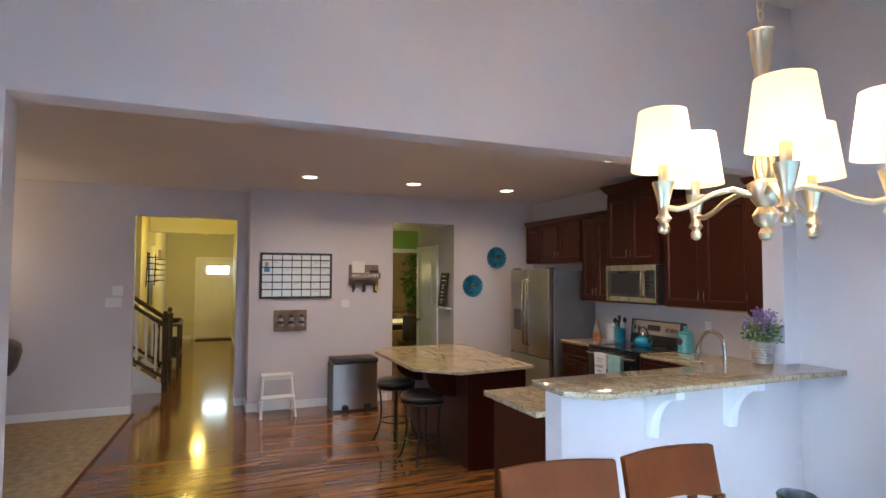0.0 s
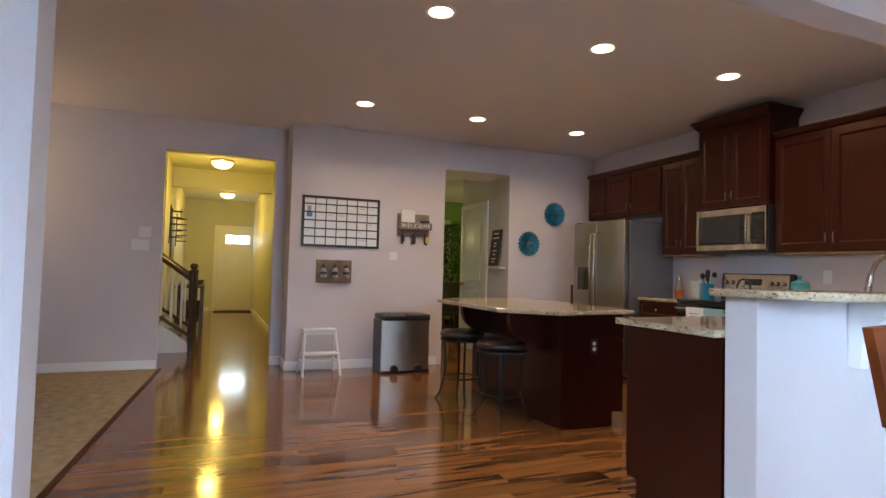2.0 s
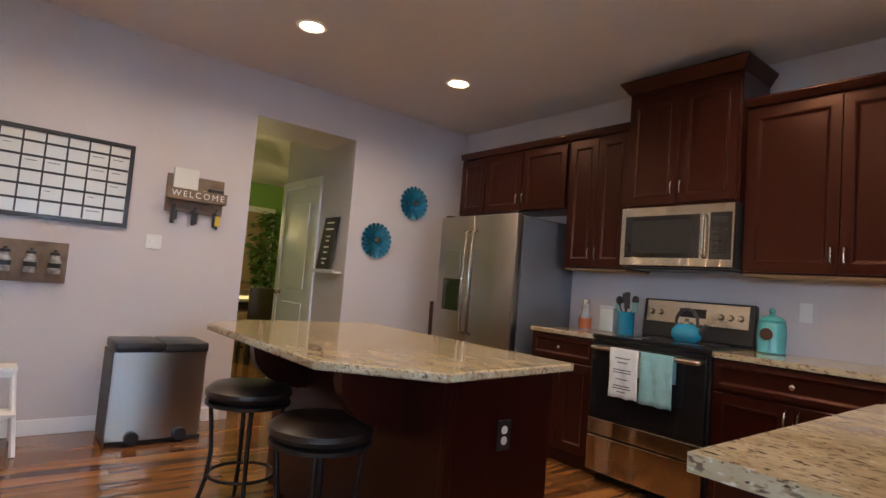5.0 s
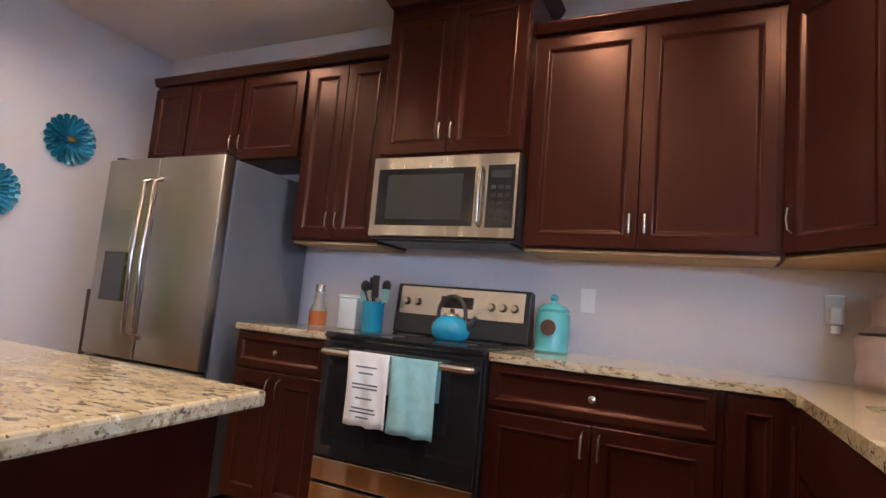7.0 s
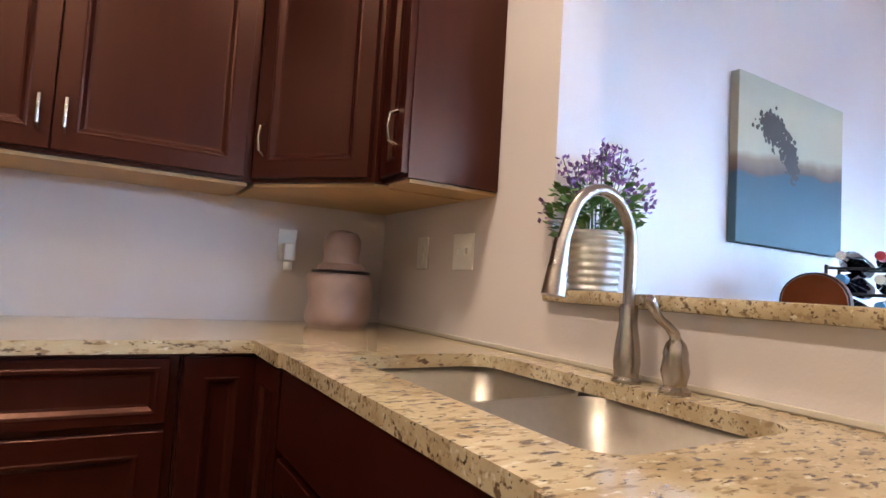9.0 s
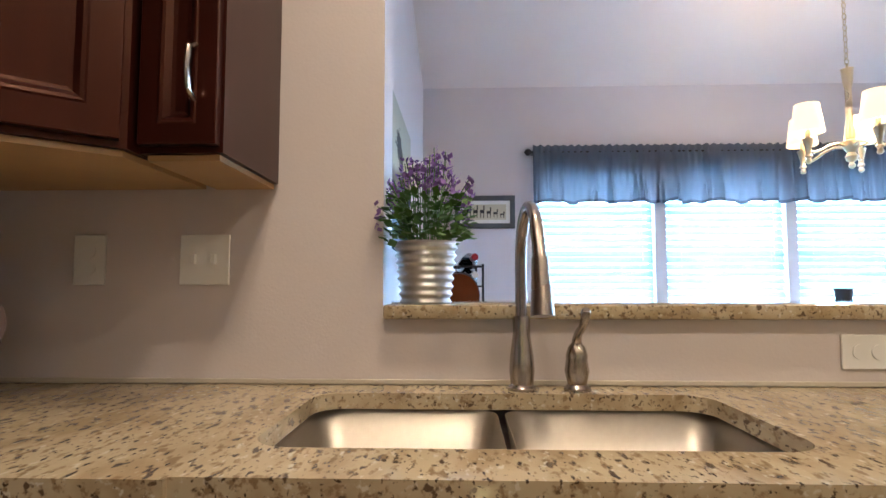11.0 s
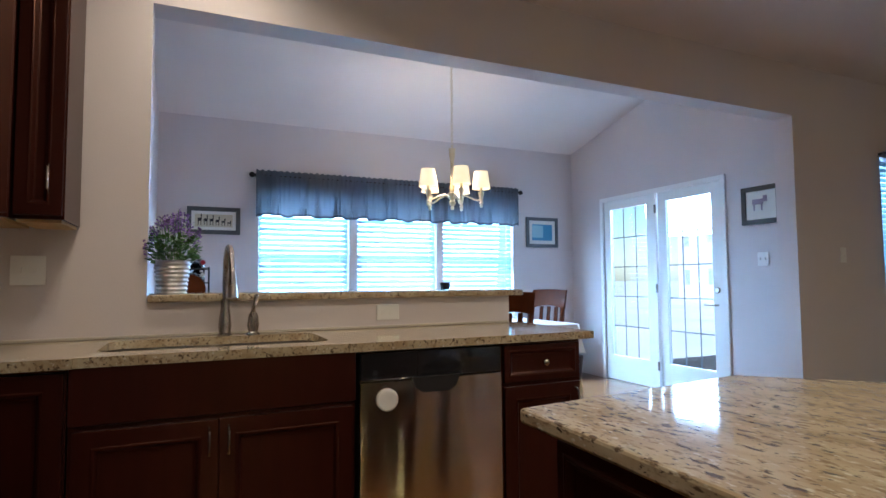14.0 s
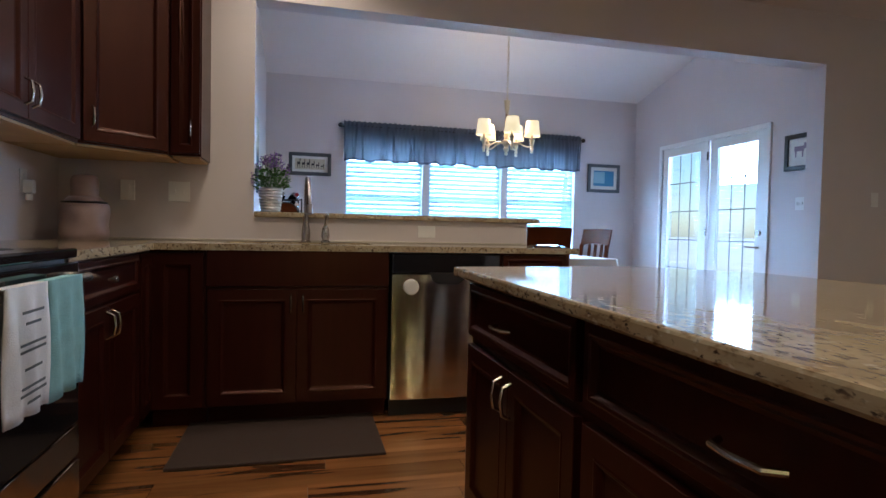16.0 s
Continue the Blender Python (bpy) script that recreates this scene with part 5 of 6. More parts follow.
for x in (-0.68, 0.68):
    for y in (-0.38, 0.38):
        part("leg", box(B(), x - 0.03, x + 0.03, y - 0.03, y + 0.03, 0, 0.74), ESPRESSO, dk)
part("apron", box(B(), -0.7, 0.7, -0.41, 0.41, 0.64, 0.738), ESPRESSO, dk)
for x, y, r_ in ((3.05, 10.25, 180), (3.85, 10.25, 176), (4.45, 10.95, -90)):
    ac = thing("side_chair", pose(x, y, 0, 0, 0, r_), "brown upholstered dining chair beside the pale-topped table", "chair", "chairs in the green room")
    part("seat", box(B(), -0.22, 0.22, -0.22, 0.22, 0.38, 0.48), BROWNLEATHER, ac, bevel=0.03, smooth=True)
    part("backrest", box(B(), -0.22, 0.22, 0.18, 0.24, 0.48, 0.95), BROWNLEATHER, ac, bevel=0.025, smooth=True)
    for lx in (-0.18, 0.18):
        for ly in (-0.18, 0.18):
            part("leg", box(B(), lx - 0.02, lx + 0.02, ly - 0.02, ly + 0.02, 0, 0.38), ESPRESSO, ac)
pn = thing("pendant_lamp", pose(3.47, 10.8, 0), "white cone pendant lamp, switched on", "pendant lamp")
part("cord", tube(B(), [(0, 0, 1.99), (0, 0, H)], 0.004, 6), BLACK, pn)
part("shade", lathe(B(), [(0.12, 1.83), (0.045, 1.97), (0.02, 1.99)], 24), SHADE, pn, "lit cone shade", smooth=True)
slab("passage_opening_panel", material("tan_paint", (0.34, 0.24, 0.13), 0.6, 0, 2, 0.05), 4.10, 5.05, 13.27, 13.298, 0, 2.20)
w = B()
box(w, 5.05, 5.13, 13.25, 13.298, 0, 2.28)
box(w, 4.02, 4.10, 13.25, 13.298, 0, 2.28)
box(w, 4.02, 5.13, 13.248, 13.298, 2.20, 2.30)
setting("trim", w, WHITE, 0.003)
so_f = thing("loveseat", pose(4.4, 12.7, 0), "tan loveseat with a patterned pillow", "sofa")
part("seat", box(B(), -0.6, 0.6, -0.35, 0.3, 0.1, 0.45), material("tan_fabric", (0.25, 0.16, 0.10), 0.9, 0, 20, 0.15), so_f, bevel=0.05, smooth=True)
part("backrest", box(B(), -0.6, 0.6, 0.2, 0.38, 0.4, 0.95), bpy.data.materials["tan_fabric"], so_f, bevel=0.07, smooth=True)
part("pillow", box(B(), -0.1, 0.3, 0.02, 0.16, 0.46, 0.82), PLANKWOOD, so_f, "brown patterned pillow", bevel=0.05, smooth=True)
tp = thing("potted_tree", pose(4.95, 12.75, 0), "tall leafy artificial tree in a dark pot", "potted plant")
part("pot", lathe(B(), [(0.13, 0), (0.17, 0.28), (0.15, 0.30)], 20), ESPRESSO, tp, "dark pot", smooth=True)
part("trunk", tube(B(), [(0, 0, 0.28), (0.03, 0, 1.0), (-0.02, 0.02, 1.7)], [0.02, 0.016, 0.008], 8), ESPRESSO, tp, "thin trunk")
lf = B()
rnd = random.Random(9)
for k in range(900):
    a_, zz = rnd.uniform(0, 2 * math.pi), rnd.uniform(0.9, 2.2)
    rr = 0.36 * math.sqrt(rnd.random()) * (1.1 - abs(zz - 1.6) * 0.6)
    leafy(lf, (rr * math.cos(a_), rr * math.sin(a_), zz), rnd.uniform(0.07, 0.15), (math.cos(a_), math.sin(a_), rnd.uniform(-0.9, 0.3)))
part("foliage", lf, LEAF, tp, "narrow green leaves")

# ---- living room corner ----
rc_ = thing("recliner", pose(-1.76, 6.65, 0, 0, 0, -78), "dark brown leather recliner with padded arms", "armchair")
part("base", box(B(), -0.40, 0.40, -0.40, 0.35, 0.04, 0.40), BROWNLEATHER, rc_, bevel=0.05, smooth=True)
part("seat_cushion", box(B(), -0.27, 0.27, -0.42, 0.18, 0.38, 0.54), BROWNLEATHER, rc_, bevel=0.06, smooth=True)
part("backrest", box(B(), -0.29, 0.29, 0.0, 0.24, 0.0, 0.42), BROWNLEATHER, rc_, bevel=0.08, smooth=True, at=(0, 0.14, 0.46, -14))
part("headrest", box(B(), -0.31, 0.31, 0.0, 0.28, 0.0, 0.30), BROWNLEATHER, rc_, bevel=0.10, smooth=True, at=(0, 0.25, 0.80, -14))
for x in (-0.37, 0.37):
    part("armrest", box(B(), x - 0.12, x + 0.12, -0.42, 0.34, 0.30, 0.62), BROWNLEATHER, rc_, bevel=0.08, smooth=True)
for x in (-0.33, 0.33):
    for y in (-0.33, 0.28):
        part("foot", box(B(), x - 0.03, x + 0.03, y - 0.03, y + 0.03, 0.0, 0.05), BLACK, rc_)
fl_ = thing("floor_lamp", pose(-2.35, 7.55, 0), "slim floor lamp with a white shade, switched on", "floor lamp")
part("base", lathe(B(), [(0.14, 0), (0.14, 0.02), (0.02, 0.03)], 24), NICKEL, fl_, smooth=True)
part("pole", tube(B(), [(0, 0, 0.02), (0, 0, 1.58)], 0.011, 10), NICKEL, fl_, smooth=True)
ls = part("shade", lathe(B(), [(0.19, 1.42), (0.13, 1.66)], 28), SHADE, fl_, "lit white shade", smooth=True)

# ---- dining room ----
for i, (x0, x1) in enumerate(gaps):
    wn = new(f"window_{i + 1}")
    tagged(wn, kind="structure")
    bm = B()
    for b in ((x0, x0 + 0.035, 0.72, 2.10), (x1 - 0.035, x1, 0.72, 2.10), (x0, x1, 0.72, 0.76), (x0, x1, 2.06, 2.10), (x0, x1, 1.38, 1.42)):
        box(bm, b[0], b[1], -0.12, -0.08, b[2], b[3])
    part("window_frame", bm, WHITE, wn)
    part("pane", box(B(), x0 + 0.03, x1 - 0.03, -0.102, -0.098, 0.75, 2.07), GLASS, wn).visible_shadow = False
    part("window_sill", box(B(), x0 - 0.03, x1 + 0.03, -0.08, 0.03, 0.695, 0.718), WHITE, wn, bevel=0.004)
    bl = thing("window_blind", pose(0, 0, 0), "lowered white slatted blind in the window", "blind", "dining room blinds")
    n = 25
    slat = None
    for k in range(n):
        z = 0.76 + (2.06 - 0.76) * k / (n - 1)
        if slat is None:
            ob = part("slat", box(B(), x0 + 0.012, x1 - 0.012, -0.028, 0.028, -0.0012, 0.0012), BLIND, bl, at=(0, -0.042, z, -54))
            slat = ob
        else:
            ob = new("slat", slat.data)
            ob.parent = bl
            ob.matrix_basis = pose(0, -0.042, z, -54)
    part("head_rail", box(B(), x0 + 0.01, x1 - 0.01, -0.07, -0.015, 2.066, 2.098), WHITE, bl)
    for x in (x0 + 0.12, x1 - 0.12):
        part("cord", tube(B(), [(x, -0.012, 0.75), (x, -0.012, 2.07)], 0.0015, 4), WHITE, bl)
    part("wand", tube(B(), [(x0 + 0.10, -0.004, 1.35), (x0 + 0.10, -0.004, 2.06)], 0.004, 6), WHITE, bl)

rod = thing("curtain_rod", pose(0, 0.07, 2.205), "thin black curtain rod with round finials", "curtain rod")
part("rod", tube(B(), [(0.075, 0, 0), (3.14, 0, 0)], 0.009, 8), IRON, rod, smooth=True)
for x in (0.06, 3.155):
    part("finial", lathe(B(), [(0.006, -0.03), (0.024, -0.015), (0.028, 0), (0.024, 0.015), (0.006, 0.03)], 14), IRON, rod, smooth=True, at=(x, 0, 0, 0, 90, 0))
for x in (0.10, 1.62, 3.12):
    part("rod_bracket", box(B(), x - 0.008, x + 0.008, -0.069, 0.0, -0.012, 0.012), IRON, rod)


def gathered(name, x0, x1, y, z_top, z_low, mat, parent, waves, depth, seed, rows_=8, pinch=None):
    bm = B()
    rnd_ = random.Random(seed)
    n = int(waves * 8)
    grid = []
    ph = rnd_.uniform(0, 6)
    for j in range(rows_ + 1):
        t = j / rows_
        row_ = []
        for i in range(n + 1):
            s = i / n
            x = x0 + (x1 - x0) * s
            k = 1.0
            if pinch:
                zc, amount, cx = pinch
                z = z_top + (z_low - z_top) * t
                k = 1 - amount * math.exp(-((z - zc) / 0.46) ** 2) if z > zc else 1 - amount * math.exp(-((z - zc) / 0.16) ** 2)
                x = cx + (x - cx) * k
            wob = math.sin(2 * math.pi * waves * s + ph + 1.4 * math.sin(s * 11 + ph)) * (0.55 + 0.45 * math.sin(s * 17 + 2 * ph)) + 0.35 * math.sin(2 * math.pi * waves * 2.3 * s + 2 * t)
            zz = z_top + (z_low - z_top) * t + (0.009 * math.sin(s * waves * 1.3 + ph) if j == rows_ else 0)
            row_.append(bm.verts.new((x, y + depth * (0.35 + 0.65 * t) * wob, zz)))
        grid.append(row_)
    for a, b in zip(grid, grid[1:]):
        for i in range(n):
            bm.faces.new((a[i], a[i + 1], b[i + 1], b[i]))
    ob = part(name, bm, mat, parent, smooth=True)
    return ob


def valance(x0, x1, seed):
    """A rod-pocket valance: a ruffled heading over the rod, uneven deep folds that open towards a dark hem."""
    va = thing("valance", pose(0, 0, 0), "short gathered slate-blue valance over the window", "curtain", "valances over the windows")
    rnd_ = random.Random(seed)
    n, heights = 150, (2.252, 2.236, 2.222, 2.206, 2.192, 2.15, 2.09, 2.02, 1.95, 1.88, 1.82, 1.795)
    folds = [(rnd_.uniform(0, 1), rnd_.uniform(0.008, 0.022), rnd_.uniform(0.5, 1.2) * rnd_.choice((1, 1, -0.7)), rnd_.uniform(-0.05, 0.05)) for _ in range(26)]
    rows_ = []
    for j, z in enumerate(heights):
        t = max(0, (2.206 - z) / 0.41)
        row_ = []
        for i in range(n + 1):
            u = i / n
            fine = 0.006 * math.sin(2 * math.pi * 21 * u + seed) * (1 - t)
            deep = sum(a * math.exp(-((u - c - lean * t) / w) ** 2) for c, w, a, lean in folds) * 0.030 * (0.25 + t)
            pinch_ = 0.010 if 3 <= j <= 4 else 0.0
            ruffle = 0.006 * math.sin(2 * math.pi * 17 * u + 2 * seed) if j < 2 else 0
            sag = (0.008 * math.sin(u * 19 + seed) + 0.006 * math.sin(u * 43)) * t
            row_.append((x0 + (x1 - x0) * u + 0.004 * math.sin(u * 60) * t, 0.090 + fine + deep - pinch_, z + ruffle + sag))
        rows_.append(row_)
    for name_, part_rows in (("cloth", rows_[:-1]), ("hem", rows_[-2:])):
        bm = B()
        grid = [[bm.verts.new(p) for p in row_] for row_ in part_rows]
        for a, b in zip(grid, grid[1:]):
            for i in range(n):
                bm.faces.new((a[i], a[i + 1], b[i + 1], b[i]))
        part(name_, bm, VALANCE if name_ == "cloth" else VALANCEHEM, va, "" if name_ == "cloth" else "darker stitched hem", smooth=True)


for k, (a, b) in enumerate(((0.105, 1.12), (1.10, 2.13), (2.11, 3.12))):
    valance(a, b, k + 2)


def framed(name, m, w, h, mat_w, label, subject, frame_mat=None):
    t = thing(name, m, label, "picture")
    fm = B()
    d = 0.04
    for b in ((0, w, 0, d), (0, w, h - d, h), (0, d, d, h - d), (w - d, w, d, h - d)):
        box(fm, b[0], b[1], -0.022, 0, b[2], b[3])
    part("frame", fm, frame_mat or GREYFRAME, t, "dark grey frame")
    part("mat", box(B(), d, w - d, -0.010, -0.001, d, h - d), PAPER, t, "pale mount")
    subject(t, w, h)
    return t


def animals(t, w, h):
    part("print", box(B(), 0.07, w - 0.07, -0.0125, -0.0102, 0.07, h - 0.07), material("cream_print", (0.55, 0.50, 0.38), 0.8, 0, 6, 0.1), t, "cream print")
    bm = B()
    for i, hh in enumerate((0.10, 0.09, 0.09, 0.075, 0.06, 0.04)):
        x = 0.095 + i * 0.053
        box(bm, x, x + 0.034, -0.0145, -0.0126, 0.095 + hh * 0.3, 0.095 + hh * 0.6)
        box(bm, x + 0.002, x + 0.008, -0.0143, -0.0127, 0.085, 0.095 + hh * 0.3)
        box(bm, x + 0.026, x + 0.032, -0.0143, -0.0127, 0.085, 0.095 + hh * 0.3)
        box(bm, x + 0.026, x + 0.036, -0.0142, -0.0127, 0.095 + hh * 0.6, 0.095 + hh)
    part("silhouettes", bm, BLACK, t, "row of dark silhouettes")


def pond(t, w, h):
    part("print", box(B(), 0.085, w - 0.085, -0.0125, -0.0102, 0.085, h - 0.085), BLUE, t, "blue and dark print")
    bm = box(B(), 0.085, w - 0.22, -0.0145, -0.0126, 0.12, h - 0.10)
    part("bright_patch", bm, material("pale_blue_print", (0.3, 0.5, 0.6), 0.7), t, "pale blue patch")


def moose(t, w, h):
    bm = box(B(), 0.10, 0.20, -0.0125, -0.0102, h * 0.52, h * 0.66)
    box(bm, 0.11, 0.122, -0.0124, -0.0102, h * 0.36, h * 0.52)
    box(bm, 0.18, 0.192, -0.0124, -0.0102, h * 0.36, h * 0.52)
    box(bm, 0.20, 0.235, -0.0124, -0.0102, h * 0.58, h * 0.74)
    part("drawing", bm, material("faded_purple_ink", (0.25, 0.2, 0.28), 0.8), t, "small animal drawing")


framed("framed_animal_print", pose(3.735, 0.001, 1.608, 0, 0, 180), 0.478, 0.262, 0, "grey-framed print with a row of dark animals", animals)
framed("framed_photograph", pose(-0.05, 0.001, 1.55, 0, 0, 180), 0.465, 0.37, 0, "grey-framed blue photograph beside the window", pond)
framed("framed_drawing", pose(XW + 0.001, 2.43, 1.61, 0, 0, 90), 0.36, 0.325, 0, "black-framed small animal drawing beside the glass doors", moose, BLACK)

# canvas with a tree, painted procedurally
cv = bpy.data.materials.new("landscape_canvas")
cv.use_nodes = True
n, l = cv.node_tree.nodes, cv.node_tree.links
tc = n.new("ShaderNodeTexCoord")
sx = n.new("ShaderNodeSeparateXYZ")
l.new(tc.outputs["Object"], sx.inputs[0])
nz = n.new("ShaderNodeTexNoise")
nz.inputs["Scale"].default_value = 5
l.new(tc.outputs["Object"], nz.inputs["Vector"])
ad = n.new("ShaderNodeMath")
ad.operation = "MULTIPLY_ADD"
ad.inputs[1].default_value = 0.09
l.new(nz.outputs[0], ad.inputs[0])
l.new(sx.outputs["Z"], ad.inputs[2])
tilt_ = n.new("ShaderNodeMath")
tilt_.operation = "MULTIPLY_ADD"
tilt_.inputs[1].default_value = -0.10
l.new(sx.outputs["X"], tilt_.inputs[0])
l.new(ad.outputs[0], tilt_.inputs[2])
rp = n.new("ShaderNodeValToRGB")
rp.color_ramp.elements[0].position, rp.color_ramp.elements[0].color = 0.0, (0.035, 0.085, 0.11, 1)
rp.color_ramp.elements[1].position, rp.color_ramp.elements[1].color = 0.29, (0.03, 0.065, 0.09, 1)
for p_, c_ in ((0.30, (0.10, 0.06, 0.045, 1)), (0.345, (0.22, 0.15, 0.10, 1)), (0.38, (0.42, 0.37, 0.26, 1)), (0.55, (0.46, 0.43, 0.32, 1)), (0.70, (0.34, 0.36, 0.31, 1))):
    e_ = rp.color_ramp.elements.new(p_)
    e_.color = c_
l.new(tilt_.outputs[0], rp.inputs[0])
l.new(rp.outputs[0], n["Principled BSDF"].inputs["Base Color"])
n["Principled BSDF"].inputs["Roughness"].default_value = 0.7
art = thing("canvas_painting", pose(XD - 0.001, 2.20, 1.306, 0, 0, -90), "canvas painting of a dark tree above blue-green ground", "painting")
part("canvas", box(B(), 0, 0.77, -0.035, 0, 0, 0.64), cv, art, bevel=0.003)
lf = B()
rnd = random.Random(4)
for k in range(700):
    cx_, cz_, sx_, sz_ = ((0.22, 0.465, 0.040, 0.026), (0.245, 0.445, 0.055, 0.024), (0.23, 0.455, 0.035, 0.035), (0.33, 0.385, 0.028, 0.034), (0.37, 0.335, 0.022, 0.028))[k % 5]
    x, z = cx_ + rnd.gauss(0, sx_), cz_ + rnd.gauss(0, sz_)
    r_ = rnd.uniform(0.005, 0.013)
    v = [lf.verts.new((x + r_ * math.cos(a), -0.0362 - rnd.uniform(0, 0.0006), z + r_ * math.sin(a))) for a in (0.3, 1.6, 2.9, 4.2, 5.4)]
    lf.faces.new(v)
part("painted_tree", lf, material("dark_brown_paint", (0.05, 0.035, 0.03), 0.7), art, "dark painted tree")

# sideboard with wine rack
sb = thing("sideboard", pose(0, 0, 0), "dark wooden sideboard below the canvas painting", "sideboard")
part("body", box(B(), 3.58, 3.975, 1.55, 2.24, 0.08, 0.97), ESPRESSO, sb, bevel=0.004)
part("top", box(B(), 3.56, 3.985, 1.53, 2.26, 0.971, 1.0), ESPRESSO, sb, bevel=0.006)
for y in (1.56, 1.90):
    part("door", box(B(), 3.562, 3.579, y, y + 0.33, 0.12, 0.94), ESPRESSO, sb, bevel=0.004)
for x in (3.62, 3.94):
    for y in (1.60, 2.19):
        part("foot", box(B(), x - 0.02, x + 0.02, y - 0.02, y + 0.02, 0, 0.08), ESPRESSO, sb)
bk = thing("wooden_cask", pose(3.711, 2.14, 1.101, 90, 0, 20), "small round brown wooden cask on the sideboard", "cask")
part("barrel", lathe(B(), [(0.002, -0.07), (0.088, -0.07), (0.097, -0.03), (0.100, 0), (0.097, 0.03), (0.088, 0.07), (0.002, 0.07)], 24), CHAIRWOOD, bk, smooth=True)
for z_ in (-0.05, 0.05):
    part("hoop", lathe(B(), [(0.0935, -0.008), (0.0965, -0.006), (0.0965, 0.006), (0.0935, 0.008)], 28), IRON, bk, at=(0, 0, z_))
wr = thing("wine_rack", pose(3.70, 1.80, 1.0, 0, 0, -80), "black iron rack holding several wine bottles", "wine rack")
for y in (-0.11, 0.11):
    part("upright", tube(B(), [(-0.08, y, 0), (-0.08, y, 0.24), (0.08, y, 0.24), (0.08, y, 0)], 0.006, 6), IRON, wr)
for z in (0.05, 0.14, 0.23):
    for x in (-0.08, 0.08):
        part("rail", tube(B(), [(x, -0.11, z), (x, 0.11, z)], 0.005, 6), IRON, wr)
k = 0
for z in (0.09, 0.18, 0.26):
    for y in (-0.06, 0.05):
        k += 1
        part("wine_bottle", tube(B(), [(0.16, y, z - 0.02), (-0.02, y, z), (-0.05, y, z + 0.003), (-0.14, y, z + 0.01)], [0.037, 0.037, 0.016, 0.014], 14), BLACKGLASS, wr, "dark wine bottle", smooth=True)
        part("foil_cap", tube(B(), [(-0.10, y, z + 0.0075), (-0.146, y, z + 0.011)], 0.016, 12), [STEEL, BLUE, material("red_foil", (0.3, 0.02, 0.03), 0.3, 0.5)][k % 3], wr, "coloured foil cap")

# chandelier
ch = thing("chandelier", pose(1.632, 1.466, 0.0), "five-arm champagne nickel chandelier with lit white shades", "chandelier")
TOP = slope(1.466)
part("canopy", lathe(B(), [(0.012, TOP - 0.045), (0.05, TOP - 0.03), (0.062, TOP - 0.012), (0.062, TOP + 0.012)], 28), CHAMPAGNE, ch, smooth=True)
z = 2.33
k = 0
while z < TOP - 0.05:
    pts = [(0.010 * math.cos(radians(a)), 0, 0.019 * math.sin(radians(a))) for a in range(0, 361, 45)]
    ob = part("chain_link", tube(B(), pts, 0.0026, 5), CHAMPAGNE, ch, smooth=True, at=(0, 0, z, 0, 0, 90 * (k % 2))) if k < 2 else new("chain_link", link[k % 2])
    if k < 2:
        link = [ob.data] if k == 0 else link + [ob.data]
    else:
        ob.parent = ch
        ob.matrix_basis = pose(0, 0, z, 0, 0, 90 * (k % 2))
    z += 0.031
    k += 1
part("column", lathe(B(), [(0.012, 1.79), (0.024, 1.80), (0.030, 1.82), (0.018, 1.84), (0.032, 1.86), (0.040, 1.885), (0.040, 1.90), (0.022, 1.91), (0.026, 1.945), (0.017, 1.99), (0.016, 2.18), (0.024, 2.22), (0.028, 2.285), (0.032, 2.29), (0.006, 2.296), (0.006, 2.32)], 24), CHAMPAGNE, ch, smooth=True)
part("bottom_finial", lathe(B(), [(0.004, 1.755), (0.014, 1.762), (0.017, 1.775), (0.010, 1.788), (0.012, 1.792)], 18), CHAMPAGNE, ch, smooth=True)
for k in range(5):
    a = 226 + 72 * k
    m_ = (0, 0, 0, 0, 0, a)
    pts = [(0.03, 0, 1.872), (0.08, 0, 1.885), (0.13, 0, 1.872), (0.18, 0, 1.845), (0.215, 0, 1.835), (0.25, 0, 1.842)]
    part("arm", tube(B(), pts, 0.0075, 10), CHAMPAGNE, ch, smooth=True, at=m_)
    cup = lathe(B(), [(0.004, 1.772), (0.013, 1.778), (0.015, 1.79), (0.010, 1.80), (0.020, 1.812), (0.012, 1.825), (0.014, 1.85), (0.026, 1.90), (0.027, 1.905), (0.012, 1.906), (0.012, 1.95)], 18, 0.25, 0)
    part("socket_cup", cup, CHAMPAGNE, ch, smooth=True, at=m_)
    sd = B()
    lo, hi = [[sd.verts.new((0.25 + r * math.cos(2 * math.pi * i / 32), r * math.sin(2 * math.pi * i / 32), z)) for i in range(32)] for r, z in ((0.078, 1.935), (0.058, 2.085))]
    for i in range(32):
        sd.faces.new((lo[i], lo[(i + 1) % 32], hi[(i + 1) % 32], hi[i]))
    sh_ = part("shade", sd, SHADE, ch, "lit off-white fabric shade", smooth=True, at=m_)
    md = sh_.modifiers.new("thickness", "SOLIDIFY")
    md.thickness = 0.002
    part("bulb", lathe(B(), [(0.010, 1.951), (0.024, 1.98), (0.028, 2.0), (0.02, 2.025), (0.004, 2.035)], 14, 0.25, 0), GLOW, ch, "lit bulb", smooth=True, at=m_)


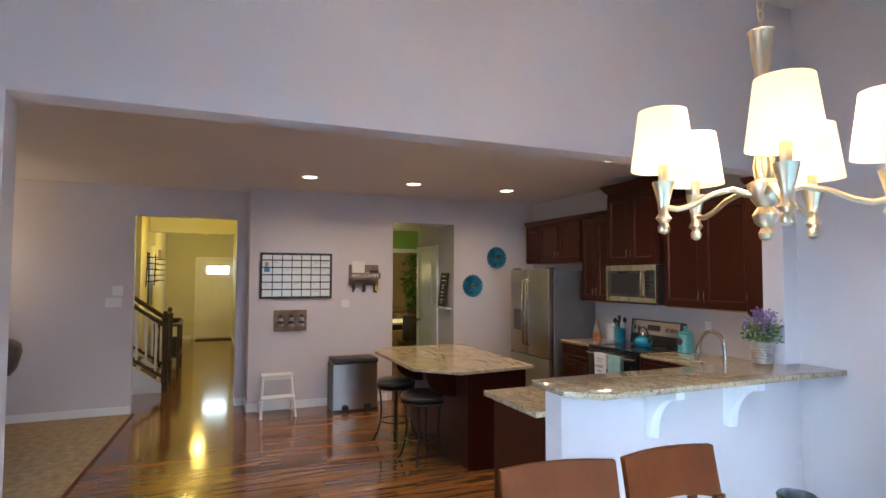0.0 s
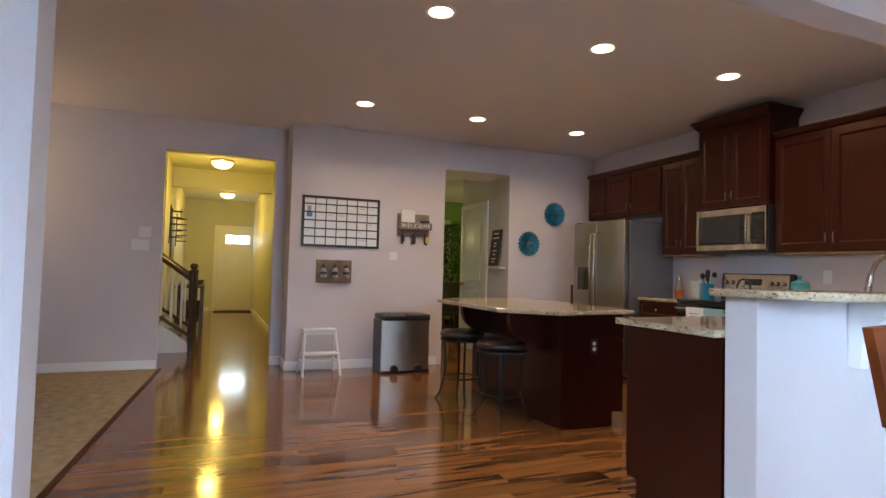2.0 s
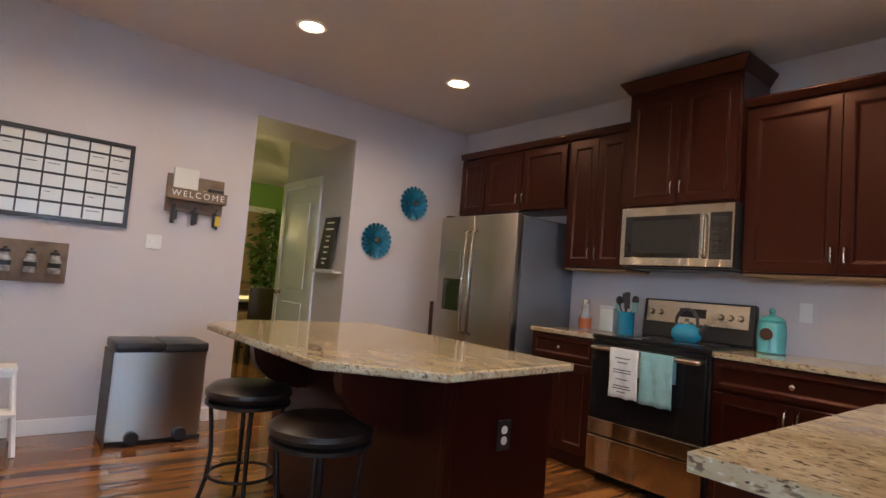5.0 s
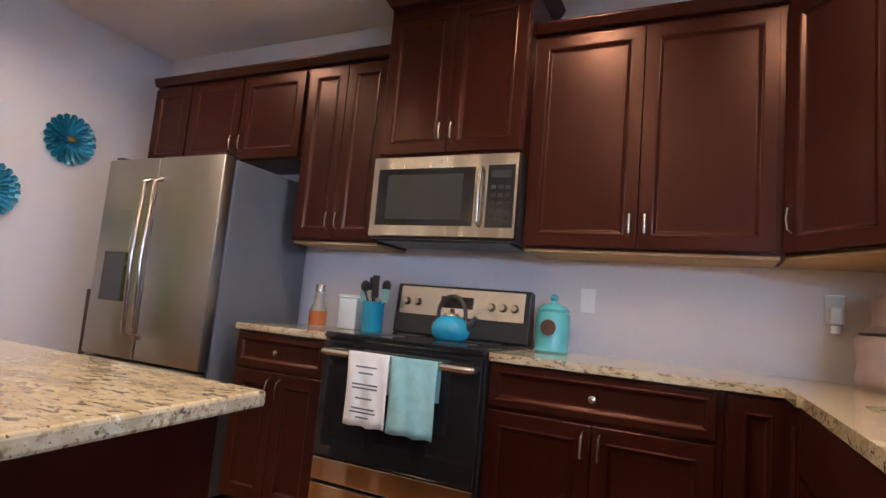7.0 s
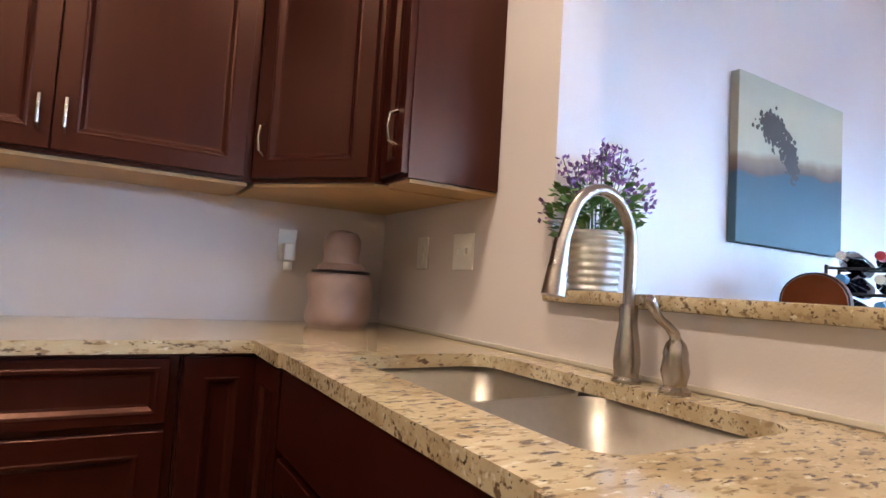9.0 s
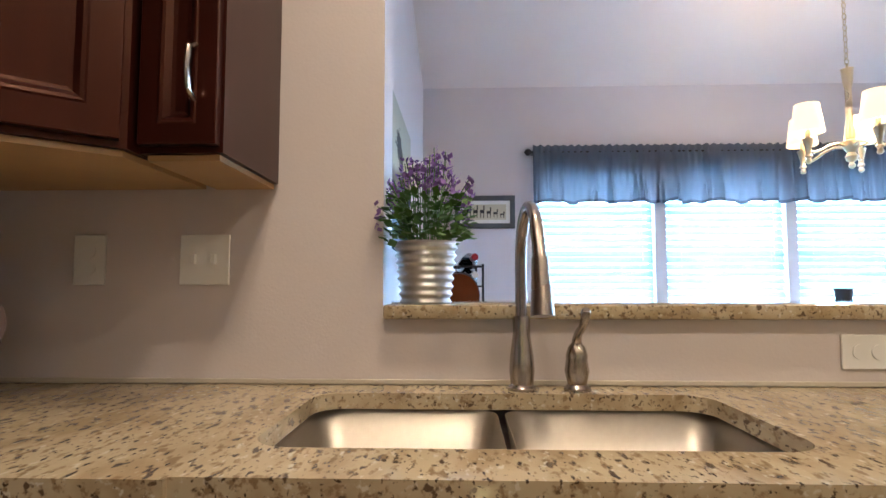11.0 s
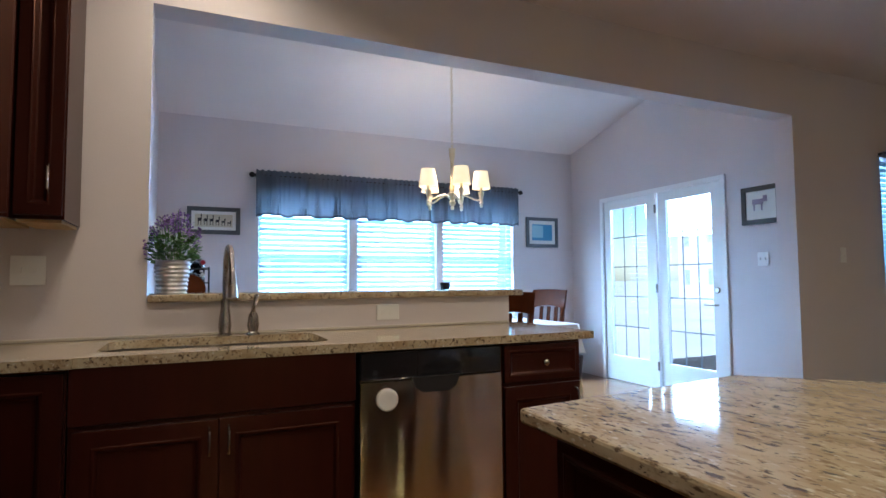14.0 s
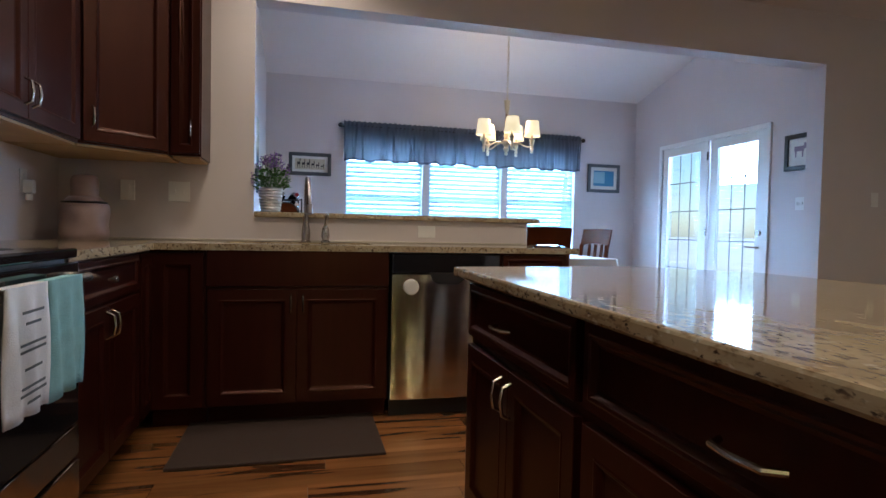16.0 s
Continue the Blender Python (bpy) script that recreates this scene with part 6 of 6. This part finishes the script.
# dining table and chairs
def dining_chair():
    t = thing("dining_chair", pose(0, 0, 0), "reddish-brown wooden dining chair with a slatted back", "chair", "chairs round the dining table")
    part("seat", box(B(), -0.22, 0.22, -0.22, 0.21, 0.435, 0.465), CHAIRWOOD, t, bevel=0.01, smooth=True)
    for x in (-0.19, 0.19):
        part("front_leg", box(B(), x - 0.02, x + 0.02, 0.165, 0.205, 0, 0.435), CHAIRWOOD, t, bevel=0.004)
        part("back_leg", tube(B(), [(x, -0.215, 0), (x, -0.20, 0.45), (x * 1.0, -0.218, 0.70), (x * 0.99, -0.242, 0.885)], 0.024, 6), CHAIRWOOD, t)
    bm = B()
    n_ = 10
    rows_ = []
    for j, (z, y) in enumerate(((0.868, -0.250), (1.048, -0.288))):
        for dy in (-0.011, 0.011):
            rows_.append([bm.verts.new((-0.205 + 0.41 * i / n_, y + dy - 0.022 * math.sin(math.pi * i / n_), z + (0.006 * (1 - abs(i / n_ * 2 - 1) ** 2) if j else 0.03 * (1 - abs(i / n_ * 2 - 1) ** 2)))) for i in range(n_ + 1)])
    a, b, c, d = rows_
    for p, q in ((a, b), (b, d), (d, c), (c, a)):
        for i in range(n_):
            bm.faces.new((p[i], p[i + 1], q[i + 1], q[i]))
    bm.faces.new((a[0], b[0], d[0], c[0]))
    bm.faces.new((a[-1], b[-1], d[-1], c[-1]))
    part("top_rail", bm, CHAIRWOOD, t, "broad curved top rail")
    for k in range(3):
        x = -0.09 + 0.09 * k
        part("slat", box(B(), -0.02, 0.02, -0.006, 0.006, 0, 0.385), CHAIRWOOD, t, at=(x, -0.222, 0.505, 7), bevel=0.002)
    part("lower_rail", box(B(), -0.18, 0.18, -0.225, -0.205, 0.48, 0.52), CHAIRWOOD, t, bevel=0.003)
    for x in (-0.19, 0.19):
        part("stretcher", box(B(), x - 0.01, x + 0.01, -0.19, 0.17, 0.17, 0.20), CHAIRWOOD, t)
    return t


TX0, TX1, TY0, TY1 = 0.56, 2.25, 0.86, 1.80
tb = thing("dining_table", pose(0, 0, 0), "dark wooden dining table under a patterned cloth", "table")
part("tabletop", box(B(), TX0, TX1, TY0, TY1, 0.72, 0.75), ESPRESSO, tb, bevel=0.006)
for x in (TX0 + 0.08, TX1 - 0.08):
    for y in (TY0 + 0.08, TY1 - 0.08):
        part("leg", box(B(), x - 0.04, x + 0.04, y - 0.04, y + 0.04, 0, 0.72), ESPRESSO, tb, bevel=0.006)
cl = bpy.data.materials.new("printed_tablecloth")
cl.use_nodes = True
n, l = cl.node_tree.nodes, cl.node_tree.links
tc, vo, rp = n.new("ShaderNodeTexCoord"), n.new("ShaderNodeTexVoronoi"), n.new("ShaderNodeValToRGB")
vo.inputs["Scale"].default_value = 9
l.new(tc.outputs["Object"], vo.inputs["Vector"])
l.new(vo.outputs["Distance"], rp.inputs[0])
rp.color_ramp.elements[0].position, rp.color_ramp.elements[0].color = 0.16, (0.42, 0.07, 0.06, 1)
rp.color_ramp.elements[1].position, rp.color_ramp.elements[1].color = 0.30, (0.66, 0.64, 0.62, 1)
l.new(rp.outputs[0], n["Principled BSDF"].inputs["Base Color"])
n["Principled BSDF"].inputs["Roughness"].default_value = 0.9
tcth = thing("tablecloth", pose(0, 0, 0), "white tablecloth with red printed motifs", "tablecloth")
bm = B()
ring = rounded(TX0 - 0.008, TX1 + 0.008, TY0 - 0.008, TY1 + 0.008, 0.04, n=4)
full = []
for p, q in zip(ring, ring[1:] + ring[:1]):
    m_ = max(1, int(math.dist(p, q) / 0.05))
    full += [(p[0] + (q[0] - p[0]) * i / m_, p[1] + (q[1] - p[1]) * i / m_) for i in range(m_)]
cx, cy = (TX0 + TX1) / 2, (TY0 + TY1) / 2
top = [bm.verts.new((x, y, 0.757)) for x, y in full]
low = []
for i, (x, y) in enumerate(full):
    k = 0.018 * math.sin(i * 0.9) + 0.03
    low.append(bm.verts.new((x + (k if x > cx else -k), y + (k if y > cy else -k), 0.50 + 0.015 * math.sin(i * 0.5))))
bm.faces.new(top)
for i in range(len(full)):
    bm.faces.new((top[i], top[(i + 1) % len(full)], low[(i + 1) % len(full)], low[i]))
part("cloth", bm, cl, tcth, smooth=True)
single("table_vase", lathe(B(), [(0.040, 0.759), (0.052, 0.775), (0.060, 0.88), (0.054, 0.99), (0.040, 1.06), (0.038, 1.09), (0.046, 1.125), (0.042, 1.13), (0.032, 1.09)], 28, 1.70, 1.45), BLACK, "tall glossy black vase on the dining table", "vase", smooth=True)
chair = dining_chair()
chair.matrix_basis = pose(1.38, 1.775, 0, 0, 0, 172)
copy_thing(chair, pose(1.868, 1.75, 0, 0, 0, 180))
copy_thing(chair, pose(0.76, 1.32, 0, 0, 0, -75))

# glass doors
gd = new("door_1")
tagged(gd, kind="structure")
tr = B()
for b in ((0.555, 0.60, 0, 2.10), (2.212, 2.262, 0, 2.10), (0.60, 2.212, 2.05, 2.10), (1.385, 1.425, 0.0, 2.05)):
    box(tr, XW - 0.01, XW + 0.018, b[0], b[1], b[2], b[3])
part("door_trim", tr, WHITE, gd, bevel=0.003)
for y0, y1, g0, g1 in ((0.602, 1.384, 0.70, 1.268), (1.427, 2.21, 1.537, 2.085)):
    lf = B()
    for b in ((y0, g0, 0.01, 2.066), (g1, y1, 0.01, 2.066), (g0, g1, 0.01, 0.285), (g0, g1, 1.955, 2.066)):
        box(lf, XW - 0.055, XW - 0.012, b[0], b[1], b[2], b[3])
    part("door_leaf", lf, WHITE, gd, bevel=0.002)
    part("pane", box(B(), XW - 0.038, XW - 0.032, g0 - 0.005, g1 + 0.005, 0.275, 1.96), GLASS, gd).visible_shadow = False
    mt = B()
    for i in range(1, 3):
        y = g0 + (g1 - g0) * i / 3
        box(mt, XW - 0.046, XW - 0.041, y - 0.006, y + 0.006, 0.285, 1.955)
    for i in range(1, 5):
        z = 0.285 + 1.67 * i / 5
        box(mt, XW - 0.0465, XW - 0.0405, g0, g1, z - 0.006, z + 0.006)
    # White bars coloured grey, to carry the shade of their backlit face.
    part("muntins", mt, material("backlit_white_muntin", (0.24, 0.27, 0.29), 0.5), gd)
for z in (0.25, 1.05, 1.88):
    part("hinge", box(B(), XW + 0.018, XW + 0.028, 1.415, 1.435, z - 0.045, z + 0.045), DULLNICKEL, gd)
part("lever", tube(B(), [(XW - 0.012, 2.135, 0.90), (XW + 0.045, 2.135, 0.90), (XW + 0.05, 2.12, 0.90), (XW + 0.05, 2.03, 0.905)], 0.009, 8), DULLNICKEL, gd, "nickel lever", smooth=True)
part("deadbolt", tube(B(), [(XW - 0.012, 2.135, 1.04), (XW + 0.012, 2.135, 1.04)], 0.028, 14), DULLNICKEL, gd, smooth=True)
single("entry_rug", box(B(), XW + 0.05, -0.38, 1.40, 2.10, 0.0, 0.010), GREYFRAME, "dark grey entry rug at the glass doors", "rug", bevel=0.003)
cor = thing("corner_plant", pose(-0.45, 0.35, 0), "spiky green plant in a dark pot in the corner", "potted plant")
part("pot", lathe(B(), [(0.10, 0), (0.13, 0.25), (0.115, 0.26)], 20), ESPRESSO, cor, smooth=True)
lf = B()
rnd = random.Random(2)
for k in range(26):
    a = rnd.uniform(0, 6.28)
    h = rnd.uniform(0.45, 0.62)
    c_, s_ = math.cos(a), math.sin(a)
    w_ = 0.012
    v = [(0.02 * c_, 0.02 * s_, 0.24), (0.06 * c_ - w_ * s_, 0.06 * s_ + w_ * c_, h - 0.1), (0.15 * c_, 0.15 * s_, h), (0.06 * c_ + w_ * s_, 0.06 * s_ - w_ * c_, h - 0.1)]
    lf.faces.new([lf.verts.new(p) for p in v])
part("leaves", lf, LEAF, cor)

# living room window
wn = new("window_4")
tagged(wn, kind="structure")
bm = B()
for b in ((-2.78, -2.74, 0.62, 2.13), (-1.47, -1.43, 0.62, 2.13), (-2.78, -1.43, 0.62, 0.66), (-2.78, -1.43, 2.09, 2.13), (-2.12, -2.09, 0.62, 2.13)):
    box(bm, b[0], b[1], YD + 0.01, YD + 0.05, b[2], b[3])
part("window_frame", bm, WHITE, wn)
part("pane", box(B(), -2.75, -1.46, YD + 0.028, YD + 0.032, 0.65, 2.10), GLASS, wn).visible_shadow = False
bl = thing("window_blind", pose(0, 0, 0), "lowered white slatted blind behind patterned drapes", "blind")
slat = None
for k in range(34):
    z = 0.66 + 1.42 * k / 33
    if slat is None:
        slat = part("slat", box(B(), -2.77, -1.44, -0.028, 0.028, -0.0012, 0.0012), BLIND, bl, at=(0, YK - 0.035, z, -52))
    else:
        ob = new("slat", slat.data)
        ob.parent = bl
        ob.matrix_basis = pose(0, YK - 0.035, z, -52)
rod2 = thing("curtain_rod", pose(0, YK + 0.06, 2.15), "thin dark curtain rod over the living room window", "curtain rod")
part("rod", tube(B(), [(-2.95, 0, 0), (-1.38, 0, 0)], 0.009, 8), IRON, rod2)
for x in (-2.9, -1.42):
    part("rod_bracket", box(B(), x - 0.008, x + 0.008, -0.059, 0, -0.01, 0.01), IRON, rod2)
nd, ld = DRAPE.node_tree.nodes, DRAPE.node_tree.links
tc, vo, rp = nd.new("ShaderNodeTexCoord"), nd.new("ShaderNodeTexNoise"), nd.new("ShaderNodeValToRGB")
vo.inputs["Scale"].default_value, vo.inputs["Detail"].default_value = 30, 6
ld.new(tc.outputs["Object"], vo.inputs["Vector"])
ld.new(vo.outputs[0], rp.inputs[0])
rp.color_ramp.elements[0].position, rp.color_ramp.elements[0].color = 0.46, (0.07, 0.075, 0.09, 1)
rp.color_ramp.elements[1].position, rp.color_ramp.elements[1].color = 0.56, (0.22, 0.24, 0.27, 1)
for node in (nd["Diffuse BSDF"], nd["Translucent BSDF"]):
    ld.new(rp.outputs[0], node.inputs[0])
for x0, x1, cx in ((-1.95, -1.40, -1.51), (-2.93, -2.40, -2.82)):
    dr = thing("drape", pose(0, 0, 0), "grey patterned drape tied back at the window", "curtain", "living room drapes")
    gathered("cloth", x0, x1, YK + 0.07, 2.17, 0.18, DRAPE, dr, 5, 0.028, 3, 22, (0.66, 0.80, cx))
    part("tieback", lathe(B(), [(0.066, 0.63), (0.070, 0.66), (0.066, 0.69)], 18, cx, YK + 0.075), GREYFRAME, dr, "dark tie")

# ---- outdoors ----
GROUND = material("pale_ground", (0.66, 0.70, 0.72), 0.95, 0, 0.4, 0.15, 0.3, 20)
SIDING = material("pale_siding", (0.74, 0.77, 0.80), 0.8, 0, 2, 0.05)
ROOF = material("grey_shingle", (0.24, 0.25, 0.27), 0.9, 0, 3, 0.15)
slab("ground", GROUND, -400, 400, -400, 400, -0.6, -0.22)
slab("patio", material("concrete", (0.5, 0.5, 0.48), 0.9, 0, 3, 0.1), -3.6, XW - 0.16, -0.4, 3.0, -0.20, -0.06)


HOUSEPANE = material("pale_house_pane", (0.34, 0.40, 0.44), 0.3)


def house(x, y, w, d, h, rz, label):
    t = thing("house", pose(x, y, -0.22, 0, 0, rz), label, "house", "houses beyond the garden")
    part("wall", box(B(), -w / 2, w / 2, -d / 2, d / 2, 0, h), SIDING, t, "pale siding")
    bm = B()
    v = [bm.verts.new(p) for p in ((-w / 2 - 0.4, -d / 2 - 0.4, h), (w / 2 + 0.4, -d / 2 - 0.4, h), (w / 2 + 0.4, d / 2 + 0.4, h), (-w / 2 - 0.4, d / 2 + 0.4, h), (-w / 2 - 0.2, 0, h + d * 0.36), (w / 2 + 0.2, 0, h + d * 0.36))]
    for f in ((0, 1, 5, 4), (3, 4, 5, 2), (0, 4, 3), (1, 2, 5), (0, 3, 2, 1)):
        bm.faces.new([v[i] for i in f])
    part("roof", bm, ROOF, t, "grey shingle roof")
    for fl in range(int(h // 2.7)):
        for k in range(3):
            xx = -w / 2 + w * (k + 0.5) / 3
            wdw = part("window", box(B(), xx - 0.5, xx + 0.5, -d / 2 - 0.06, -d / 2 - 0.005, 0.9 + 2.7 * fl, 2.1 + 2.7 * fl), WHITE, t, "white window frame")
            part("pane", box(B(), xx - 0.42, xx + 0.42, -d / 2 - 0.08, -d / 2 - 0.062, 0.98 + 2.7 * fl, 2.02 + 2.7 * fl), HOUSEPANE, wdw, "pale grey pane")


house(-30, -17, 12, 9, 5.5, 62, "pale two-storey house with a grey shingle roof")
house(-34, 2, 11, 9, 3.0, 88, "pale single-storey house with a grey shingle roof")
house(-14, -34, 12, 9, 5.5, 25, "pale two-storey house behind the garden")
car = thing("car", pose(-19.5, -7.5, -0.22, 0, 0, 60), "white parked saloon car beyond the garden", "car")
part("body", box(B(), -2.2, 2.2, -0.85, 0.85, 0.3, 0.85), PLASTIC, car, "white body", bevel=0.15, smooth=True)
part("cabin", box(B(), -1.2, 1.1, -0.72, 0.72, 0.86, 1.4), BLACKGLASS, car, "dark glass cabin", bevel=0.2, smooth=True)
for x in (-1.4, 1.4):
    for y in (-0.86, 0.86):
        part("wheel", tube(B(), [(x, y - 0.1, 0.32), (x, y + 0.1, 0.32)], 0.32, 20), BLACK, car, "black wheel")

# FLOOR PLANKS
PW, PL = 0.128, 1.22
near, rest = [], B()
row = 0
y = 0.0
meshes = {}
floor_ob = slab("floor", PLANKWOOD, LX, 5.2, 0.0, 17.0, -0.012, -0.010)
while y < 16.3:
    xa, xb = (XW, XD) if y < YD else (-0.80, RX) if y < YK + 4.5 else (HX0, 5.0)
    x = xa - (row * 0.47 % 1.0) * PL
    while x < xb:
        a, b = max(x, xa), min(x + PL, xb)
        if b - a > 0.03:
            if 2.9 < y < 7.4 and -0.9 < a < 4.1:
                near.append((a, b, y))
            else:
                box(rest, a + 0.0008, b - 0.0008, y + 0.0008, y + PW - 0.0008, -0.01, 0.0)
        x += PL
    y += PW
    row += 1
tagged(finish("floor_planks", rest, FLOORWOOD), kind="stuff").parent = floor_ob
for a, b, y in near:
    key = round(b - a, 3)
    if key not in meshes:
        me = bpy.data.meshes.new("plank")
        bm = box(B(), 0, key - 0.0016, 0, PW - 0.0016, -0.01, 0.0)
        bmesh.ops.recalc_face_normals(bm, faces=bm.faces)
        bm.to_mesh(me)
        bm.free()
        me.materials.append(FLOORWOOD)
        meshes[key] = me
    ob = new("plank", meshes[key])
    ob.location = (a + 0.0008, y + 0.0008, 0)
    ob.parent = floor_ob
